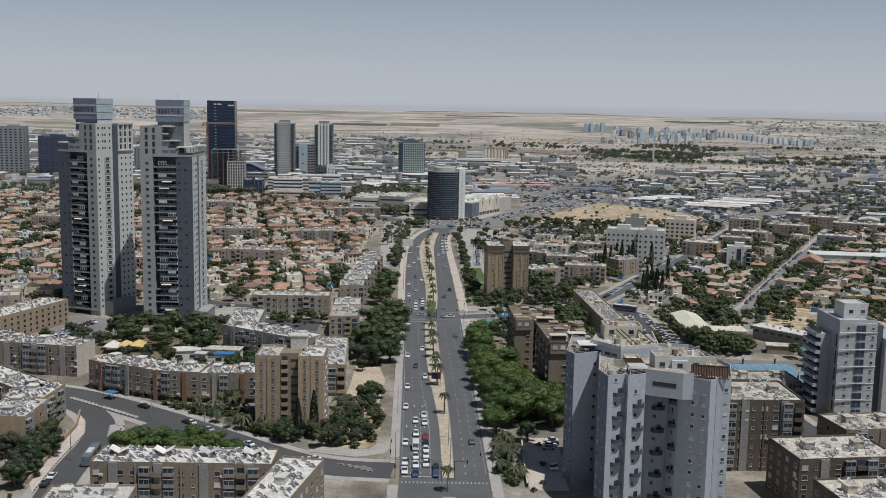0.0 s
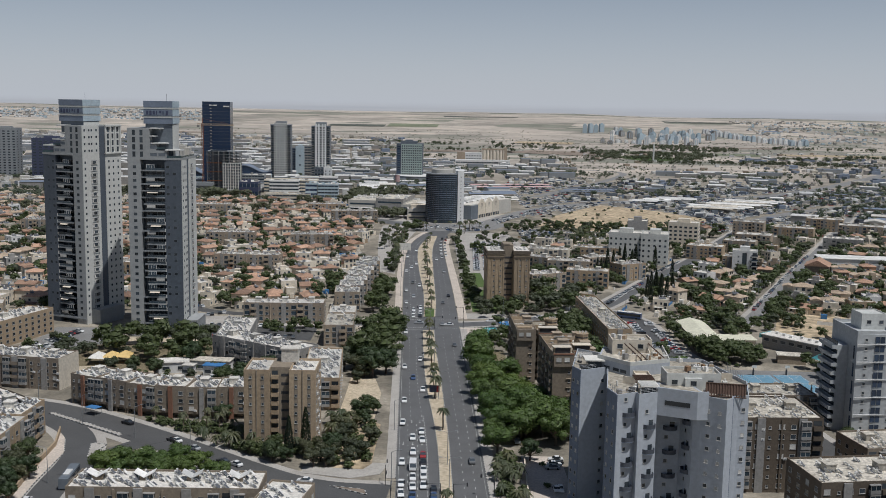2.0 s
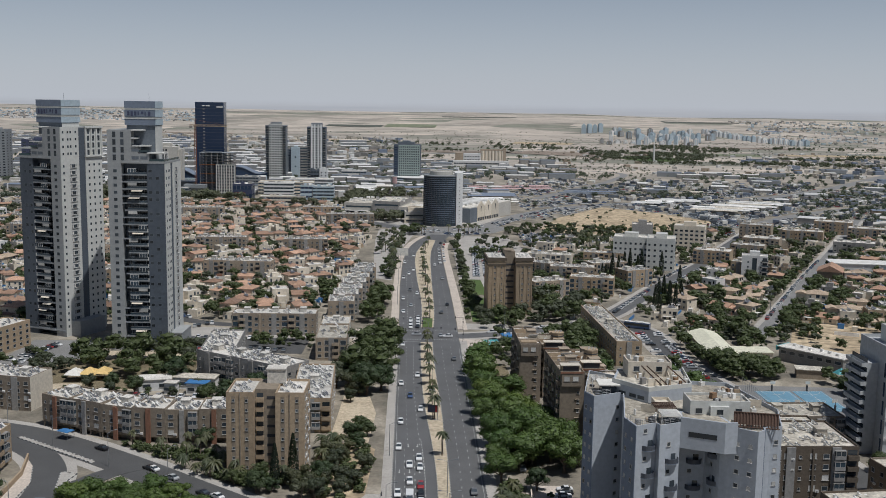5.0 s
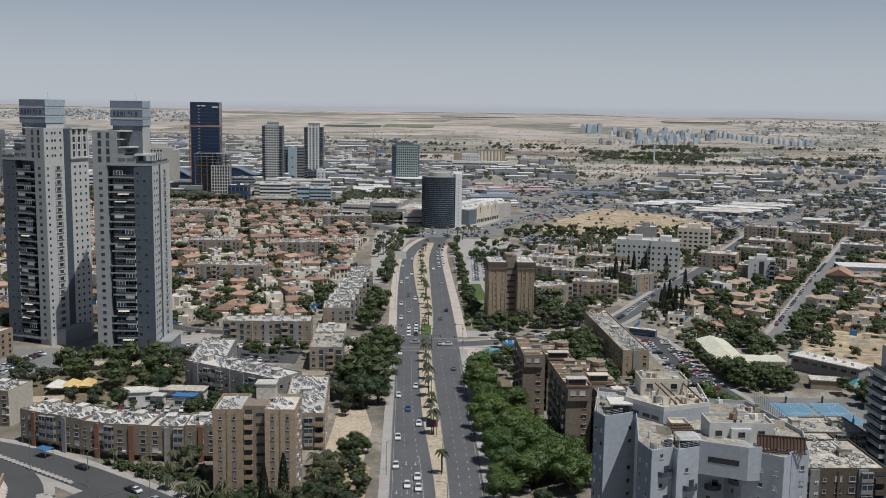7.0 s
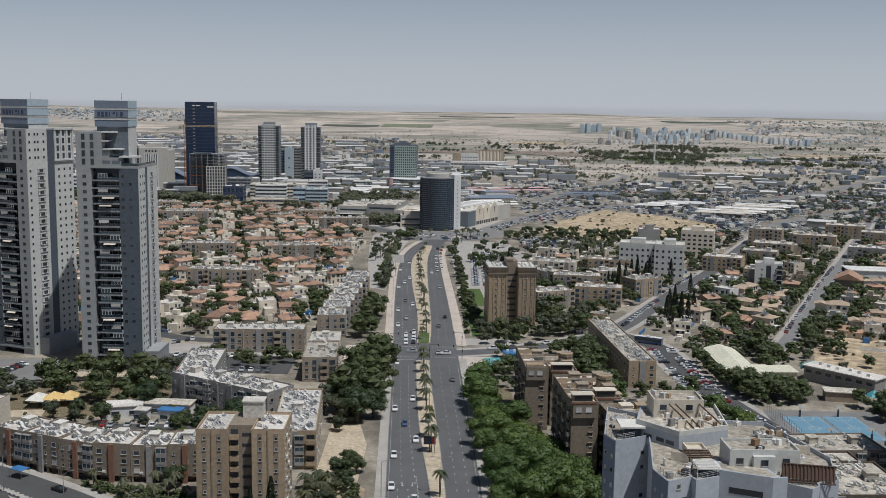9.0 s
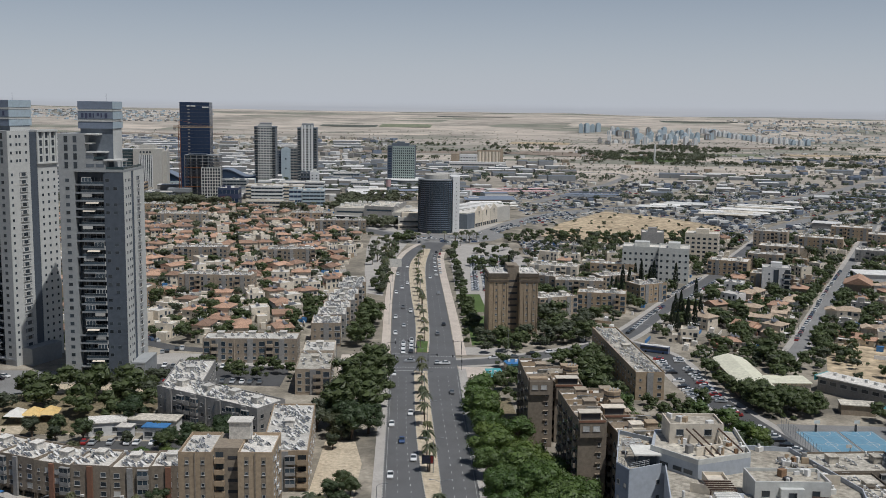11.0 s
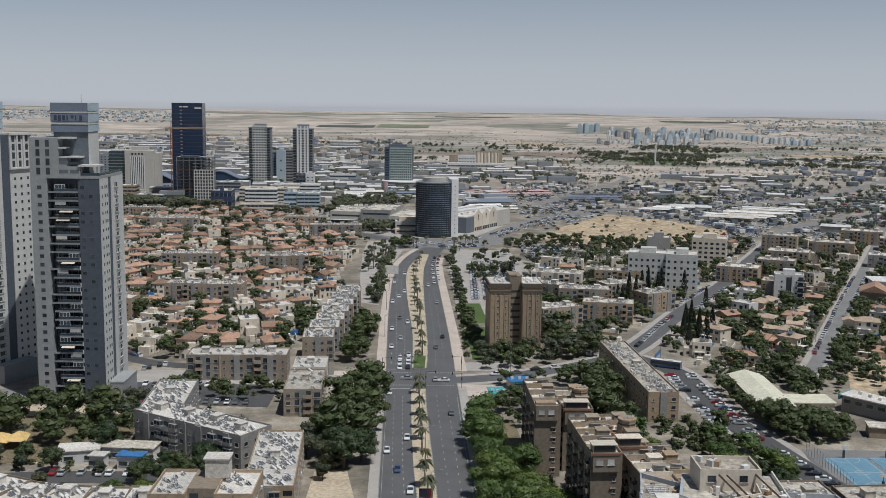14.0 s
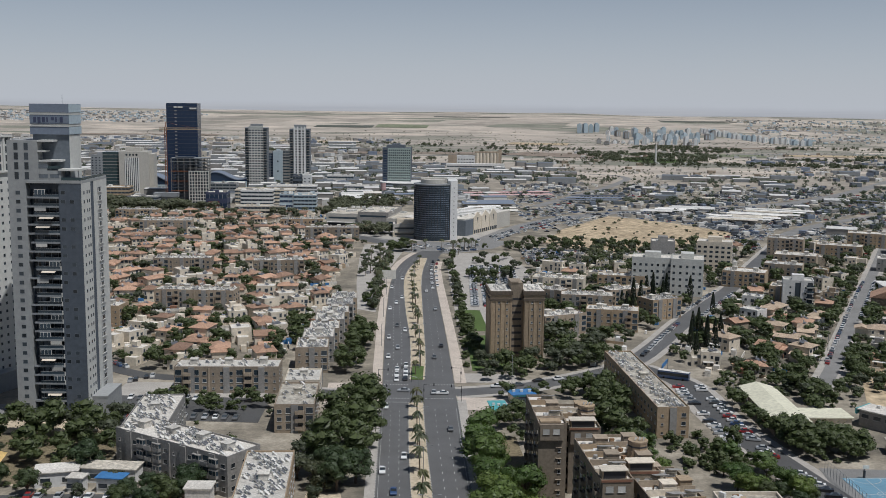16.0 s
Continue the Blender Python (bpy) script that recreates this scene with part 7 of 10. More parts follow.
def dark_tower():
    b = base("dark_glass_tower", -262, 1220, 0, 5, "dark blue glass office tower", "office tower")
    w, d, h = 31.5, 26, 99
    put("core", Shape().box(-w / 2, w / 2, -d / 2, d / 2, -1, h - 1).mesh("core", "navyglass"), b)
    put("crown", Shape().ring(-w / 2, w / 2, -d / 2, d / 2, h - 1, h + 1.6, 0.4).mesh("crown", "navyglass"), b)
    fin = Shape().box(-0.12, 0.12, -0.3, 0, 0, h).mesh("fin", "navyglass")
    for i in range(12):
        put("fin", fin, b, -w / 2 + 1.5 + i * (w - 3) / 11, -d / 2)
    band = Shape().box(-w / 2 - 0.05, w / 2 + 0.05, -d / 2 - 0.08, -d / 2, 0, 0.25).mesh("floor_band", "darkrail")
    for i in range(26):
        put("floor_band", band, b, 0, 0, 2 + i * 3.8)
    notch = Shape().box(-1.1, 1.1, -d / 2 - 0.5, -d / 2, 0, 1.0).mesh("balcony_slot", "grey")
    for i in range(20):
        put("balcony_slot", notch, b, -w / 2 + 9.5, 0, 24 + i * 3.6)
    put("sign_bar", Shape().box(-8, -5, -d / 2 - 0.6, -d / 2 - 0.4, h - 3.0, h - 1.8).mesh("sign_bar", "tank"), b)
    put("sign_bar", Shape().box(-4, 1, -d / 2 - 0.6, -d / 2 - 0.4, h - 3.0, h - 1.8).mesh("sign_bar", "tank"), b)
    put("sign_bar", Shape().box(8, 15, -d / 2 - 0.6, -d / 2 - 0.4, h - 4.4, h - 2.9).mesh("sign_bar", "tank"), b)
    take(-262, 1220, 40, 32)
    # the open concrete frame in front, half of it clad in a white grid
    c = base("unfinished_office_tower", -246, 1176, 0, 5, "unfinished concrete office frame, half clad in a white grid", "office building")
    for i in range(15):
        put("floor_slab", Shape().box(-18, 19, -9, 12, i * 3.3 - 0.35, i * 3.3).mesh("floor_slab", "grey" if i < 12 else "stone"), c)
    for xx in (-17.5, -11, -5, 1, 7, 13, 18.4):
        for yy in (-8.4, 4, 11):
            put("column", Shape().box(xx - 0.35, xx + 0.35, yy - 0.35, yy + 0.35, -1, 46).mesh("column", "grey"), c)
    put("core", Shape().box(-14, 4, -3, 9, -1, 47).mesh("core", "darkstone"), c)
    for i in range(8):
        put("grid_pier", Shape().box(-0.4 + i * 2.75, 0.4 + i * 2.75, -10.2, -9.05, -1, 33).mesh("grid_pier", "sidestone"), c)
    for j in range(11):
        put("grid_beam", Shape().box(-0.4, 19.7, -10.1, -9.05, j * 3.3 - 0.45, j * 3.3 + 0.4).mesh("grid_beam", "sidestone"), c)
    glass = Shape().box(0, 19, -9.02, -8.95, 0, 33).mesh("glazing", "greyglass")
    put("glazing", glass, c)
    for i in range(12):
        put("safety_board", Shape().box(-18.1, -1, -9.15, -9.05, i * 3.3 + 3.0, i * 3.3 + 3.9).mesh("safety_board", "rust" if i % 3 == 0 else "darkrail"), c)
    put("podium", Shape().box(-40, -12, -16, 4, -1, 8).box(-34, -10, -18, -6, 8, 12).mesh("podium", "stone"), c)
    take(-246, 1176, 44, 30)
    k = base("tower_crane", -266, 1160, 0, 8, "orange lattice tower crane beside the dark tower", "crane")
    s = Shape()
    for a in (-0.9, 0.9):
        for bb in (-0.9, 0.9):
            s.box(a - 0.2, a + 0.2, bb - 0.2, bb + 0.2, 0, 77)
    for i in range(25):
        s.tube((-0.9, -0.9, i * 3), (0.9, -0.9, i * 3 + 3), 0.1, 4)
        s.tube((0.9, 0.9, i * 3), (-0.9, 0.9, i * 3 + 3), 0.1, 4)
    put("mast", s.mesh("mast", "rust"), k)
    j = Shape().box(-6, 34, -0.6, 0.6, 74.6, 75.1).box(-6, 34, -0.3, 0.3, 76.1, 76.6)
    for i in range(20):
        j.tube((-6 + i * 2, 0, 74.8), (-5 + i * 2, 0, 76.4), 0.12, 4)
        j.tube((-5 + i * 2, 0, 76.4), (-4 + i * 2, 0, 74.8), 0.12, 4)
    put("jib", j.mesh("jib", "tan"), k)
    put("apex", Shape().tube((0, 0, 77), (0, 0, 82), 0.4, 4).tube((0, 0, 82), (28, 0, 76.6), 0.08, 4).mesh("apex", "rust"), k)
    put("counterweight", Shape().box(-6, -3, -0.9, 0.9, 72.5, 74.6).mesh("counterweight", "grey"), k)


dark_tower()


def arch_tower():
    """Pale stone tower with a ribbed middle and a teal glass wing."""
    b = base("stone_office_tower", -333, 1288, 0, 5, "beige stone office tower with ribbed middle and teal glass wing", "office tower")
    put("wall", Shape().box(-16, 16, -12, 12, -1, 47).mesh("wall", "palestone"), b)
    put("glass_wing", Shape().box(-34, -16, -9, 12, -1, 46).mesh("glass_wing", "tealglass"), b)
    put("edge_wing", Shape().box(16, 21, -6, 12, -1, 44).mesh("edge_wing", "palestone"), b)
    put("recess", Shape().box(-9.5, 5, -12.1, -12, 2, 40).mesh("recess", "glass"), b)
    for i in range(8):
        put("rib", Shape().box(-9.6 + i * 2.05, -8.5 + i * 2.05, -12.9, -12.1, 0, 40).mesh("rib", "white"), b)
    for i in range(4):
        put("arch_window", Shape().tube((0, -0.2, 0), (0, 0.1, 0), 1.2, 12).mesh("arch_window", "glass"), b, -7.5 + i * 3.6, -12.0, 43.2)
    band = Shape().box(-34.1, -16, -9.1, -9.0, 0, 0.5).mesh("floor_band", "grey")
    for i in range(12):
        put("floor_band", band, b, 0, 0, 3 + i * 3.6)
    put("roof_house", Shape().box(-10, 8, -5, 8, 47, 51).mesh("roof_house", "palestone"), b)
    take(-338, 1288, 60, 30)


arch_tower()


def wave_mall(x, y, w, label):
    """A mall with a curved dark roof over a blue glass front."""
    b = base("wave_roof_mall", x, y, 0, 3, label, "shopping mall")
    n = 16
    top = [(-w / 2 + w * i / n, 13 + 4.5 * math.sin(i / n * 5.2 + 0.6)) for i in range(n + 1)]
    v = [(px, -14, -1) for px, _ in top] + [(px, -14, pz) for px, pz in top]
    put("glass_front", Shape().add(v, [(i, i + 1, n + 2 + i, n + 1 + i) for i in range(n)]).box(-w / 2, w / 2, -13.8, 14, -1, 8, 0).mesh("glass_front", "blueglass"), b)
    v = [(px, -15, pz) for px, pz in top] + [(px, 14, pz) for px, pz in top] + [(px, -15, pz + 1.0) for px, pz in top] + [(px, 14, pz + 1.0) for px, pz in top]
    m = n + 1
    f = []
    for i in range(n):
        f += [(2 * m + i, 2 * m + i + 1, 3 * m + i + 1, 3 * m + i), (i, i + 1, 2 * m + i + 1, 2 * m + i), (m + i + 1, m + i, 3 * m + i, 3 * m + i + 1), (i + 1, i, m + i, m + i + 1)]
    put("curved_roof", Shape().add(v, f).mesh("curved_roof", "bluegrey"), b)
    put("white_front", Shape().box(-w / 2, w / 2, -16, -14.2, -1, 7).mesh("white_front", "bluepale"), b)
    for i in range(int(w / 4)):
        put("window", WINDOW_WIDE, b, -w / 2 + 2 + i * 4, -16, 3.5)
    take(x, y, w + 4, 36)


wave_mall(-312, 1335, 44, "shopping mall with curved dark roof and blue glass")
wave_mall(-250, 1395, 46, "shopping mall with wavy blue-grey roof")
put("red_front", Shape().box(-8, 3, -11.4, -11.1, 1, 9).mesh("red_front", "darkred"), banded("office_block", -206, 1116, 20, 22, 17, 3, "low office block with navy front and dark red panel", "navy", "blueglass", 2))
banded("office_block", -176, 1164, 32, 20, 15, 3, "white office block with ribbon windows", "white", "greyglass", 4)
banded("office_block", -172, 1190, 60, 26, 14, 3, "low pale office block with ribbon windows", "cream", "greyglass", 4)
banded("office_block", -137, 1094, 12, 18, 18, 3, "pale blue office block", "bluepale", "blueglass", 4)
banded("office_block", -120, 1098, 21, 22, 17, 3, "white and pale blue office block", "bluepale", "greyglass", 5)
banded("office_block", -160, 1084, 46, 14, 7.5, 3, "low beige office podium", "cream", "glass", 2)
banded("office_block", -150, 1240, 50, 22, 14, 3, "white parking house with open decks", "white", "glass", 4)
banded("office_block", -230, 1262, 30, 18, 14, 3, "pale office block behind the frame", "stone", "greyglass", 4)
banded("office_block", -323, 1188, 26, 20, 15, 3, "low block with brown and beige bands", "tan", "glass", 4)
banded("office_block", -286, 1150, 30, 16, 9, 3, "low pale annex with terraces", "stone", "greyglass", 3)
grid_office("office_block", -560, 1345, 30, 26, 62, 6, "grey residential tower with balconies", "stone", "glass", 5, 18, 3.0, 1.6, 2, category="tower")
grid_office("office_block", -505, 1352, 44, 26, 50, 4, "dark blue office tower", "navy", "glass", 6, 13, 4.4, 1.8, 2)
grid_office("office_block", -292, 1420, 16, 16, 40, 4, "slim cream apartment tower with dark windows", "cream", "glass", 4, 11, 1.6, 1.4, 2, category="tower")
grid_office("office_block", -420, 1440, 22, 18, 34, 4, "grey apartment tower with dark windows", "stone", "glass", 5, 10, 1.8, 1.4, 2, category="tower")
banded("office_block", -445, 1270, 40, 24, 26, 4, "pale office block with ribbon windows", "stone", "greyglass", 7)
banded("office_block", -400, 1200, 38, 24, 20, 4, "white office block with ribbon windows", "white", "greyglass", 5)
banded("office_block", -620, 1200, 50, 26, 22, 4, "beige low office block", "beige", "glass", 5)
banded("office_block", -120, 1465, 34, 20, 10, 3, "low white hall with pale roof", "white", "greyglass", 2, "hall")
banded("office_block", -84, 1340, 40, 16, 7, 2, "low white hall with pale roof", "white", "greyglass", 2, "hall")


def silos():
    b = base("grain_silos", 86, 1812, 0, 0, "row of tall beige concrete grain silos", "silo")
    for i in range(7):
        put("silo_cylinder", Shape().cyl(-15 + i * 5.7, 0, -1, 25, 2.95, 14).mesh("silo_cylinder", "cream"), b)
    put("head_house", Shape().box(-19, 22, -2.5, 2.5, 25, 27.5).box(19.5, 24.5, -3, 3, -1, 30).mesh("head_house", "beige"), b)
    put("mill_block", Shape().box(-48, -19, -4, 8, -1, 20).mesh("mill_block", "white"), b)
    put("mill_wing", Shape().box(-62, -48.2, -4, 8, -1, 21).mesh("mill_wing", "beige"), b)
    for i in range(6):
        for j in range(3):
            put("window", WINDOW_WIDE, b, -45 + i * 4.6, -4, 4 + j * 5)
    put("long_shed", Shape().box(-66, 26, -58, -44, -1, 10.5).mesh("long_shed", "white"), b)
    for i in range(22):
        put("window", WINDOW_WIDE, b, -63 + i * 4, -58, 5, 0, (1.4, 1, 1.6))
    take(80, 1790, 120, 90)
    p = base("white_mast", 408, 2024, 0, 0, "tall slender white water tower mast", "tower")
    put("shaft", Shape().cyl(0, 0, -1, 33, 1.9, 10, 1.4).mesh("shaft", "tank"), p)
    put("head", Shape().cyl(0, 0, 24, 27, 1.5, 12, 2.4).cyl(0, 0, 33, 44, 0.25, 6).mesh("head", "tank"), p)


silos()


def hall():
    b = base("pitched_hall", 114.5, 464, 0, -1.5, "low hall with pale sheet metal gable roof", "hall")
    put("wall", Shape().box(-5.2, 6.2, -20, 20.5, -0.5, 4.6).mesh("wall", "brown"), b)
    r = Shape().add([(-5.8, -20.6, 4.5), (0.5, -20.6, 6.2), (6.8, -20.6, 4.5), (-5.8, 21, 4.5), (0.5, 21, 6.2), (6.8, 21, 4.5), (-5.8, -20.6, 4.7), (0.5, -20.6, 6.4), (6.8, -20.6, 4.7), (-5.8, 21, 4.7), (0.5, 21, 6.4), (6.8, 21, 4.7)],
                    [(6, 7, 10, 9), (7, 8, 11, 10), (0, 3, 4, 1), (1, 4, 5, 2), (0, 1, 7, 6), (1, 2, 8, 7), (3, 9, 10, 4), (4, 10, 11, 5), (0, 6, 9, 3), (2, 5, 11, 8)])
    put("roof", r.mesh("roof", "hallroof"), b)
    for i in range(7):
        put("window", WINDOW_WIDE, b, -5.2, -17 + i * 5.6, 2.2, -90)
    take(114.5, 464, 14, 44)
    b = base("flat_annex", 128.4, 456, 0, 0, "low annex with cream flat roof", "hall")
    put("wall", Shape().box(-7.4, 8, -5, 5, -0.5, 3.6).mesh("wall", "cream"), b)
    put("roof", Shape().box(-7.4, 8.5, -5.5, 5.5, 3.6, 3.9).mesh("roof", "hallroof"), b)
    take(128.4, 456, 19, 13)
    b = base("school_wing", 152, 446, 0, -50, "school building with white flat roof and teal edge", "school")
    put("wall", Shape().box(-14, 14, -4, 4, -0.5, 5.6).mesh("wall", "grey"), b)
    put("roof", Shape().box(-14.6, 14.6, -4.6, 4.6, 5.6, 6.0).mesh("roof", "roofing"), b)
    put("fascia", Shape().box(-15.2, -14.6, -4.6, 4.6, 4.2, 6.0).mesh("fascia", "tealtin"), b)
    for i in range(7):
        put("window", WINDOW_WIDE, b, -12.0 + i * 4.0, -4, 3.2)
    for i in range(6):
        put("roof_unit", Shape().box(-0.6, 0.6, -0.5, 0.5, 6.0, 7.0).mesh("roof_unit", "metalroof"), b, -10 + i * 4, 1 - (i % 3))
    take(150, 440, 34, 14, -50)
    b = base("school_wing", 144, 427, 0, -12, "low school wing with grey roof", "school")
    put("wall", Shape().box(-6, 5, -3, 3, -0.5, 3.4).mesh("wall", "beige"), b)
    put("roof", Shape().box(-6.4, 5.4, -3.4, 3.4, 3.4, 3.7).mesh("roof", "roofing_dirty"), b)
    take(142, 424, 20, 11)
    b = base("red_roof_hall", 236, 655, 0, -24, "hall with orange clay gable roof", "hall")
    put("wall", Shape().box(-7, 7, -9, 9, -0.5, 7).mesh("wall", "brown"), b)
    put("roof", Shape().add([(-7.6, -9.6, 6.8), (0, -9.6, 10.5), (7.6, -9.6, 6.8), (-7.6, 9.6, 6.8), (0, 9.6, 10.5), (7.6, 9.6, 6.8)], [(0, 1, 4, 3), (1, 2, 5, 4), (0, 2, 1), (3, 4, 5), (0, 3, 5, 2)]).mesh("roof", "tiles"), b)
    take(236, 655, 20, 24)
    b = base("long_shed", 290, 690, 0, -8, "long white shed with sheet metal roof", "shed")
    put("wall", Shape().box(-40, 40, -9, 9, -0.5, 6).mesh("wall", "white"), b)
    put("roof", Shape().box(-40.6, 40.6, -9.6, 9.6, 6, 6.4).mesh("roof", "metalroof"), b)
    take(290, 690, 84, 22)


hall()


# ---- plants ----
def leaf_cloud(rs, blobs, count, size, flat=0.75, tri=False):
    """Small leaf clumps over a set of overlapping lobes, mostly facing outwards, with a ragged rim."""
    verts, faces = [], []
    for _ in range(count):
        cx, cy, cz, r = blobs[rs.randrange(len(blobs))]
        u = Vector((rs.gauss(0, 1), rs.gauss(0, 1), rs.gauss(0, 1) + 0.25)).normalized()
        k = r * (rs.uniform(0.8, 1.0) if rs.random() < 0.62 else rs.uniform(1.0, 1.3))
        p = Vector((cx + u.x * k, cy + u.y * k, cz + u.z * k * flat))
        n = (u + Vector((rs.uniform(-1, 1), rs.uniform(-1, 1), rs.uniform(-0.6, 0.6))) * 0.30).normalized()
        a = n.orthogonal().normalized()
        a.rotate(Matrix.Rotation(rs.uniform(0, 6.28), 3, n))
        c = n.cross(a)
        s = size * rs.uniform(0.55, 1.25)
        i = len(verts)
        if tri:
            verts += [p - a * s * 0.8 - c * s * 0.5, p + a * s * 0.8 - c * s * 0.5, p + c * s * 0.9]
            faces.append((i, i + 1, i + 2))
            continue
        verts += [p - a * s, p - c * s * 0.6 + n * s * 0.15, p + a * s, p + c * s * 0.6 + n * s * 0.15]
        faces.append((i, i + 1, i + 2, i + 3))
    return verts, faces


def lobe_core(s, cx, cy, cz, r, flat, rings=((-0.8, 0.55), (-0.1, 0.98), (0.6, 0.78)), n=6):
    """The dense twiggy inside of a lobe, which lets no light through."""
    v = [(cx, cy, cz - r * flat)]
    for z, q in rings:
        v += [(cx + r * q * math.cos(i * 2 * math.pi / n + z + cx), cy + r * q * math.sin(i * 2 * math.pi / n + z + cx), cz + r * z * flat) for i in range(n)]
    v.append((cx, cy, cz + r * flat))
    last = 1 + n * (len(rings) - 1)
    f = [(0, 1 + (i + 1) % n, 1 + i) for i in range(n)] + [(last + i, last + (i + 1) % n, last + n) for i in range(n)]
    for k in range(1, last, n):
        f += [(k + i, k + (i + 1) % n, k + n + (i + 1) % n, k + n + i) for i in range(n)]
    s.add(v, f)


def tree_meshes(seed, h, r, trunk_h, leaf, count, size, lobes, flat=0.75):
    rs = random.Random(seed)
    t = Shape()
    t.cyl(0, 0, -0.3, trunk_h, 0.045 * h, 7, 0.03 * h)
    blobs = []
    top = h - trunk_h
    for i in range(lobes):
        a = 2 * math.pi * i / lobes * 1.6 + rs.uniform(-0.4, 0.4)
        d = r * rs.uniform(0.3, 0.78)
        z = trunk_h + top * rs.uniform(0.15, 0.75)
        q = (math.cos(a) * d, math.sin(a) * d, z)
        blobs.append((*q, r * rs.uniform(0.26, 0.46)))
        t.tube((0, 0, trunk_h * 0.85), q, 0.022 * h, 5, 0.008 * h)
    blobs.append((rs.uniform(-0.2, 0.2) * r, rs.uniform(-0.2, 0.2) * r, trunk_h + top * 0.6, r * 0.55))
    v, f = leaf_cloud(rs, blobs, count, size, flat, True)
    s = Shape().add(v, f)
    for cx, cy, cz, q in blobs:
        lobe_core(s, cx, cy, cz, q * 0.82, flat)
    return t.mesh("trunk", "bark"), s.mesh("crown", leaf)


KINDS = {
    "broad": [tree_meshes(i, 8.0, 4.2, 2.0, "leaf_bright", 3200, 0.27, 14) for i in range(4)],
    "dark": [tree_meshes(10 + i, 8.5, 3.8, 2.0, "leaf", 2900, 0.27, 13) for i in range(4)],
    "dusty": [tree_meshes(20 + i, 7.0, 3.4, 1.6, "leaf_dusty", 1600, 0.28, 10) for i in range(3)],
    "bush": [tree_meshes(30 + i, 2.4, 1.7, 0.3, "leaf", 260, 0.28, 5) for i in range(3)],
    "far": [tree_meshes(40 + i, 8.0, 4.4, 1.5, "leaf", 300, 0.85, 7) for i in range(3)],
    "far_dusty": [tree_meshes(50 + i, 6.0, 3.2, 1.2, "leaf_dusty", 200, 0.8, 6) for i in range(3)],
}


def cypress_meshes(seed):
    rs = random.Random(seed)
    t = Shape().cyl(0, 0, -0.3, 9, 0.22, 6, 0.05)
    v, f = [], []
    for _ in range(620):
        z = rs.uniform(0.8, 13.5)
        r = 1.45 * math.sin(min(1.0, z / 4.0) * math.pi / 2) * (1 - (z / 14) ** 2.2) + 0.1
        a = rs.uniform(0, 6.28)
        p = Vector((math.cos(a) * r, math.sin(a) * r, z))
        o = Vector((math.cos(a), math.sin(a), 0.6))
        s = rs.uniform(0.25, 0.5)
        side = Vector((-o.y, o.x, 0)) * s * 0.5
        i = len(v)
        v += [p - side, p + o * s * 0.2 + Vector((0, 0, -s * 0.6)), p + side, p + Vector((0, 0, s * 1.5)) + o * 0.12]
        f.append((i, i + 1, i + 2, i + 3))
    return t.mesh("trunk", "bark"), Shape().add(v, f).mesh("crown", "leaf_dark")


KINDS["cypress"] = [cypress_meshes(60), cypress_meshes(61)]


def palm_meshes(seed, h, spread):
    rs = random.Random(seed)
    t = Shape()
    for i in range(6):
        t.cyl(0.06 * math.sin(i), 0.05 * math.cos(i), h * i / 6 - 0.2, h * (i + 1) / 6, 0.26 - 0.012 * i, 7, 0.22 - 0.012 * i)
    v, f = [], []
    for k in range(34):
        a = rs.uniform(0, 6.28)
        up = rs.uniform(-0.35, 1.0)
        L = spread * rs.uniform(0.8, 1.1)
        d = Vector((math.cos(a), math.sin(a), 0))
        sd = Vector((-d.y, d.x, 0))
        pts = []
        for j in range(6):
            u = j / 5
            pts.append(Vector((0, 0, h)) + d * L * u * (0.75 + 0.25 * (1 - up)) + Vector((0, 0, up * L * 0.75 * u - L * 0.8 * u * u)))
        for j in range(5):
            w0, w1 = 0.38 * math.sin(math.pi * (0.12 + 0.8 * j / 5)), 0.38 * math.sin(math.pi * (0.12 + 0.8 * (j + 1) / 5))
            for sg in (-1, 1):
                i = len(v)
                v += [pts[j], pts[j + 1], pts[j + 1] + sd * sg * w1 - Vector((0, 0, w1 * 0.5)), pts[j] + sd * sg * w0 - Vector((0, 0, w0 * 0.5))]
                f.append((i, i + 1, i + 2, i + 3))
    return t.mesh("trunk", "palmbark"), Shape().add(v, f).mesh("crown", "frond")


KINDS["palm"] = [palm_meshes(70 + i, 8.0, 2.9) for i in range(3)]
KINDS["palm_low"] = [palm_meshes(80 + i, 4.2, 3.3) for i in range(2)]
TREE_LABEL = {
    "broad": ("broad green street tree with dense rounded crown", "tree"), "dark": ("dark green leafy tree with uneven crown", "tree"),
    "dusty": ("dusty grey-green olive-like tree", "tree"), "bush": ("low green garden shrub", "bush"), "far": ("dark green leafy tree", "tree"),
    "far_dusty": ("dusty grey-green tree", "tree"), "cypress": ("tall narrow dark cypress", "tree"), "palm": ("tall date palm on bare trunk", "palm tree"), "palm_low": ("short palm with wide drooping fronds", "palm tree")}
WANTED = []


def tree(kind, x, y, rng, s=1.0, z=0.0):
    """Notes a tree; plant() sets them all."""
    WANTED.append((kind, x, y, z, rng.randrange(3), rng.uniform(0, 360), s * rng.uniform(0.82, 1.18), rng.uniform(0.9, 1.12)))


def set_tree(kind, x, y, z, pick, turn, k, tall):
    trunk, crown = KINDS[kind][pick % len(KINDS[kind])]
    lab_, cat = TREE_LABEL[kind]
    ob = put("palm" if cat == "palm tree" else cat if cat == "bush" else "cypress" if kind == "cypress" else "tree", trunk, None, x, y, z, turn, (k, k, k * tall))
    put("crown", crown, ob)
    return tagged(ob, lab_, cat, "")


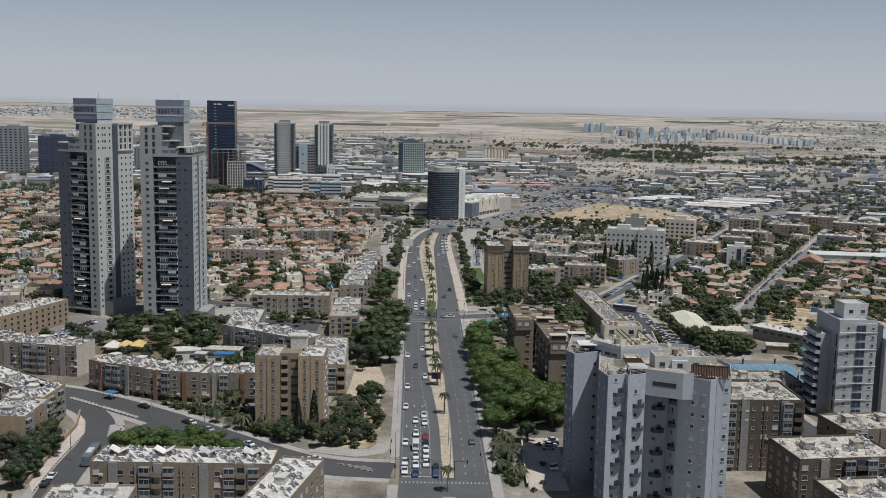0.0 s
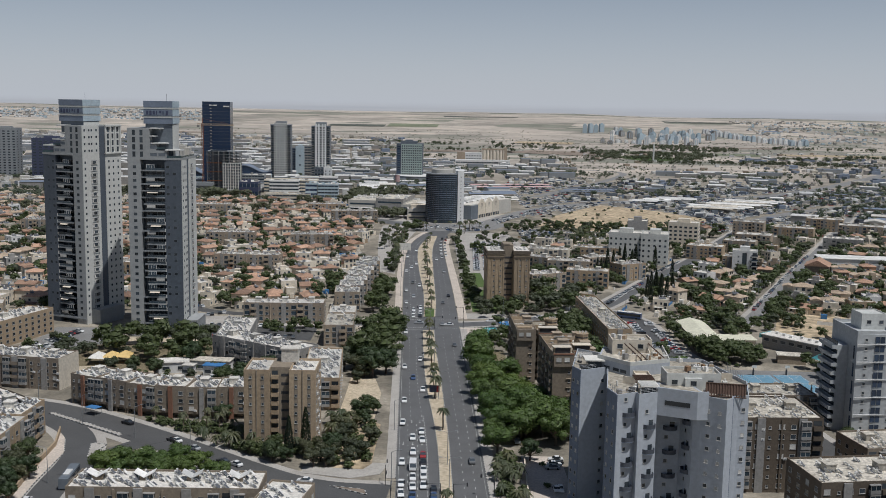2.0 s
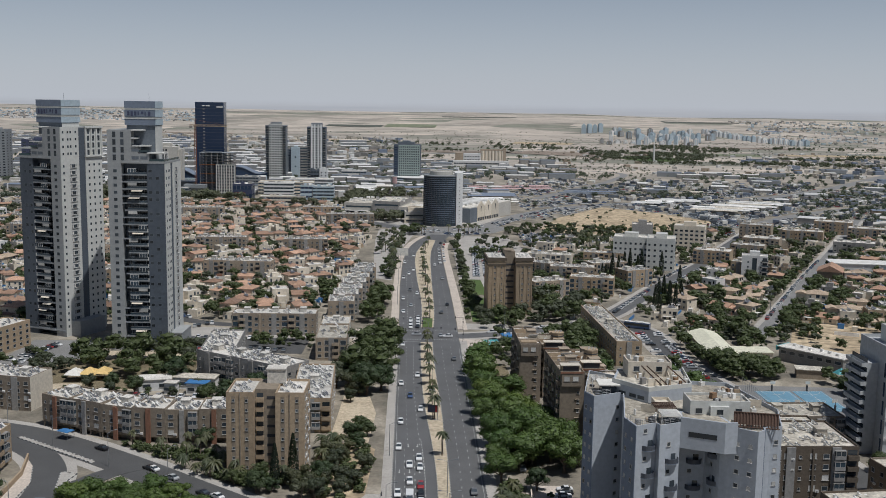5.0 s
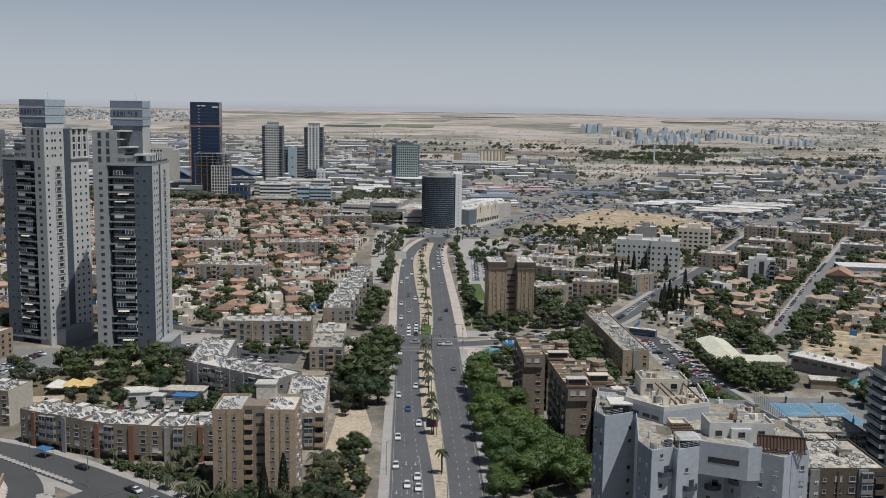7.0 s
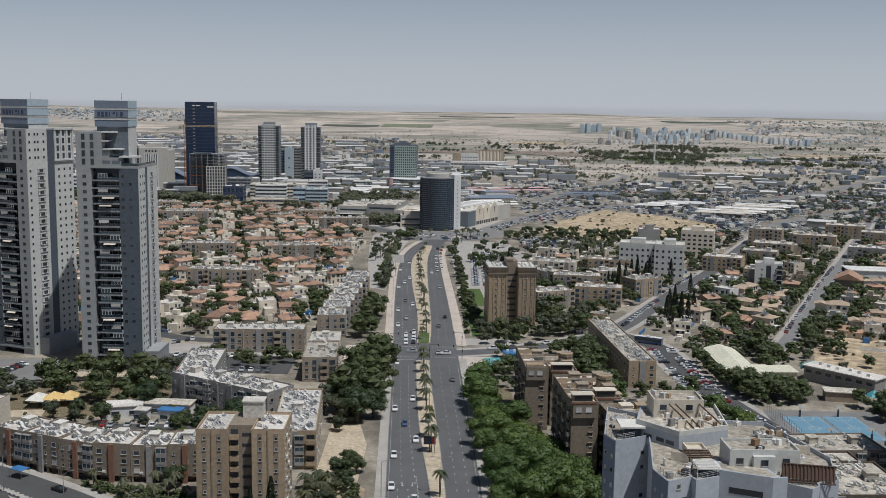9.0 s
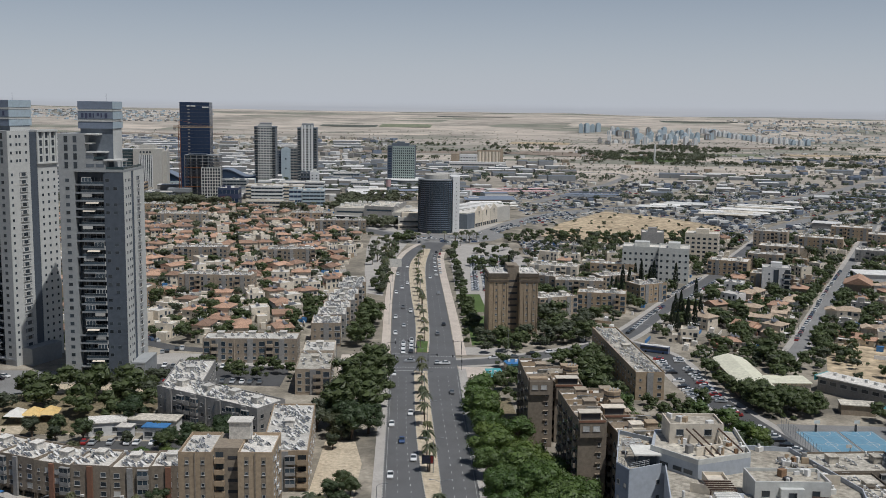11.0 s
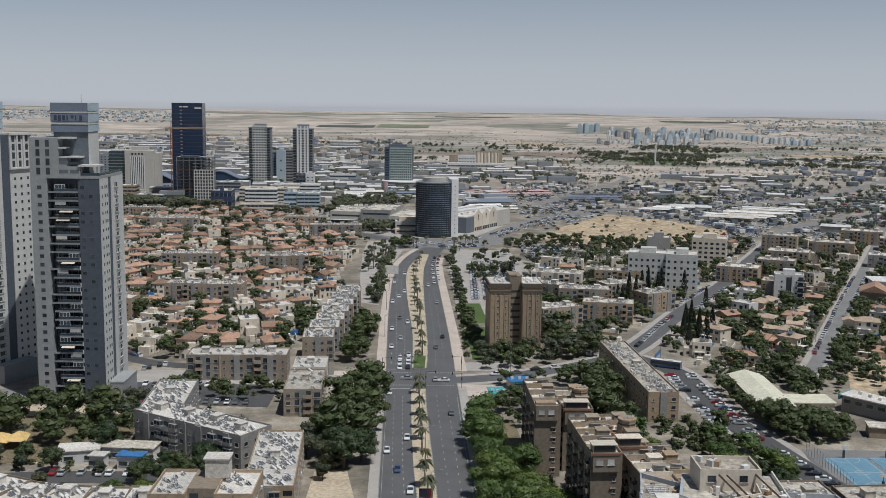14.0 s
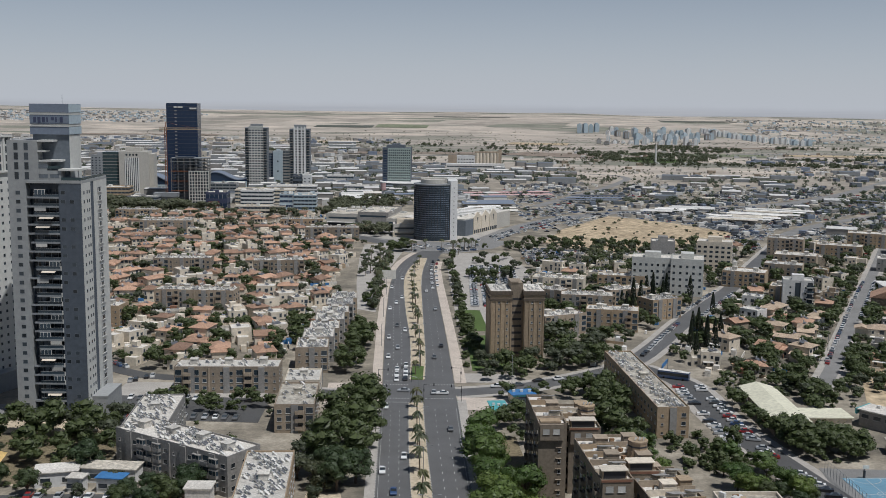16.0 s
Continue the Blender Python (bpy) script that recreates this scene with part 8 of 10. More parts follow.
def bulk(name, quads, mat, label):
    """One mesh out of an array of small leaves."""
    n = len(quads)
    me = bpy.data.meshes.new(name)
    me.vertices.add(3 * n)
    me.vertices.foreach_set("co", quads.reshape(-1))
    me.loops.add(3 * n)
    me.loops.foreach_set("vertex_index", np.arange(3 * n))
    me.polygons.add(n)
    me.polygons.foreach_set("loop_start", np.arange(n) * 3)
    me.materials.append(M[mat])
    me.update()
    me.validate()
    return tagged(put(name, me), label, "trees", "", "stuff")


LITE = {}


def lite(kind, pick, close):
    """A lighter crown for trees that stand farther off."""
    key = (kind, pick, close)
    if key not in LITE:
        r, h, th, n, sz = {"dark": (3.9, 8.5, 1.6, 300, 0.5), "broad": (4.2, 8.0, 1.6, 320, 0.5), "dusty": (3.4, 7.0, 1.4, 240, 0.48), "far": (3.9, 7.6, 1.3, 230, 0.52), "far_dusty": (3.2, 6.0, 1.0, 190, 0.46), "bush": (1.7, 2.4, 0.2, 70, 0.4)}[kind]
        if close:
            n, sz = int(n * 2.2), sz * 0.72
        rs = random.Random(len(kind) * 7 + pick)
        blobs = [(math.cos(i * 1.05 + pick) * r * rs.uniform(0.4, 0.7), math.sin(i * 1.05 + pick) * r * rs.uniform(0.4, 0.7), th + (h - th) * rs.uniform(0.2, 0.68), r * rs.uniform(0.22, 0.42)) for i in range(9)] + [(0, 0, th + (h - th) * 0.6, r * 0.55)]
        v, f = leaf_cloud(rs, blobs, n, sz, 0.75, True)
        tris = [tuple(p) for p in v]
        core = Shape()
        for cx, cy, cz, q in blobs:
            lobe_core(core, cx, cy, cz, q * 0.84, 0.75, ((-0.45, 0.85), (0.4, 0.9)), 5)
        for fc in core.f:
            for j in range(1, len(fc) - 1):
                tris += [core.v[fc[0]], core.v[fc[j]], core.v[fc[j + 1]]]
        LITE[key] = np.array(tris, dtype=np.float32).reshape(-1, 3, 3)
    return LITE[key]


def plant():
    """The trees of the nearer stretch stand as things, the others are joined by foliage."""
    near = sorted((w for w in WANTED if w[0] not in ("palm", "palm_low", "cypress")), key=lambda w: w[2] + (150 if w[0] == "bush" else 0))
    own = set(near[:205])
    sheaf = {"leaf": [], "leaf_bright": [], "leaf_dusty": [], "leaf_far": []}
    for w in WANTED:
        kind, x, y, z, pick, turn, k, tall = w
        if w in own or kind in ("palm", "palm_low", "cypress"):
            set_tree(*w)
            continue
        q = lite(kind, pick, y < 560)
        c, s = math.cos(radians(turn)) * k, math.sin(radians(turn)) * k
        m = np.array(((c, -s, 0), (s, c, 0), (0, 0, k * tall)), dtype=np.float32)
        # leaves turn greyer with distance, haze put into the choice of colour
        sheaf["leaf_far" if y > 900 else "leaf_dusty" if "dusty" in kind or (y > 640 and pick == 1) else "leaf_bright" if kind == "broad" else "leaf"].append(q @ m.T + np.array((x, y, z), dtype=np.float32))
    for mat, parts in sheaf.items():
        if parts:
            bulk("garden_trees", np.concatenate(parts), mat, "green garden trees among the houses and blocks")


def grove(kind, cx, cy, rx, ry, n, seed, s=1.0, check=True, gap=3.2, turn=0.0):
    """Trees scattered over an oval, none too near its neighbour or inside a building."""
    rng = random.Random(seed)
    done = []
    for _ in range(n * 12):
        if len(done) >= n:
            break
        a, q = rng.uniform(0, 6.283), math.sqrt(rng.random())
        dx, dy = rx * q * math.cos(a), ry * q * math.sin(a)
        c, sn = math.cos(radians(turn)), math.sin(radians(turn))
        x, y = cx + dx * c - dy * sn, cy + dx * sn + dy * c
        if any((x - u) ** 2 + (y - w) ** 2 < gap * gap for u, w in done) or (check and not free(x, y, 0.5)):
            continue
        done.append((x, y))
        tree(kind, x, y, rng, s)


# median palms
rng = random.Random(21)
for y in (262, 331, 366, 380, 394, 408, 419, 431, 444, 457, 470):
    tree("palm", (median_l(y) + median_r(y)) / 2 + rng.uniform(-0.4, 0.4), y, rng, 0.85, 0.15)
for i in range(22):
    y = 514 + i * 13 + rng.uniform(-3, 3)
    tree("palm", (median_l(y) + median_r(y)) / 2 + rng.uniform(-1, 1), y, rng, 0.72, 0.15)
# street rows
for i in range(13):
    y = 310 + i * 10.4
    tree("broad", right_edge(y) + 5.0 + rng.uniform(-1, 1.6), y, rng, 1.3 if y > 330 else 1.05)
    if 318 < y < 390:
        tree("broad", right_edge(y) + 13.5 + rng.uniform(-1, 1.5), y + 4.5, rng, 1.2) if i % 4 != 2 else None
grove("broad", 27, 338, 7, 24, 8, 1, 1.3, False, 6.0)
grove("broad", 33, 326, 8, 9, 5, 2, 1.3, False, 6.0)
grove("palm_low", 20, 288, 4, 20, 12, 3, 0.75, False)
grove("bush", 20, 286, 4, 22, 22, 4, 1.1, False, 1.6)
grove("dark", -25.0, 432, 9, 42, 18, 5, 1.45, False, 6.0)
grove("dusty", -30, 415, 8, 25, 10, 6, 1.1, False)
grove("dark", -32, 555, 5, 42, 16, 7, 1.1, False, 5.5)
grove("dusty", -27, 312, 8, 20, 12, 8, 0.8, False)
grove("bush", -26, 320, 8, 26, 34, 9, 1.0, False, 1.8)
grove("palm_low", -31, 330, 4, 12, 7, 10, 0.85, False)
grove("dark", -24, 342, 3, 12, 5, 11, 0.7, False)
grove("palm_low", -64, 317, 9, 8, 6, 12, 0.8, False)
for px_, py_, q_ in ((-79.3, 326.0, 0.72), (-76.0, 328.6, 0.5), (-71.3, 322.6, 0.66), (-72.8, 331.0, 0.75), (-68.0, 325.4, 0.62), (-67.2, 329.6, 0.7), (-63.4, 325.0, 0.6), (-90.2, 334.4, 0.5)):
    tree("palm", px_, py_, rng, q_, 0.2)
grove("bush", -88, 331, 32, 4, 40, 13, 0.9, True, 1.6, -12)
grove("broad", -75, 287, 20, 7, 15, 14, 0.85, True, 4.6, -12)
grove("dark", -119, 429, 20, 15, 11, 15, 1.4, True, 8.0)
grove("dark", -101, 412, 13, 11, 5, 16, 1.25, True, 7.5)
grove("dusty", -104, 440, 12, 14, 5, 17, 1.15, True, 7.0)
for px_, py_ in ((24.5, 451), (27.5, 457), (22.0, 447), (29.5, 449)):
    tree("dark", px_, py_, rng, 1.05)
grove("dusty", -146, 418, 7, 8, 6, 98, 0.9, True, 5.0)
grove("dark", -70, 384, 22, 5, 5, 18, 0.95)
grove("dark", -165, 395, 24, 10, 12, 19, 0.9)
grove("dark", -112, 278, 8, 20, 6, 20, 0.9)
grove("dusty", -118, 270, 8, 22, 12, 21, 0.9)
grove("dark", -70, 470, 30, 10, 14, 22, 0.8)
grove("dark", -95, 545, 18, 40, 8, 23, 1.0)
grove("dark", -62, 560, 9, 40, 12, 24, 1.05)
grove("dusty", 60, 556, 11, 20, 8, 25, 1.35, True, 6.5)
grove("dark", 58, 548, 10, 20, 6, 96, 1.25, True, 7.0)
grove("dusty", 20, 535, 6, 30, 9, 26, 0.8)
grove("dark", 16, 560, 4, 50, 10, 27, 0.75)
grove("dusty", 52, 530, 14, 8, 6, 28, 1.25, True, 6.5)
grove("dark", 66, 528, 8, 10, 4, 97, 1.1, True, 6.0)
grove("dark", 62, 480, 7, 16, 6, 29, 1.1, True, 5.5)
grove("dark", 112, 430, 22, 12, 24, 30, 1.0)
grove("dark", 96, 480, 7, 30, 12, 31, 0.85)
grove("dark", 134, 486, 14, 24, 14, 32, 1.0)
grove("dark", 152, 410, 10, 12, 7, 33, 1.1)
grove("broad", 90, 400, 9, 30, 8, 34, 0.9)
grove("cypress", 118, 640, 26, 30, 14, 35, 1.0)
grove("cypress", 112, 568, 14, 22, 12, 36, 0.95)
grove("cypress", 45, 640, 6, 40, 4, 37, 1.1)
grove("dark", 90, 640, 46, 60, 22, 38, 0.95)
grove("dark", 170, 580, 50, 60, 26, 39, 1.0)
grove("dusty", 215, 600, 40, 50, 14, 40, 1.0)
grove("dark", 250, 560, 50, 60, 16, 41, 1.0)
grove("dark", 34, 700, 16, 70, 13, 42, 0.85)
grove("palm", 100, 790, 24, 30, 16, 43, 0.9)
grove("dusty", 75, 800, 40, 44, 16, 44, 0.9)
grove("far", -50, 930, 12, 30, 14, 45, 1.1)
grove("far", 130, 776, 40, 26, 16, 46, 1.0)
grove("far_dusty", 165, 960, 70, 70, 22, 47, 0.5, False)
grove("far", 230, 760, 40, 60, 14, 48, 1.0)
grove("far", 330, 780, 70, 90, 40, 49, 1.0)
grove("far", -230, 1070, 150, 26, 70, 50, 1.1)
grove("far", -70, 1150, 30, 60, 40, 51, 1.1)

grove("broad", -82, 368, 16, 3, 4, 80, 0.7, True, 5.0)
grove("dark", -70, 389, 14, 3, 4, 81, 0.75, True, 5.0)
grove("dark", 60, 450, 5, 38, 14, 60, 1.05, True, 5.5)
grove("broad", 60, 415, 7, 20, 7, 61, 0.9, True, 5.0)
grove("dark", 84, 420, 9, 14, 9, 62, 0.7, True, 4.0)
grove("dark", 108, 455, 5, 28, 9, 99, 1.0, True, 5.5)
grove("bush", 82, 425, 10, 16, 26, 63, 1.1, True, 2.0)
grove("bush", 58, 440, 7, 50, 40, 64, 1.1, True, 1.8)
grove("dark", -52, 302, 12, 4, 6, 65, 0.7, True, 4.0)
grove("dusty", -34, 303, 6, 9, 7, 66, 0.8, True, 3.4)
grove("cypress", -41, 305, 3, 3, 2, 67, 0.9)
grove("palm_low", -56, 311, 14, 3, 5, 68, 0.75)
grove("bush", -52, 308, 22, 4, 44, 69, 1.0, True, 1.5)
grove("palm", -31, 740, 3, 100, 16, 70, 0.85, False)
grove("bush", 14, 640, 2, 120, 46, 92, 1.1, False, 2.0)
grove("dusty", -31, 600, 3, 90, 12, 93, 0.7, False)
grove("bush", -30, 740, 4, 105, 50, 71, 1.2, False, 2.0)
grove("dark", -33, 690, 3, 50, 8, 72, 0.7, False)
grove("dusty", -40, 790, 6, 80, 14, 94, 0.75, False, 5.0)
grove("palm", -38, 800, 6, 70, 9, 95, 0.8, False, 5.0)
grove("palm", 10, 850, 26, 24, 12, 73, 0.9, False)
grove("dark", 92, 385, 7, 20, 7, 74, 0.8)
grove("bush", 84, 335, 5, 30, 26, 75, 1.2, True, 2.0)
grove("dark", 84, 330, 4, 26, 7, 76, 0.75, True, 4.0)
grove("dark", 120, 330, 8, 20, 6, 77, 0.8, True, 4.0)

rng = random.Random(88)
for i in range(24):
    y = 585 + i * 10.5 + rng.uniform(-3, 3)
    tree("far", right_edge(y) + 10.5 + rng.uniform(-1.5, 1.5), y, rng, rng.uniform(0.6, 0.95))
for i in range(16):
    tree("far", rng.uniform(22, 55), rng.uniform(640, 830), rng, rng.uniform(0.5, 0.8))


for i in range(30):
    k = i / 30
    for sg in (-1, 1):
        if rng.random() < 0.72:
            tree("far" if rng.random() < 0.7 else "far_dusty", 155 + 97 * k * 1.1 + sg * rng.uniform(7.0, 9.0), 522 + 194 * k * 1.1, rng, rng.uniform(0.5, 0.95))


def woods(name, spots, label, seed, size=1.1, leaf="leaf_far"):
    """Far trees too many to count."""
    rs = random.Random(seed)
    s = Shape()
    for cx, cy, rx, ry, n in spots:
        for _ in range(n):
            a, q = rs.uniform(0, 6.283), math.sqrt(rs.random())
            x, y = cx + rx * q * math.cos(a), cy + ry * q * math.sin(a)
            if not free(x, y, 1):
                continue
            r = rs.uniform(2.2, 4.2) * size
            z = rise(x, y)
            v, f = leaf_cloud(rs, [(x, y, z + r * 0.9, r), (x + r * 0.5, y, z + r * 1.1, r * 0.7)], 30 if size < 0.7 else 60, r * 0.34, 0.75, True)
            s.add(v, f)
    tagged(put(name, s.mesh(name, leaf)), label, "trees", "", "stuff")


grove("far", -330, 1120, 60, 26, 60, 52, 1.6)
grove("far", -250, 1092, 60, 20, 54, 53, 1.6)
grove("far", -180, 1066, 60, 10, 26, 54, 0.8)
grove("far", -88, 1110, 16, 60, 44, 55, 1.15)
grove("far", -60, 1190, 40, 40, 34, 56, 1.1)
grove("far", -62, 948, 34, 9, 26, 58, 1.15)
grove("far", -20, 900, 10, 4, 6, 59, 0.9)
grove("far", -24, 850, 8, 26, 12, 57, 1.0)
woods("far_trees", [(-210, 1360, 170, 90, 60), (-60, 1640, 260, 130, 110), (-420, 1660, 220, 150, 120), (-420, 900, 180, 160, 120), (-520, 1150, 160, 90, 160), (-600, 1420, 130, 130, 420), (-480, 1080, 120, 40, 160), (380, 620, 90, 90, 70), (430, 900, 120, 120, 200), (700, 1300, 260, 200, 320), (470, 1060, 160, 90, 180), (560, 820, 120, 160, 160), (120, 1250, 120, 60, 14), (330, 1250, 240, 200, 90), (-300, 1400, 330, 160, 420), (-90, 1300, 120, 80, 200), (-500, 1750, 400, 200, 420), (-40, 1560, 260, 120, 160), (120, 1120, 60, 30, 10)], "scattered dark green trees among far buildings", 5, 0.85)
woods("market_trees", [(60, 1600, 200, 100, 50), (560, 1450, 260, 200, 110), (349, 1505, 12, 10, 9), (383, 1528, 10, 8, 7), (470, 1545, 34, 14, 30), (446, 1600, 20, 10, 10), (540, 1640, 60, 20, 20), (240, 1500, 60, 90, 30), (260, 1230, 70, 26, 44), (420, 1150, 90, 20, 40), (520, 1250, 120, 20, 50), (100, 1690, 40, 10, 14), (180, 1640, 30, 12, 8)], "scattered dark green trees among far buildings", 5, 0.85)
woods("far_woods", [(400, 2070, 120, 40, 90), (500, 2250, 90, 120, 150), (380, 2330, 80, 70, 70), (600, 2600, 130, 180, 200), (340, 2200, 26, 100, 40), (560, 1930, 200, 26, 110), (800, 1900, 160, 24, 60), (760, 2120, 90, 26, 50), (1010, 2230, 150, 30, 90), (250, 1970, 60, 20, 14), (-200, 2010, 400, 40, 50), (-120, 2330, 300, 30, 40), (0, 2700, 300, 80, 60), (1100, 2700, 300, 60, 90), (240, 2500, 160, 60, 40), (-700, 2300, 400, 120, 90), (1150, 2000, 260, 90, 60)], "dark belts of far trees on the plain", 6, 1.25, "leaf_dusty")
woods("far_shrubs", [(900, 1750, 380, 300, 500), (420, 1300, 300, 160, 320), (400, 1900, 900, 300, 900), (300, 2700, 1300, 500, 1100), (-700, 2600, 700, 600, 700), (200, 1650, 260, 160, 300), (-200, 1700, 500, 250, 500), (500, 3300, 1500, 300, 500)], "low scattered shrubs on the dry plain", 9, 0.55, "leaf_dusty")


# ---- houses ----
def hip(s, x0, x1, y0, y1, lo, rh, gable, mat=0):
    """A tiled roof over a rectangle; the ridge runs along the longer side."""
    e = 0.5
    x0, x1, y0, y1 = x0 - e, x1 + e, y0 - e, y1 + e
    long_x = x1 - x0 > y1 - y0
    k = 0.0 if gable else min(x1 - x0, y1 - y0) * 0.45
    my, mx = (y0 + y1) / 2, (x0 + x1) / 2
    r0, r1 = ((x0 + k, my, lo + rh), (x1 - k, my, lo + rh)) if long_x else ((mx, y0 + k, lo + rh), (mx, y1 - k, lo + rh))
    v = [(x0, y0, lo), (x1, y0, lo), (x1, y1, lo), (x0, y1, lo), (x0, y0, lo + 0.15), (x1, y0, lo + 0.15), (x1, y1, lo + 0.15), (x0, y1, lo + 0.15), r0, r1]
    f = [(3, 2, 1, 0), (0, 1, 5, 4), (1, 2, 6, 5), (2, 3, 7, 6), (3, 0, 4, 7)]
    f += [(4, 5, 9, 8), (5, 6, 9), (6, 7, 8, 9), (7, 4, 8)] if long_x else [(4, 5, 8), (5, 6, 9, 8), (6, 7, 9), (7, 4, 8, 9)]
    return s.add(v, f, mat)


def openings(s, x, y, z, w, h, face):
    """A framed dark opening on a wall: face 0 front, 1 right, 2 left."""
    if face == 0:
        s.box(x - w / 2, x + w / 2, y - 0.07, y - 0.005, z, z + h, 0).box(x - w / 2 + 0.1, x + w / 2 - 0.1, y - 0.09, y - 0.07, z + 0.1, z + h - 0.1, 1)
    else:
        k = 1 if face == 1 else -1
        a, b, c = x + 0.005 * k, x + 0.07 * k, x + 0.09 * k
        s.box(min(a, b), max(a, b), y - w / 2, y + w / 2, z, z + h, 0).box(min(b, c), max(b, c), y - w / 2 + 0.1, y + w / 2 - 0.1, z + 0.1, z + h - 0.1, 1)


def house_meshes(seed, flat):
    """A small house: a main volume, a lower wing, tiled or flat roofs, openings and a porch."""
    rs = random.Random(seed)
    w, d = rs.uniform(7.5, 10.5), rs.uniform(7, 9.5)
    h = rs.choice((3.2, 5.9, 5.9))
    w2, d2, h2 = rs.uniform(3.5, 6), rs.uniform(4.5, 7), rs.choice((3.0, 3.0, h - 0.4))
    sg = rs.choice((-1, 1))
    xa, xb = (w / 2, w / 2 + w2) if sg > 0 else (-w / 2 - w2, -w / 2)
    ya = rs.uniform(-d / 2, d / 2 - d2)
    wall, wing, roof, op = Shape(), Shape(), Shape(), Shape()
    if flat:
        wall.tub(-w / 2, w / 2, -d / 2, d / 2, -0.5, h, h + 0.5, 0.2)
        wing.tub(xa, xb, ya, ya + d2, -0.5, h2, h2 + 0.4, 0.2)
        roof.box(-w / 2 + 0.25, w / 2 - 0.25, -d / 2 + 0.25, d / 2 - 0.25, h - 0.05, h + 0.06).box(xa + 0.25, xb - 0.25, ya + 0.25, ya + d2 - 0.25, h2 - 0.05, h2 + 0.06)
        if rs.random() < 0.6:
            wall.box(-1.6, 1.6, -0.5, 2.4, h, h + 2.3)
    else:
        wall.box(-w / 2, w / 2, -d / 2, d / 2, -0.5, h)
        wing.box(xa, xb, ya, ya + d2, -0.5, h2)
        hip(roof, -w / 2, w / 2, -d / 2, d / 2, h - 0.1, rs.uniform(1.4, 2.1), rs.random() < 0.4)
        hip(roof, xa, xb, ya, ya + d2, h2 - 0.1, rs.uniform(0.9, 1.4), rs.random() < 0.4)
    for k in range(1 if h < 4 else 2):
        z = 0.9 + 2.8 * k
        for px in (-w * 0.3, w * 0.05, w * 0.32):
            ww = rs.choice((1.2, 1.5, 2.2))
            openings(op, px, -d / 2, z if rs.random() < 0.7 else z - 0.7, ww * 0.85, 1.3 if rs.random() < 0.6 else 1.9, 0)
        openings(op, w / 2, -d * 0.2, z, 1.3, 1.2, 1)
        openings(op, -w / 2, d * 0.1, z, 1.3, 1.2, 2)
    openings(op, (xa + xb) / 2, ya, 0.9, 1.3, 1.2, 0)
    porch = Shape().box(-w * 0.4, w * 0.15, -d / 2 - 2.4, -d / 2, 2.5, 2.66)
    for px in (-w * 0.38, w * 0.12):
        porch.box(px - 0.1, px + 0.1, -d / 2 - 2.3, -d / 2 - 2.1, -0.2, 2.5)
    return w, d, h, wall, wing, roof, op, porch


HOUSES, FLATS = [], []
for i in range(12):
    w, d, h, wall, wing, roof, op, porch = house_meshes(100 + i, False)
    wm, rm = ("cream", "white", "beige", "cream", "tan")[i % 5], ("tiles", "tiles_pale", "tiles", "tiles_pale", "tiles")[i % 5]
    HOUSES.append((w, d, h, wall.mesh("wall", wm), wing.mesh("wing", wm), roof.mesh("roof", rm), op.mesh("window", "frame", "glass"), porch.mesh("porch", "metalroof")))
for i in range(7):
    w, d, h, wall, wing, roof, op, porch = house_meshes(200 + i, True)
    wm = ("cream", "beige", "white", "tan", "grey")[i % 5]
    FLATS.append((w, d, h, wall.mesh("wall", wm), wing.mesh("wing", wm), roof.mesh("roof", "roofing" if i % 3 else "roofing_dirty"), op.mesh("window", "frame", "glass"), porch.mesh("porch", "roofing")))
HOUSE_COUNT = 0
more_houses = Shape()


def house(x, y, rz, rng, flat=0.3):
    global HOUSE_COUNT
    HOUSE_COUNT += 1
    isflat = rng.random() < flat
    w, d, h, wall, wing, roof, op, porch = rng.choice(FLATS if isflat else HOUSES)
    take(x, y, w * 0.8, d * 0.8, rz)
    if HOUSE_COUNT > 170:
        m = pose(x, y, 0, 0, 0, rz)
        for me, k0 in ((wall, 0), (wing, 0), (roof, 2 if isflat else 1), (op, 3)):
            k = len(more_houses.v)
            more_houses.v += [tuple(m @ v.co) for v in me.vertices]
            more_houses.f += [tuple(k + i for i in f.vertices) for f in me.polygons]
            more_houses.m += [k0 + f.material_index for f in me.polygons]
    else:
        b = put("house", wall, None, x, y, 0, rz)
        tagged(b, "small flat-roofed house with whitewashed roof" if isflat else "small cream house with clay tile roof", "house", "houses")
        put("wing", wing, b)
        put("roof", roof, b)
        tagged(put("window", op, b), kind="stuff")
        if y < 650:
            put("porch", porch, b)
    for _ in range(rng.choice((1, 2, 2, 3))):
        q = (Matrix.Translation((x, y, 0)) @ Matrix.Rotation(radians(rz), 4, "Z")) @ Vector((rng.uniform(-2.5, 2.5), rng.uniform(-1, 2), 0))
        m = pose(q.x, q.y, h + (0.05 if isflat else 0.9), 0, 0, 47 + rng.uniform(-14, 14))
        far_heaters.add([m @ Vector(c) for c in ((-1, -1, 0.3), (1, -1, 0.3), (1, 0.7, 1.0), (-1, 0.7, 1.0))], [(0, 1, 2, 3)], 1)
        far_heaters.tube(m @ Vector((0.2, 1.0, 0.2)), m @ Vector((0.2, 1.0, 1.7)), 0.3, 6, mat=0)
        far_heaters.tube(m @ Vector((0, 0.8, -0.3)), m @ Vector((0, 0.8, 1.3)), 0.05, 4, mat=0)


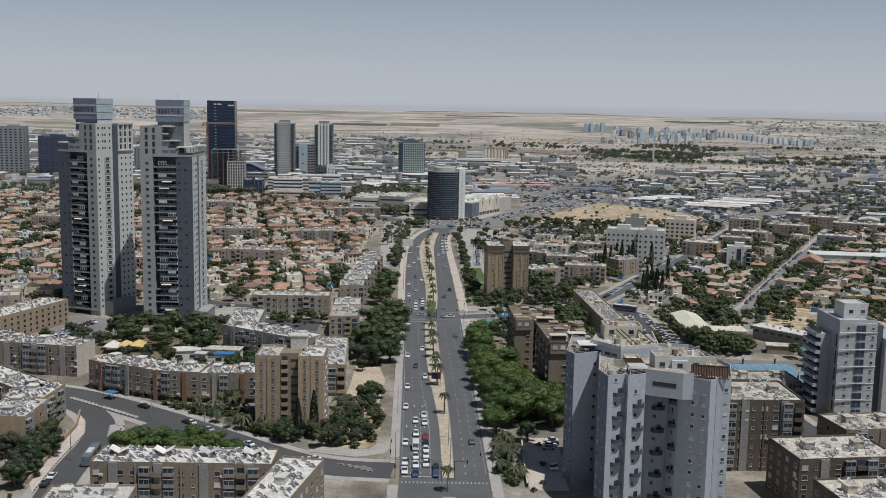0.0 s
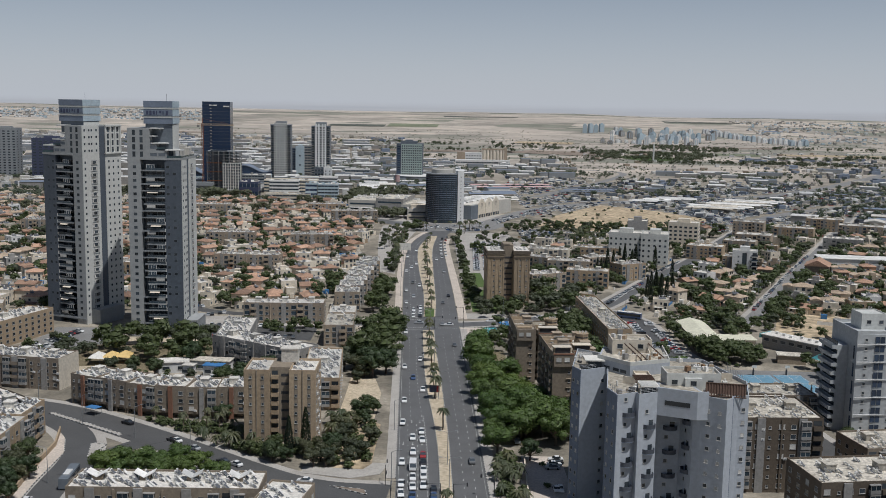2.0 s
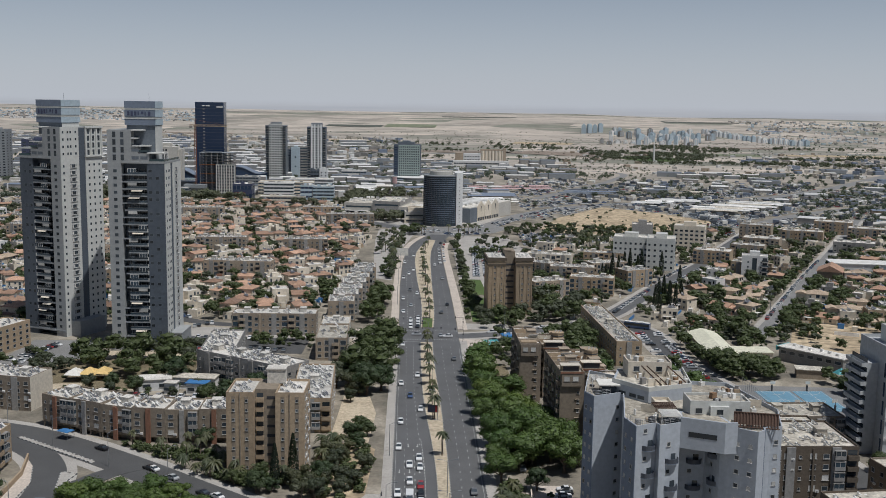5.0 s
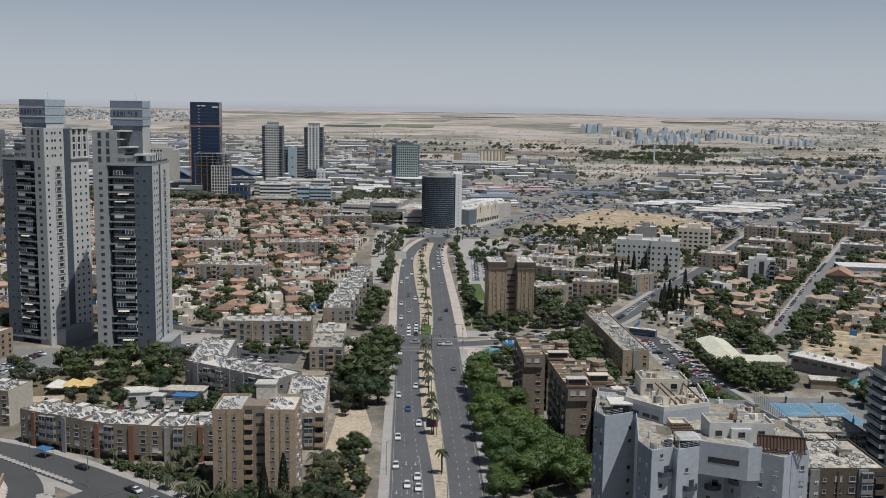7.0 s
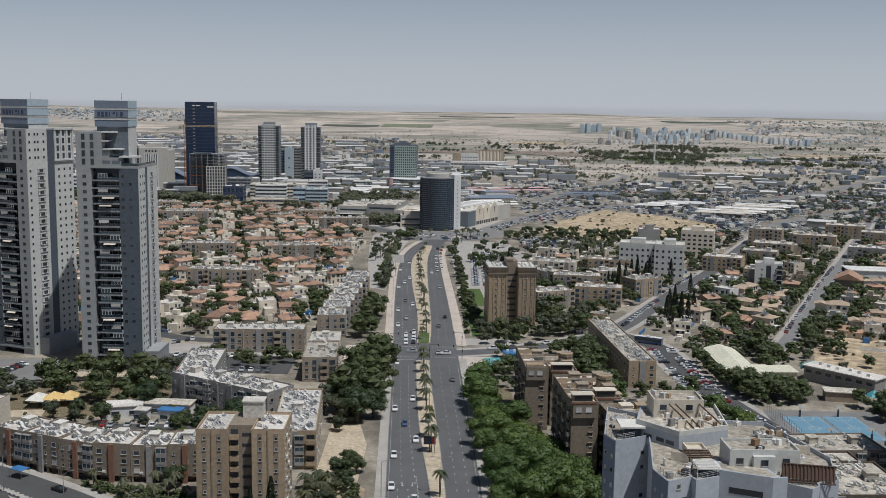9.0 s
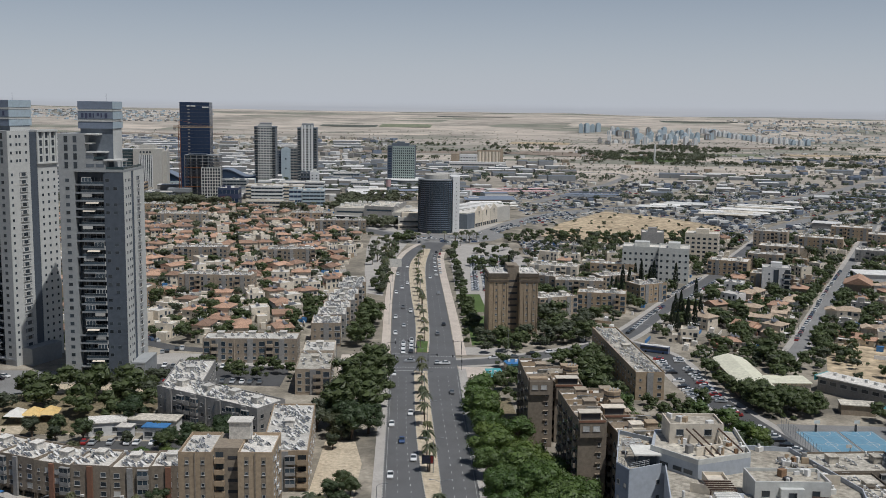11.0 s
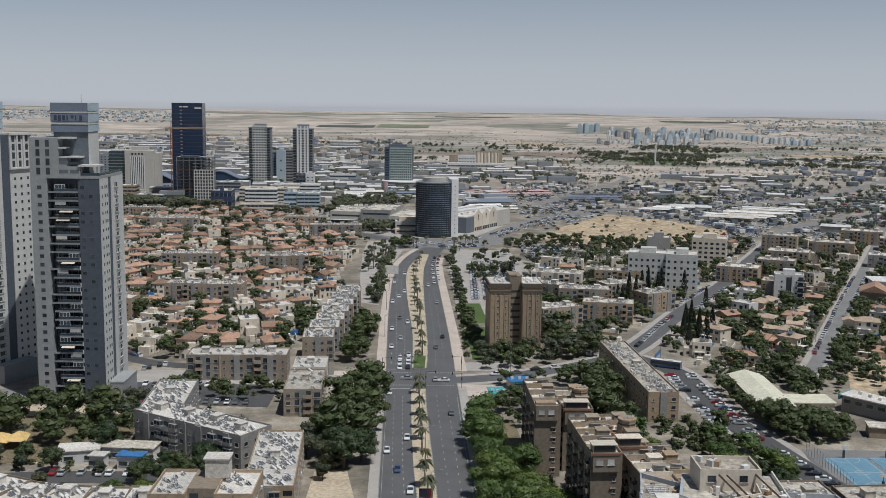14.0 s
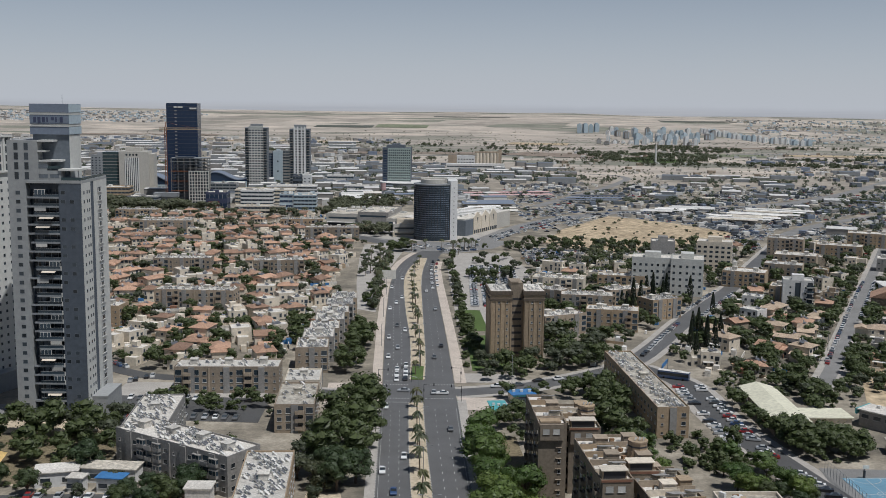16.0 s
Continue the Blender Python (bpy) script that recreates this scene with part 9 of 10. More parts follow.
def quarter(y0, y1, x_in, x_out, dx, dy, turn, seed, flat, chance=0.93, treekind="far", tchance=0.35):
    """Rows of houses with yards, small trees and yard walls between them."""
    rng = random.Random(seed)
    c, s = math.cos(radians(turn)), math.sin(radians(turn))
    n = 60
    cx, cy = (x_in(y0) + x_out(y1)) / 2, (y0 + y1) / 2
    for i in range(-n, n):
        for j in range(-n, n):
            u, v = i * dx + (j % 2) * dx * 0.3, j * dy + (6 if j % 2 else 0)
            x, y = cx + u * c - v * s + rng.uniform(-2.8, 2.8), cy + u * s + v * c + rng.uniform(-2.8, 2.8)
            if not y0 < y < y1:
                continue
            lo, hi = sorted((x_in(y), x_out(y)))
            if not lo < x < hi:
                continue
            if free(x, y, 6.0) and rng.random() < chance:
                house(x, y, turn + rng.choice((0, 90)) + rng.uniform(-5, 5) + 75 * noise.noise(Vector((x * 0.012, y * 0.012, 1))), rng, flat)
            for _ in range(int(tchance) + (rng.random() < tchance % 1)):
                tx, ty = x + rng.uniform(5, 10) * rng.choice((-1, 1)), y + rng.uniform(-9, 9)
                if free(tx, ty, 0.8):
                    tree(treekind if rng.random() < 0.7 else "far_dusty" if treekind == "far" else "dusty", tx, ty, rng, rng.uniform(0.45, 1.15))


quarter(520, 760, lambda y: 106 + (y - 520) * 0.32, lambda y: 0.445 * y + 10, 16.0, 17.0, -24, 301, 0.35, 0.93, "far", 1.9)
quarter(555, 1065, lambda y: -64 if y < 650 else -56, lambda y: -0.445 * y - 8, 14.6, 16.4, 12, 300, 0.30, 0.96, "far", 2.0)
quarter(770, 880, lambda y: 215, lambda y: 0.445 * y + 10, 20.0, 20.0, -24, 302, 0.75, 0.85, "far", 1.6)
quarter(600, 700, lambda y: 56, lambda y: 128, 15.0, 16.0, -15, 303, 0.85, 0.75, "far", 1.4)
quarter(700, 830, lambda y: 70, lambda y: 170, 16.0, 16.0, -15, 304, 0.9, 0.3, "far", 1.2)
quarter(500, 560, lambda y: -66, lambda y: -0.445 * y - 8, 15.0, 16.5, 4, 305, 0.35, 0.9, "far", 1.2)
tagged(put("more_houses", more_houses.mesh("more_houses", "cream", "tiles", "roofing", "frame", "glass")), "farther cream houses with tiled and flat roofs", "houses", "", "stuff")


def yard_clutter():
    """Yard walls, sheds, awnings and water tanks between the houses."""
    rs = random.Random(17)
    s = Shape()
    for _ in range(6000):
        if rs.random() < 0.85:
            y = rs.uniform(545, 1065)
            x = rs.uniform(-0.445 * y - 8, -56)
            turn = 12
        else:
            y = rs.uniform(500, 860)
            x = rs.uniform(60, 0.445 * y + 8)
            turn = -24
        if not free(x, y, 1.5):
            continue
        m = pose(x, y, 0, 0, 0, turn + rs.choice((0, 90)))
        k = rs.random()
        if k < 0.4:
            w, d, h = rs.uniform(4, 11), 0.25, rs.uniform(1.0, 1.9)
        elif k < 0.8:
            w, d, h = rs.uniform(1.5, 3.4), rs.uniform(1.5, 3), rs.uniform(1.8, 2.8)
        else:
            w, d, h = rs.uniform(0.8, 1.6), rs.uniform(0.8, 1.6), rs.uniform(1, 1.8)
        c = [(-w / 2, -d / 2), (w / 2, -d / 2), (w / 2, d / 2), (-w / 2, d / 2)]
        s.add([m @ Vector((px, py, -0.2)) for px, py in c] + [m @ Vector((px, py, h)) for px, py in c],
              [(4, 5, 6, 7), (0, 1, 5, 4), (1, 2, 6, 5), (2, 3, 7, 6), (3, 0, 4, 7)], rs.choice((0, 0, 0, 1, 1, 2, 2, 2, 3, 3, 4, 5 if rs.random() < 0.4 else 2)))
    tagged(put("yard_clutter", s.mesh("yard_clutter", "cream", "tan", "roofing", "metalroof", "bluetarp", "terracotta_wall")), "low yard walls, sheds and tanks between houses", "yard clutter", "", "stuff")


yard_clutter()


def fill_green():
    """Trees and shrubs wherever open ground is left between the blocks."""
    rs = random.Random(91)
    for _ in range(2200):
        y = rs.uniform(480, 900)
        x = rs.uniform(26, 0.45 * y)
        if free(x, y, 1.4) and not (x < 60 and 640 < y < 800 and rs.random() < 0.8) and noise.noise(Vector((x * 0.018, y * 0.014, 2))) > -0.12:
            tree("far" if rs.random() < 0.72 else "far_dusty", x, y, rs, rs.uniform(0.45, 1.1))
    for _ in range(800):
        y = rs.uniform(235, 500)
        x = rs.uniform(-0.45 * y, 0.45 * y)
        if abs(x) > 18 and free(x, y, 1.6) and noise.noise(Vector((x * 0.03, y * 0.03, 7))) > -0.12:
            tree(rs.choice(("dark", "dusty", "bush", "bush")), x, y, rs, rs.uniform(0.45, 0.85))
    for _ in range(900):
        y = rs.uniform(500, 1000)
        x = rs.uniform(-0.45 * y - 10, -0.30 * y)
        if free(x, y, 0.8) and noise.noise(Vector((x * 0.02, y * 0.02, 5))) > -0.05:
            tree("far", x, y, rs, rs.uniform(0.4, 0.9))
    for _ in range(240):
        y = rs.uniform(500, 620)
        x = rs.uniform(-0.45 * y, -50)
        if free(x, y, 1.4) and noise.noise(Vector((x * 0.02, y * 0.02, 5))) > -0.05:
            tree("far", x, y, rs, rs.uniform(0.5, 1.0))


fill_green()


# ---- vehicles ----
def car_meshes(paint):
    """A sedan seen from above and behind: lower body with bonnet and boot, glass house, roof panel, wheels."""
    s = Shape()
    prof = [(-2.2, 0.35), (-2.22, 0.75), (-2.0, 0.92), (-1.25, 0.98), (0.75, 0.96), (2.0, 0.78), (2.2, 0.6), (2.18, 0.3)]
    v = [(-0.86, y, z) for y, z in prof] + [(0.86, y, z) for y, z in prof]
    n = len(prof)
    s.add(v, [tuple(range(n - 1, -1, -1)), tuple(range(n, 2 * n))] + [(i, (i + 1) % n, n + (i + 1) % n, n + i) for i in range(n)])
    body = s.mesh("body", paint)
    g = Shape().add([(-0.8, -1.5, 0.96), (0.8, -1.5, 0.96), (0.8, 1.0, 0.95), (-0.8, 1.0, 0.95), (-0.62, -0.95, 1.42), (0.62, -0.95, 1.42), (0.62, 0.25, 1.42), (-0.62, 0.25, 1.42)],
                    [(0, 1, 5, 4), (1, 2, 6, 5), (2, 3, 7, 6), (3, 0, 4, 7)]).mesh("glass_house", "glass")
    r = Shape().box(-0.64, 0.64, -0.98, 0.28, 1.42, 1.47).mesh("roof_panel", paint)
    return body, g, r


WHEEL = Shape().tube((-0.1, 0, 0), (0.1, 0, 0), 0.32, 10).mesh("wheel", "rubber")
CARS = {c: car_meshes("car_" + c) for c in ("white", "silver", "black", "blue", "red", "grey")}
PICK = ("white",) * 9 + ("silver",) * 4 + ("black",) * 2 + ("grey",) * 2 + ("blue", "red")
VAN = Shape().box(-0.98, 0.98, -2.7, 1.6, 0.4, 2.3).mesh("body", "car_white")
VAN_NOSE = Shape().add([(-0.96, 1.6, 0.4), (0.96, 1.6, 0.4), (0.96, 2.6, 0.4), (-0.96, 2.6, 0.4), (-0.96, 1.6, 2.2), (0.96, 1.6, 2.2), (0.96, 2.5, 1.1), (-0.96, 2.5, 1.1)], [(0, 1, 5, 4), (1, 2, 6, 5), (2, 3, 7, 6), (3, 0, 4, 7), (4, 5, 6, 7)]).mesh("nose", "car_white")
parked = Shape()
PARKED = 0


def car(x, y, rz, colour, state, z=0.05, wheels=True):
    body, g, r = CARS[colour]
    ob = put("car", body, None, x, y, z, rz)
    put("glass_house", g, ob)
    put("roof_panel", r, ob)
    if wheels and y < 345:
        for wx in (-0.8, 0.8):
            for wy in (-1.35, 1.35):
                put("wheel", WHEEL, ob, wx, wy, 0.32)
    return tagged(ob, colour + " car " + (state if state != "parked" else "parked beside the street"), "car", "")


rng = random.Random(77)
# cars queueing and driving on the avenue: lane share, distance
def lane_x(k, y):
    return left_edge(y) * (1 - k) + (median_l(y) - (3.0 if y < 340 else 0.0)) * k


for k, ys in ((0.17, (276, 283, 300, 337, 362, 408, 470, 540, 575, 640, 700)), (0.52, (274, 281, 288, 309, 322, 392, 505, 512, 520, 556, 600, 655)), (0.85, (282, 289, 294, 300, 306, 320, 328, 376, 420, 506, 512, 518, 526, 590, 670, 730))):
    for y in ys:
        car(lane_x(k, y), y, 180 + rng.uniform(-2, 2) + 1.5, "white" if rng.random() < 0.68 else rng.choice(PICK), "waiting or driving on the avenue")
for y, k, c in ((274, 0.5, "blue"), (279, 0.5, "black")):
    car(median_l(y) - 1.5, y, 181, c, "waiting in the turning lane")
for k, y, c in ((0.35, 302, "grey"), (0.3, 446, "grey"), (0.7, 488, "silver"), (0.65, 540, "grey"), (0.3, 560, "black"), (0.3, 640, "silver"), (0.7, 690, "white")):
    car(right_edge(y) * (1 - k) + median_r(y) * k, y, 1.5, c, "driving up the avenue")
for i in range(14):
    y = 700 + i * 8
    car(right_edge(y) * 0.75 + median_r(y) * 0.25 + (i % 2) * 3, y, 2, rng.choice(PICK), "queueing before the junction", wheels=False)
v = put("van", VAN, None, lane_x(0.52, 296), 296, 0.05, 181)
put("nose", VAN_NOSE, v)
put("windscreen", Shape().add([(-0.85, 1.66, 2.13), (0.85, 1.66, 2.13), (0.85, 2.46, 1.17), (-0.85, 2.46, 1.17)], [(3, 2, 1, 0)]).mesh("windscreen", "glass"), v)
for wx in (-0.85, 0.85):
    for wy in (-1.7, 1.8):
        put("wheel", WHEEL, v, wx, wy, 0.32)
tagged(v, "white delivery van waiting on the avenue", "van")
# cross traffic
for x, y, rz, c in ((24, 497, 100, "white"), (32, 499, 100, "grey"), (40, 505, 110, "black"), (48, 508, -65, "white"), (-10, 490, 90, "silver"), (4, 487, 92, "white"), (-36, 284, 80, "white"), (-72, 309, 52, "silver"), (-80, 316, 52, "black"), (-61, 298, 50, "black"), (-57, 296, 50, "white"), (-98.5, 332, 58, "black"), (-104.4, 267, 4, "white"), (-104.1, 261, 4, "black"), (-79, 315.5, 52, "white")):
    car(x, y, rz, c, "on the side street")


def park(x0, y0, x1, y1, n, rz, miss=0.1, near=True):
    """A row of parked cars."""
    global PARKED
    for i in range(n):
        if rng.random() < miss:
            continue
        k = (i + 0.5) / n
        x, y = x0 + (x1 - x0) * k + rng.uniform(-0.3, 0.3), y0 + (y1 - y0) * k + rng.uniform(-0.3, 0.3)
        if near and PARKED < 85:
            PARKED += 1
            car(x, y, rz + rng.choice((0, 180)) + rng.uniform(-3, 3), rng.choice(PICK), "parked", wheels=y < 480)
        else:
            small_car(x, y, rz)


def small_car(x, y, rz, z=0.05):
    m = pose(x, y, z, 0, 0, rz)
    tone = rng.choice((0, 0, 0, 0, 0, 1, 1, 1, 2, 2, 3)) if rng.random() < 0.96 else 4
    parked.add([m @ Vector(p) for p in ((-0.86, -2.2, 0.2), (0.86, -2.2, 0.2), (0.86, 2.2, 0.2), (-0.86, 2.2, 0.2), (-0.86, -2.15, 0.95), (0.86, -2.15, 0.95), (0.86, 2.1, 0.85), (-0.86, 2.1, 0.85))], [(4, 5, 6, 7), (0, 1, 5, 4), (1, 2, 6, 5), (2, 3, 7, 6), (3, 0, 4, 7)], tone)
    parked.add([m @ Vector(p) for p in ((-0.8, -1.5, 0.93), (0.8, -1.5, 0.93), (0.8, 1.0, 0.9), (-0.8, 1.0, 0.9), (-0.62, -0.95, 1.43), (0.62, -0.95, 1.43), (0.62, 0.25, 1.43), (-0.62, 0.25, 1.43))], [(0, 1, 5, 4), (1, 2, 6, 5), (2, 3, 7, 6), (3, 0, 4, 7)], 5)
    parked.add([m @ Vector(p) for p in ((-0.62, -0.95, 1.43), (0.62, -0.95, 1.43), (0.62, 0.25, 1.43), (-0.62, 0.25, 1.43))], [(0, 1, 2, 3)], tone)


park(-163, 428, -161, 456, 11, 80)
park(-106, 387, -80, 387, 10, 0)
park(-99, 362, -72, 359, 10, 0)
park(-168, 432, -158, 462, 9, 70)
park(-100, 458, -62, 456, 11, 0)
park(-106, 478, -80, 478, 8, 0)
park(31, 281, 34, 281, 2, 0)
park(32.6, 296, 34.6, 306, 4, 90)
park(24, 318, 27, 372, 12, 2)
park(101, 420, 99, 500, 20, 80)
park(92.5, 430, 91, 500, 17, 84)
park(104, 410, 116, 352, 14, 75)
park(87, 545, 118, 612, 14, -27)
park(128, 618, 168, 694, 16, -27)
park(119, 624, 160, 700, 15, -27)
park(160, 535, 205, 628, 20, -26)
park(209, 622, 266, 738, 24, -26)
park(203, 625, 258, 736, 22, -26)
park(-118, 520, -136, 534, 7, 40)
park(-112, 500, -104, 508, 5, 10)
park(-96.2, 238, -97.4, 262, 4, 4)
for i in range(5):
    park(22 + i * 6.5, 648, 25 + i * 6, 780, 44, 90, 0.12, False)
for i in range(7):
    park(95 + 16 * i, 815 - 3 * i, 118 + 16 * i, 800 + 6 * i, 8, 10, 0.2, False)
for i in range(14):
    park(60 + 9 * i, 700 + 4 * i, 64 + 10 * i, 760 + 5 * i, 4, 30, 0.5, False)
FIELD = [(82, 895), (128, 848), (196, 888), (250, 968), (215, 1040), (165, 1094), (108, 985)]


def in_field(x, y):
    odd = False
    for (ax, ay), (bx, by) in zip(FIELD, FIELD[1:] + FIELD[:1]):
        if (ay > y) != (by > y) and x < (bx - ax) * (y - ay) / (by - ay) + ax:
            odd = not odd
    return odd


# full lots between the avenue's head and the field
for i in range(620):
    x, y = rng.uniform(62, 178), rng.uniform(792, 862)
    row = math.floor(y / 8.5) * 8.5 + 3
    if free(x, row, 1.6) and not in_field(x, row):
        small_car(x, row, 4 + rng.uniform(-3, 3))
# the used-car market and depots beyond the field
for i in range(4300):
    x, y = rng.uniform(80, 560), rng.uniform(960, 1400)
    row = math.floor(y / 7) * 7 + 2
    if x > 0.02 * y and not in_field(x, row) and free(x, row, 2) and rng.random() < 0.25 + 0.75 * (noise.noise(Vector((x * 0.012, y * 0.012, 4))) > -0.1):
        small_car(x, row, 90 + rng.uniform(-3, 3))
for i in range(900):
    x, y = rng.uniform(180, 420), rng.uniform(860, 1000)
    row = math.floor(y / 8) * 8
    if free(x, row, 2) and not in_field(x, row):
        small_car(x, row, 66)
for i in range(140):
    k = rng.random()
    a = Vector((40, 905)).lerp(Vector((123, 1082)), k) if i % 3 else Vector((140, 1100)).lerp(Vector((331, 1195)), k)
    small_car(a.x + rng.choice((-6, -3, 3, 6)), a.y, -25 if i % 3 else -62)
for i in range(26):
    small_car(rng.uniform(-14, 34), rng.uniform(846, 884), rng.choice((60, 80, 150, 170)))
tagged(put("parked_cars", parked.mesh("parked_cars", "car_white", "car_silver", "car_black", "car_blue", "car_red", "glass")), "rows of far parked cars in mixed colours", "cars", "", "stuff")


# ---- sheds, depots and the far town ----
far_sheds = Shape()


def shed(x, y, w, d, h, rz, roof, rng):
    if y > 1260:
        z = rise(x, y)
        m = pose(x, y, z, 0, 0, rz)
        wl = rng.randrange(2)
        c = [(-w / 2, -d / 2), (w / 2, -d / 2), (w / 2, d / 2), (-w / 2, d / 2)]
        far_sheds.add([m @ Vector((px, py, -2)) for px, py in c] + [m @ Vector((px, py, h)) for px, py in c], [(0, 1, 5, 4), (1, 2, 6, 5), (2, 3, 7, 6), (3, 0, 4, 7)], wl)
        k = rng.uniform(0.2, 1.4)
        far_sheds.add([m @ Vector(q) for q in ((-w / 2, -d / 2, h), (w / 2, -d / 2, h), (w / 2, d / 2, h), (-w / 2, d / 2, h), (-w / 2, 0, h + k), (w / 2, 0, h + k))], [(0, 1, 5, 4), (3, 4, 5, 2), (1, 2, 5), (0, 4, 3)], 2 + rng.randrange(3))
        return None
    b = base("warehouse", x, y, rise(x, y), rz, "low warehouse with sheet metal roof", "warehouse", "warehouses")
    put("wall", Shape().box(-w / 2, w / 2, -d / 2, d / 2, -2, h).mesh("wall", rng.choice(("white", "grey", "beige", "cream"))), b)
    k = 0.0 if rng.random() < 0.4 else rng.uniform(0.6, 1.6)
    put("roof", Shape().add([(-w / 2 - 0.4, -d / 2 - 0.4, h), (w / 2 + 0.4, -d / 2 - 0.4, h), (w / 2 + 0.4, d / 2 + 0.4, h), (-w / 2 - 0.4, d / 2 + 0.4, h), (-w / 2 - 0.4, 0, h + k + 0.3), (w / 2 + 0.4, 0, h + k + 0.3)],
                            [(0, 1, 5, 4), (3, 4, 5, 2), (1, 2, 5), (0, 4, 3)]).mesh("roof", roof), b)
    return b


rng = random.Random(55)
def sheds(x0, x1, y0, y1, n, rz, wmin, wmax, roofs, hmin=4, hmax=8):
    made = 0
    for _ in range(n * 8):
        if made >= n:
            break
        x, y = rng.uniform(x0, x1), rng.uniform(y0, y1)
        w, d = rng.uniform(wmin, wmax), rng.uniform(12, 22)
        if free(x, y, w * 0.5) and not in_field(x, y):
            made += 1
            take(x, y, w + 3, d + 3, rz)
            shed(x, y, w, d, rng.uniform(hmin, hmax), rz + rng.choice((0, 90)) * (rng.random() < 0.25), rng.choice(roofs), rng)


mixed = ("metalroof", "slate", "roofing", "bluegrey", "metalroof", "roofing_dirty", "tank")
sheds(-30, 70, 1180, 1400, 12, 16, 18, 34, mixed, 4, 6)
sheds(-480, -60, 1190, 1480, 60, 8, 14, 30, mixed, 5, 9)
sheds(-460, -40, 1265, 1480, 80, 8, 7, 18, mixed, 3, 6)
sheds(-700, -250, 1480, 1900, 90, 5, 16, 40, mixed + ("bluegrey",), 5, 11)
sheds(-250, 200, 1480, 1900, 70, 4, 16, 38, mixed, 4, 8)
sheds(250, 620, 1000, 1450, 30, -14, 12, 26, ("metalroof", "roofing_dirty", "bluegrey", "roofing_dirty"), 3, 5)
sheds(300, 480, 880, 1000, 12, -24, 14, 28, mixed, 4, 6)
sheds(330, 520, 1420, 1640, 12, -10, 20, 44, mixed, 4, 7)
sheds(620, 900, 1380, 1800, 12, -10, 20, 44, mixed, 4, 7)
sheds(-900, -480, 900, 1300, 18, 0, 24, 50, mixed, 5, 10)
sheds(-1100, -200, 1900, 2700, 80, 3, 30, 80, mixed, 5, 10)
tagged(put("far_sheds", far_sheds.mesh("far_sheds", "stone", "grey", "metalroof", "tank", "slate")), "far low warehouses with pale metal roofs", "warehouses", "", "stuff")


def stall_canopy(x, y, w, d, rz, roof, label):
    """A long open canopy on posts, its roof in shallow ridges."""
    s0 = base("market_canopy", x, y, 0, rz, label, "market canopy", "market canopies")
    s = Shape()
    for k in (-1, 1):
        s.add([(-w / 2, k * d / 2, 3.6), (w / 2, k * d / 2, 3.6), (w / 2, 0, 4.6), (-w / 2, 0, 4.6), (-w / 2, k * d / 2, 3.75), (w / 2, k * d / 2, 3.75), (w / 2, 0, 4.75), (-w / 2, 0, 4.75)],
              [(4, 5, 6, 7), (3, 2, 1, 0), (0, 1, 5, 4), (1, 2, 6, 5), (3, 0, 4, 7)] if k < 0 else [(7, 6, 5, 4), (0, 1, 2, 3), (4, 5, 1, 0), (5, 6, 2, 1), (7, 4, 0, 3)])
    put("canopy", s.mesh("canopy", roof), s0)
    post = Shape().box(-0.12, 0.12, -0.12, 0.12, -0.3, 4.6).mesh("post", "steel")
    for px in (-0.45, 0.45):
        put("post", post, s0, w * px, 0)


for i in range(6):
    stall_canopy(40 + (i % 3) * 38, 1262 + (i // 3) * 34 + (i % 3) * 10, 36, 9, 14, "pink", "long pink sheet canopy over market stalls")
for i in range(9):
    stall_canopy(268 + i * 9, 1046 + i * 11 - (i % 2) * 5, 46 + (i % 3) * 9, 6.2, -24, "metalroof" if i % 3 else "roofing_dirty", "long pale canopy over market stalls")
for i in range(6):
    stall_canopy(214 + i * 9, 1112 + i * 9, 30 + (i % 2) * 8, 5, -14, "metalroof", "long pale canopy over market stalls")
for i in range(5):
    stall_canopy(50 + (i % 2) * 14, 1086 + i * 13, 34, 6, 16, "canvas" if i % 2 else "metalroof", "long white slanting canopy beside the road")
for i in range(6):
    stall_canopy(152 + i * 9, 1222 + (i % 3) * 26, 34, 9, 6, ("slate", "bluegrey", "darkrail")[i % 3], "dark blue sheet canopy over market stalls")
for i in range(3):
    stall_canopy(56, 1170 + i * 14, 54, 9, 8, "bluegrey", "long grey-blue sheet canopy over market stalls")


def far_tower(x, y, w, d, h, wall, rz=None):
    b = base("far_apartment_tower", x, y, rise(x, y), rng.uniform(-30, 30) if rz is None else rz, "distant apartment tower in a new quarter, walls painted haze-pale", "apartment building", "distant towers")
    k = rng.uniform(0.2, 0.35)
    # pale walls and pale blue strips: distance haze put into their colours
    s = Shape().box(-w / 2, w / 2, -d / 2, d / 2, -3, h).box(-w * k, w * k, -d * 0.3, d * 0.3, h, h + 3)
    for k in (-0.27, 0.27):
        s.box(w * k - w * 0.07, w * k + w * 0.07, -d / 2 - 0.15, -d / 2, 3, h - 2, 1)
    put("wall", s.mesh("wall", wall, "bluepale"), b)


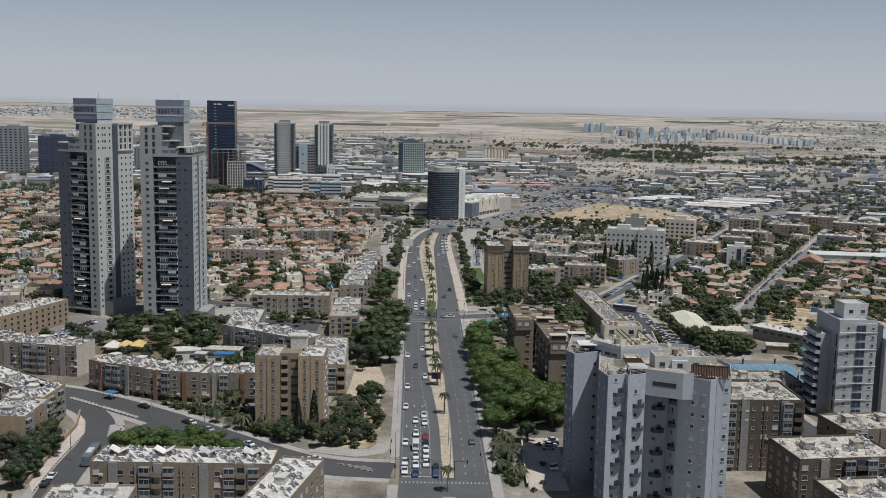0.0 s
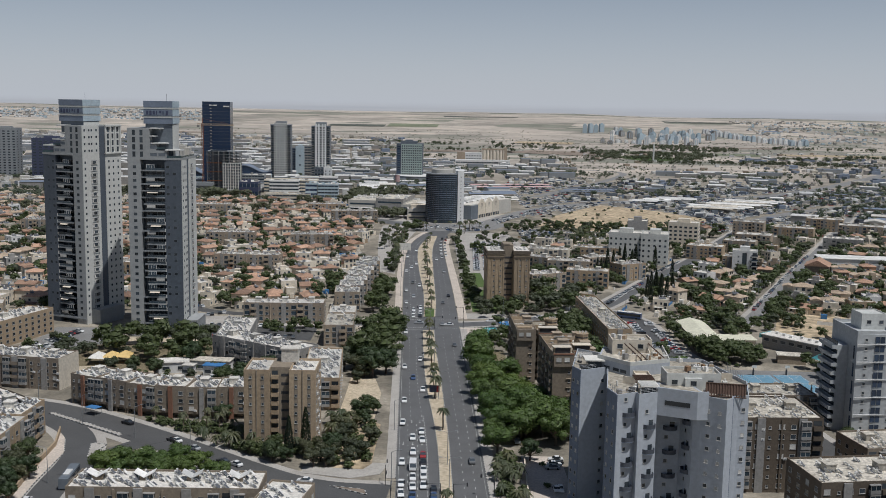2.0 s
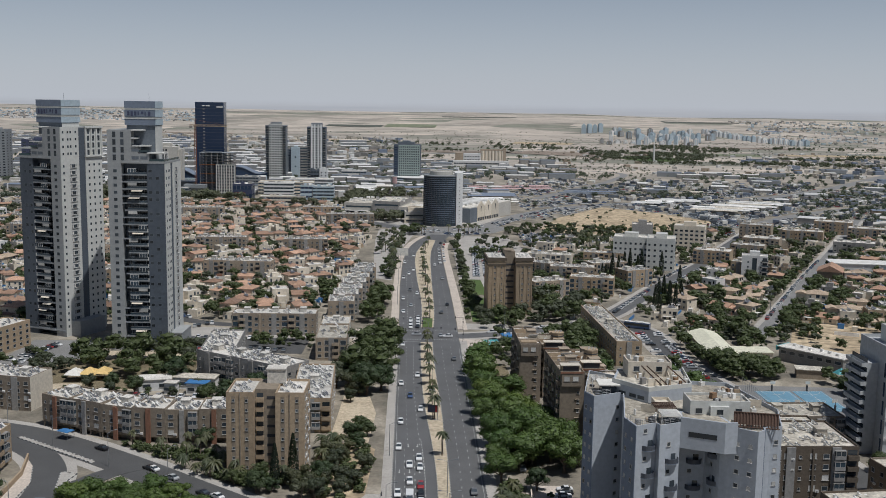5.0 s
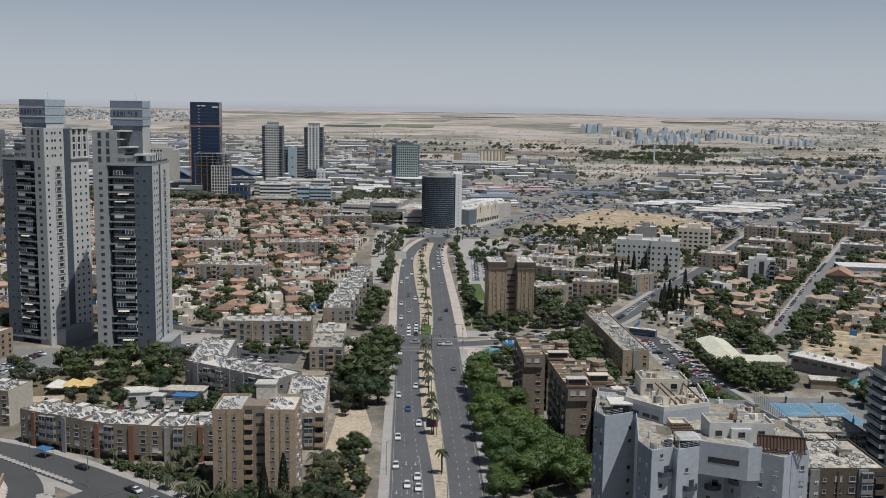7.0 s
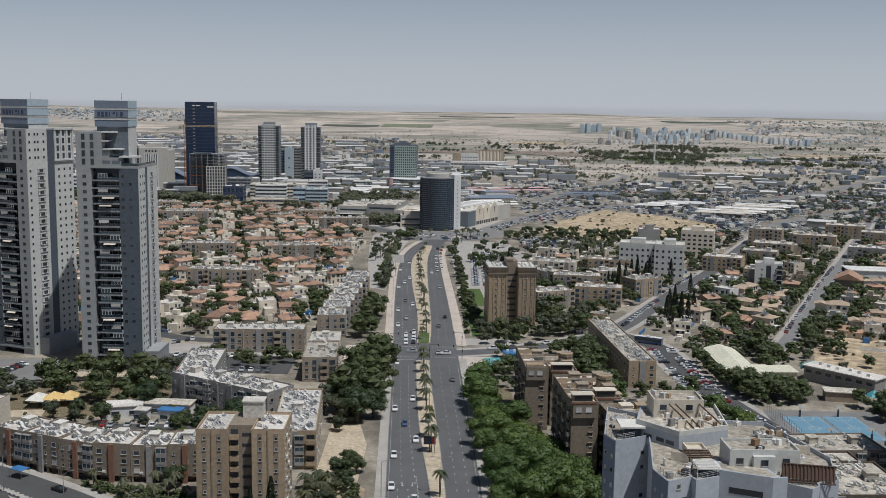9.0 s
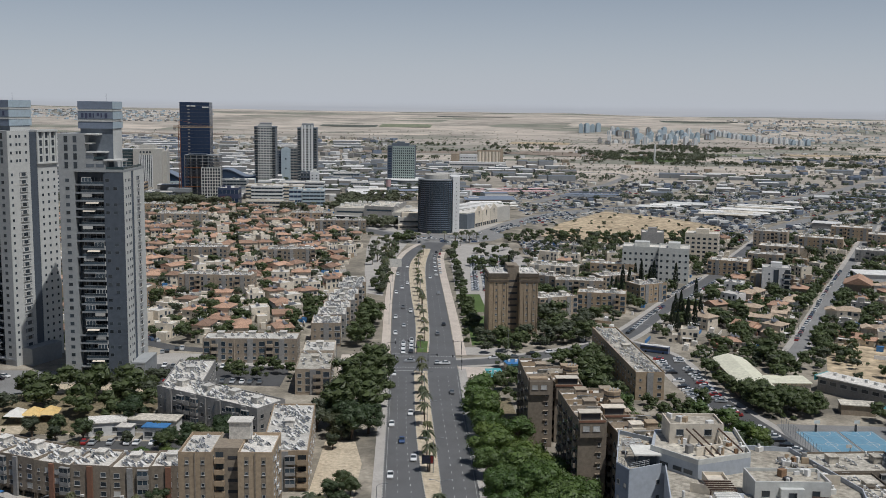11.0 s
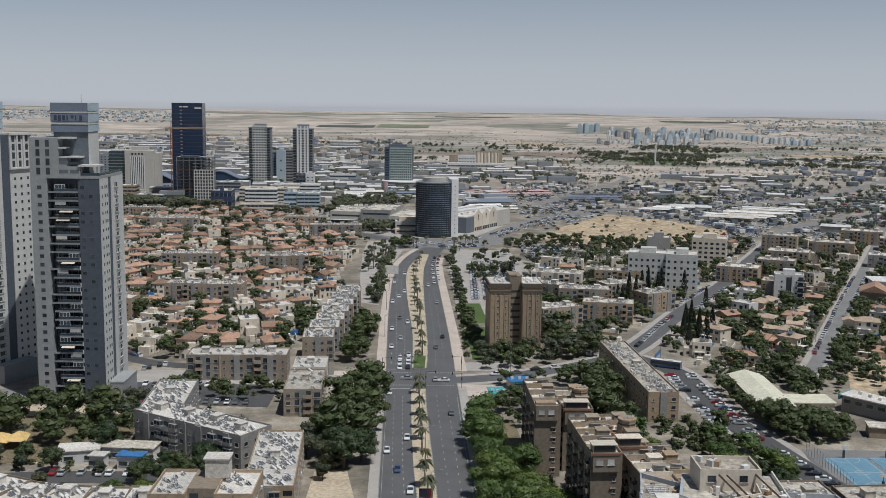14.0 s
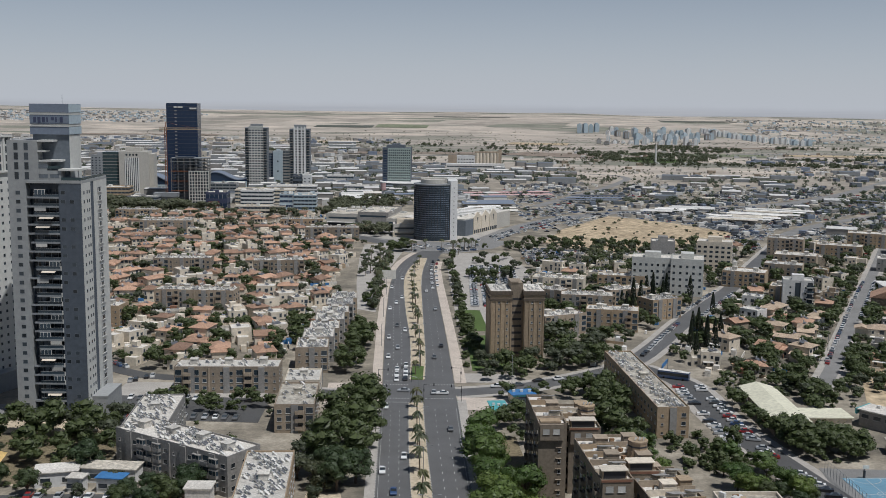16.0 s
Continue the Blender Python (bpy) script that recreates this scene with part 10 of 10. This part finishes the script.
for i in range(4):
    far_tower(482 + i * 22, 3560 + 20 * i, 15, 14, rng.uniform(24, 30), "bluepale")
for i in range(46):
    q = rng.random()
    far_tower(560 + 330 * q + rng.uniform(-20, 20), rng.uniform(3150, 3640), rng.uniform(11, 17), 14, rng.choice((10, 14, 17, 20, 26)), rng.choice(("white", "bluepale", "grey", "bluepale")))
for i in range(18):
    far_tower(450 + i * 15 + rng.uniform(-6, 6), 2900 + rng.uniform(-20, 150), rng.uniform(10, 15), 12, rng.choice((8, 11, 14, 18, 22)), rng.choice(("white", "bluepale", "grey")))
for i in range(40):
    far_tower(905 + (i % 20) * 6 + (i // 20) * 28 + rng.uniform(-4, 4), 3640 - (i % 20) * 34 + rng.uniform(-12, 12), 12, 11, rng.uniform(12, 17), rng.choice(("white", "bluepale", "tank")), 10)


def far_town(name, x0, x1, y0, y1, n, hmin, hmax, seed, label, mats=("white", "roofing_dirty", "beige", "tiles"), size=1.0):
    """Far houses too many to count, joined."""
    rs = random.Random(seed)
    s = Shape()
    for _ in range(n):
        x, y = rs.uniform(x0, x1), rs.uniform(y0, y1)
        if not free(x, y, 4) or in_field(x, y) or noise.noise(Vector((x * 0.006, y * 0.006, seed))) < -0.25:
            continue
        w, d, h = rs.uniform(5, 16) * size, rs.uniform(5, 13) * size, rs.uniform(hmin, hmax)
        z = rise(x, y) - 1
        m = pose(x, y, z, 0, 0, rs.choice((-24, 8, 12, -5)) + rs.uniform(-4, 4))
        c = [(-w / 2, -d / 2), (w / 2, -d / 2), (w / 2, d / 2), (-w / 2, d / 2)]
        s.add([m @ Vector((px, py, 0)) for px, py in c] + [m @ Vector((px, py, h + 1)) for px, py in c], [(4, 5, 6, 7), (0, 1, 5, 4), (1, 2, 6, 5), (2, 3, 7, 6), (3, 0, 4, 7)], rs.randrange(len(mats)))
    tagged(put(name, s.mesh(name, *mats)), label, "houses", "", "stuff")


# pale blue houses here and in the east have the haze in their colour
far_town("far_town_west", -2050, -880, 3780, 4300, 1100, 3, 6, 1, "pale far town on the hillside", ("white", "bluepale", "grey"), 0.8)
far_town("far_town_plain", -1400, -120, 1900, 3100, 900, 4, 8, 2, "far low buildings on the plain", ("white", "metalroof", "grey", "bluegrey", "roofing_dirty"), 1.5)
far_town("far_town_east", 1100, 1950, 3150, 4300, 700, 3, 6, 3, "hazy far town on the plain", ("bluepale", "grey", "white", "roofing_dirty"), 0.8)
far_town("far_town_right", 560, 1250, 1400, 2150, 420, 3, 6, 12, "far low sheds and yards beyond the market", ("bluegrey", "grey", "roofing_dirty", "slate", "metalroof"), 1.1)
far_town("plain_sheds", 100, 1100, 1560, 2500, 160, 3, 5, 8, "few low farm sheds on the plain", ("metalroof", "roofing", "beige", "white"), 0.8)


def field(x, y, w, d, rz, mat, label):
    """A tilled strip lying on the rolling land."""
    s = Shape()
    n, m_ = 14, 6
    c, sn = math.cos(radians(rz)), math.sin(radians(rz))
    pts = []
    for j in range(m_ + 1):
        for i in range(n + 1):
            u, v = (i / n - 0.5) * w, (j / m_ - 0.5) * d
            px, py = x + u * c - v * sn, y + u * sn + v * c
            pts.append((px, py, rise(px, py) + 0.9))
    s.add(pts, [(j * (n + 1) + i, j * (n + 1) + i + 1, (j + 1) * (n + 1) + i + 1, (j + 1) * (n + 1) + i) for j in range(m_) for i in range(n)])
    tagged(put("field", s.mesh("field", mat)), label, "field", "", "structure")


field(-310, 3740, 200, 90, -3, "orchard", "far dark orchard strip")
field(-110, 3760, 180, 130, -3, "pasture", "far pale green field strip")
field(150, 4235, 300, 45, -2, "orchard", "far dark field strip on the hills")
field(1050, 4140, 360, 60, 0, "orchard", "far dark field strip on the hills")
field(1205, 3760, 140, 40, 0, "bluegrey", "far blue net-covered strip")
field(260, 2280, 240, 150, -35, "soil", "brown tilled field on the plain")
field(280, 2900, 160, 160, -10, "dry", "dry straw field on the plain")
field(-60, 2300, 420, 90, 4, "soil", "brown tilled strip on the plain")
field(-420, 2900, 380, 70, 3, "dry", "dry straw strip on the plain")
field(560, 2350, 300, 120, -8, "pasture", "pale green grove floor on the plain")
field(980, 2350, 420, 90, -4, "dry", "dry straw strip on the plain")
field(760, 2750, 420, 70, -2, "soil", "brown tilled strip on the plain")
field(-900, 3250, 500, 70, 2, "soil", "brown tilled strip on the plain")
far_town("market_stalls", 90, 640, 960, 1480, 1500, 2.2, 3.8, 4, "crowded low stalls and containers", ("metalroof", "roofing_dirty", "slate", "bluegrey", "grey", "white", "darkrail"), 0.55)
far_town("depot_boxes", -650, 60, 1170, 1900, 2000, 3, 6, 6, "crowded low sheds and containers", ("metalroof", "roofing", "grey", "roofing_dirty", "white", "white", "slate"), 0.8)



def field_scrub():
    """Low bushes and dirt heaps on the vacant field."""
    rs = random.Random(63)
    for _ in range(46):
        x, y = rs.uniform(85, 250), rs.uniform(860, 1090)
        if in_field(x, y):
            tree("bush", x, y, rs, rs.uniform(0.5, 1.3))


field_scrub()
# ---- street furniture ----
def lamp(x, y, rz, arms=1):
    b = put("street_lamp", Shape().cyl(0, 0, -0.2, 9.6, 0.12, 7, 0.07).mesh("pole", "steel"), None, x, y, 0.1, rz)
    tagged(b, "tall grey steel street lamp with curved arm", "street lamp", "street lamps")
    for k in range(arms):
        sg = 1 if k == 0 else -1
        arm_ = put("arm", Shape().tube((0, 0, 9.5), (sg * 1.2, 0, 10.1), 0.05, 5).tube((sg * 1.2, 0, 10.1), (sg * 2.2, 0, 10.2), 0.045, 5).mesh("arm", "steel"), b)
        put("lamp_head", Shape().box(min(sg * 2.0, sg * 2.8), max(sg * 2.0, sg * 2.8), -0.16, 0.16, 10.12, 10.28).mesh("lamp_head", "steel"), arm_)


for y in (274, 296, 330, 362, 398, 434, 470, 520, 556, 592, 628, 664, 700, 740):
    lamp((median_l(y) + median_r(y)) / 2 + 0.6, y + 3, 0, 2)
for y in (282, 330, 560, 620, 680):
    lamp(left_edge(y) - 1.2, y, 0)
for x, y, rz in ((-92, 318, 40), (-72, 305, 50), (-112, 330, 0), (-104, 280, 180), (-136, 356, 80), (92, 520, 200), (134, 650, 150), (103, 470, 180), (30, 502, 90), (-40, 498, 270), (170, 560, 160), (215, 660, 160)):
    lamp(x, y, rz)


def signal(x, y, rz, arm=3.5):
    b = put("traffic_light", Shape().cyl(0, 0, -0.2, 5.6, 0.09, 6).tube((0, 0, 5.4), (arm, 0, 5.6), 0.06, 5).mesh("pole", "darkmetal"), None, x, y, 0.1, rz)
    tagged(b, "dark traffic light on a pole with arm", "traffic light", "traffic lights")
    for px, pz in ((arm, 5.0), (0.0, 3.0)):
        put("signal_head", Shape().box(px - 0.2, px + 0.2, -0.35, -0.1, pz, pz + 1.0).mesh("signal_head", "darkmetal"), b)


for x, y, rz in ((-12.0, 271, 0), (0.8, 270, 180), (4.2, 270, 0), (15, 276, 180), (-19.5, 500, 0), (-7.5, 503, 180), (-2.6, 480, 0), (10.5, 478, 180), (-19, 478, 0), (11, 503, 180), (-14, 283, 90)):
    signal(x, y, rz)


def billboard():
    x, y = -1.6, 366
    b = base("billboard", x, y, 0.1, 0, "roadside advertising screen in dark blue and red on a post", "billboard")
    b.scale = (0.8, 0.8, 0.8)
    put("post", Shape().box(-0.2, 0.2, -0.15, 0.15, -0.2, 3.0).mesh("post", "darkmetal"), b)
    put("cabinet", Shape().box(-2.2, 2.2, -0.25, 0.25, 3.0, 6.0).mesh("cabinet", "darkmetal"), b)
    put("screen", Shape().box(-2.05, 0.9, -0.29, -0.25, 3.15, 5.85).mesh("screen", "navy"), b)
    put("screen", Shape().box(0.9, 2.05, -0.29, -0.25, 3.15, 5.85).mesh("screen", "red"), b)
    c = base("billboard", -25, 716, 0.1, 0, "large pale roadside billboard on two posts", "billboard")
    for px in (-2.5, 2.5):
        put("post", Shape().box(px - 0.2, px + 0.2, -0.1, 0.1, -0.2, 2.5).mesh("post", "steel"), c)
    put("board", Shape().box(-4, 4, -0.2, 0.2, 2.5, 7.5).mesh("board", "canvas"), c)


billboard()


def canopy_tent(x, y, label, mats, s=1.0):
    b = base("shade_tent", x, y, 0, 15, label, "tent")
    for i, (ox, mt) in enumerate(zip((-4.5, 0.5, 5.5), mats)):
        put("sail", Shape().add([(ox - 4 * s, -3 * s, 3.0), (ox + 2 * s, -4 * s, 2.6), (ox + 3 * s, 3 * s, 3.0), (ox - 3 * s, 4 * s, 2.7), (ox, 0, 5.0)], [(0, 1, 4), (1, 2, 4), (2, 3, 4), (3, 0, 4)]).mesh("sail", mt), b)
        put("mast", Shape().cyl(ox, 0, -0.2, 5.0, 0.1, 6).mesh("mast", "steel"), b)


canopy_tent(-128, 408, "yellow and white stretched shade tent in the park", ("canvas", "yellow", "yellow"))
canopy_tent(-62, 362, "blue and white shade canopies by low sheds", ("canvas", "bluetarp", "canvas"), 0.6)
canopy_tent(165, 408, "teal and white playground shade sails", ("canvas", "tealtin", "tealtin"))
canopy_tent(158, 424, "teal and orange playground shade sails", ("tealtin", "yellow", "bluetarp"), 0.7)
aw = base("awning", -112.5, 341.5, 0, -25, "bright blue canvas awning by the street", "awning")
put("sheet", Shape().box(-2.2, 2.2, -1.6, 1.6, 2.5, 2.62).mesh("sheet", "bluetarp"), aw)
for px, py in ((-2, -1.4), (2, -1.4), (-2, 1.4), (2, 1.4)):
    put("post", Shape().cyl(px, py, -0.1, 2.5, 0.06, 5).mesh("post", "steel"), aw)


def kindergarten():
    for x, y, w, d, rz, m in ((-101, 398, 11, 7, 14, "roofing"), (-84.5, 392.5, 7, 4, -6, "bluetarp"), (-87, 400.5, 15, 6, -4, "roofing_dirty"), (-93.6, 392.2, 4, 3.5, -6, "roofing")):
        b = base("low_pavilion", x, y, 0, rz, "low white pavilion with flat roof in the yard", "pavilion", "yard pavilions")
        put("wall", Shape().box(-w / 2, w / 2, -d / 2, d / 2, -0.3, 4.0).mesh("wall", "white"), b)
        put("roof", Shape().box(-w / 2 - 0.4, w / 2 + 0.4, -d / 2 - 0.4, d / 2 + 0.4, 4.0, 4.25).mesh("roof", m), b)
        for k in (-0.25, 0.25):
            put("window", WINDOW_WIDE, b, w * k, -d / 2, 1.2)
    b = base("bus", -98.6, 281, 0.1, 5, "dark grey city bus on the side street", "bus")
    put("body", Shape().box(-1.25, 1.25, -6, 6, 0.4, 3.1).mesh("body", "slate"), b)
    put("window_band", Shape().box(-1.28, 1.28, -5.8, 5.9, 1.4, 2.5).mesh("window_band", "glass"), b)
    put("roof_unit", Shape().box(-0.8, 0.8, -3, 1, 3.1, 3.4).mesh("roof_unit", "tank"), b)
    for wx in (-1.15, 1.15):
        for wy in (-3.8, 3.6):
            put("wheel", WHEEL, b, wx, wy, 0.45, 0, (1.3, 1.4, 1.4))


kindergarten()


def corner_shop(x, y, w, d, rz, roof, label):
    b = base("corner_shop", x, y, 0, rz, label, "shop", "corner shops")
    put("wall", Shape().box(-w / 2, w / 2, -d / 2, d / 2, -0.3, 3.3).mesh("wall", "cream"), b)
    put("roof", Shape().box(-w / 2 - 0.5, w / 2 + 0.5, -d / 2 - 0.5, d / 2 + 0.5, 3.3, 3.55).mesh("roof", roof), b)
    put("shop_front", Shape().box(-w / 2 + 0.5, w / 2 - 0.5, -d / 2 - 0.06, -d / 2, 0.2, 2.5).mesh("shop_front", "glass"), b)
    put("fascia", Shape().box(-w / 2, w / 2, -d / 2 - 0.2, -d / 2 - 0.062, 2.6, 3.25).mesh("fascia", "tealtin"), b)
    for i in range(3):
        put("roof_unit", Shape().box(-0.5, 0.5, -0.35, 0.35, 3.55, 4.3).mesh("roof_unit", "tank"), b, -w / 3 + i * w / 3, 0.5 - i * 0.6)


corner_shop(22.5, 462, 5, 11, 6, "tealtin", "small corner shop with teal sheet roof")
corner_shop(31.5, 479, 8, 6, 12, "bluetarp", "small corner shop with blue canvas roof")
bus = base("bus", 92.4, 511, 0.06, 62, "white and dark blue city bus in the street", "bus")
put("body", Shape().box(-1.25, 1.25, -6, 6, 0.4, 3.0).mesh("body", "car_blue"), bus)
put("window_band", Shape().box(-1.28, 1.28, -5.8, 5.9, 1.4, 2.5).mesh("window_band", "glass"), bus)
put("roof_panel", Shape().box(-1.2, 1.2, -5.9, 5.9, 3.0, 3.12).box(-0.8, 0.8, -3, 1, 3.12, 3.4).mesh("roof_panel", "tank"), bus)
for wx in (-1.15, 1.15):
    for wy in (-3.8, 3.6):
        put("wheel", WHEEL, bus, wx, wy, 0.45, 0, (1.3, 1.4, 1.4))
tagged(put("rooftop_heaters", far_heaters.mesh("rooftop_heaters", "tank", "panel")), "many white solar water heaters on far roofs", "solar heaters", "", "stuff")
plant()
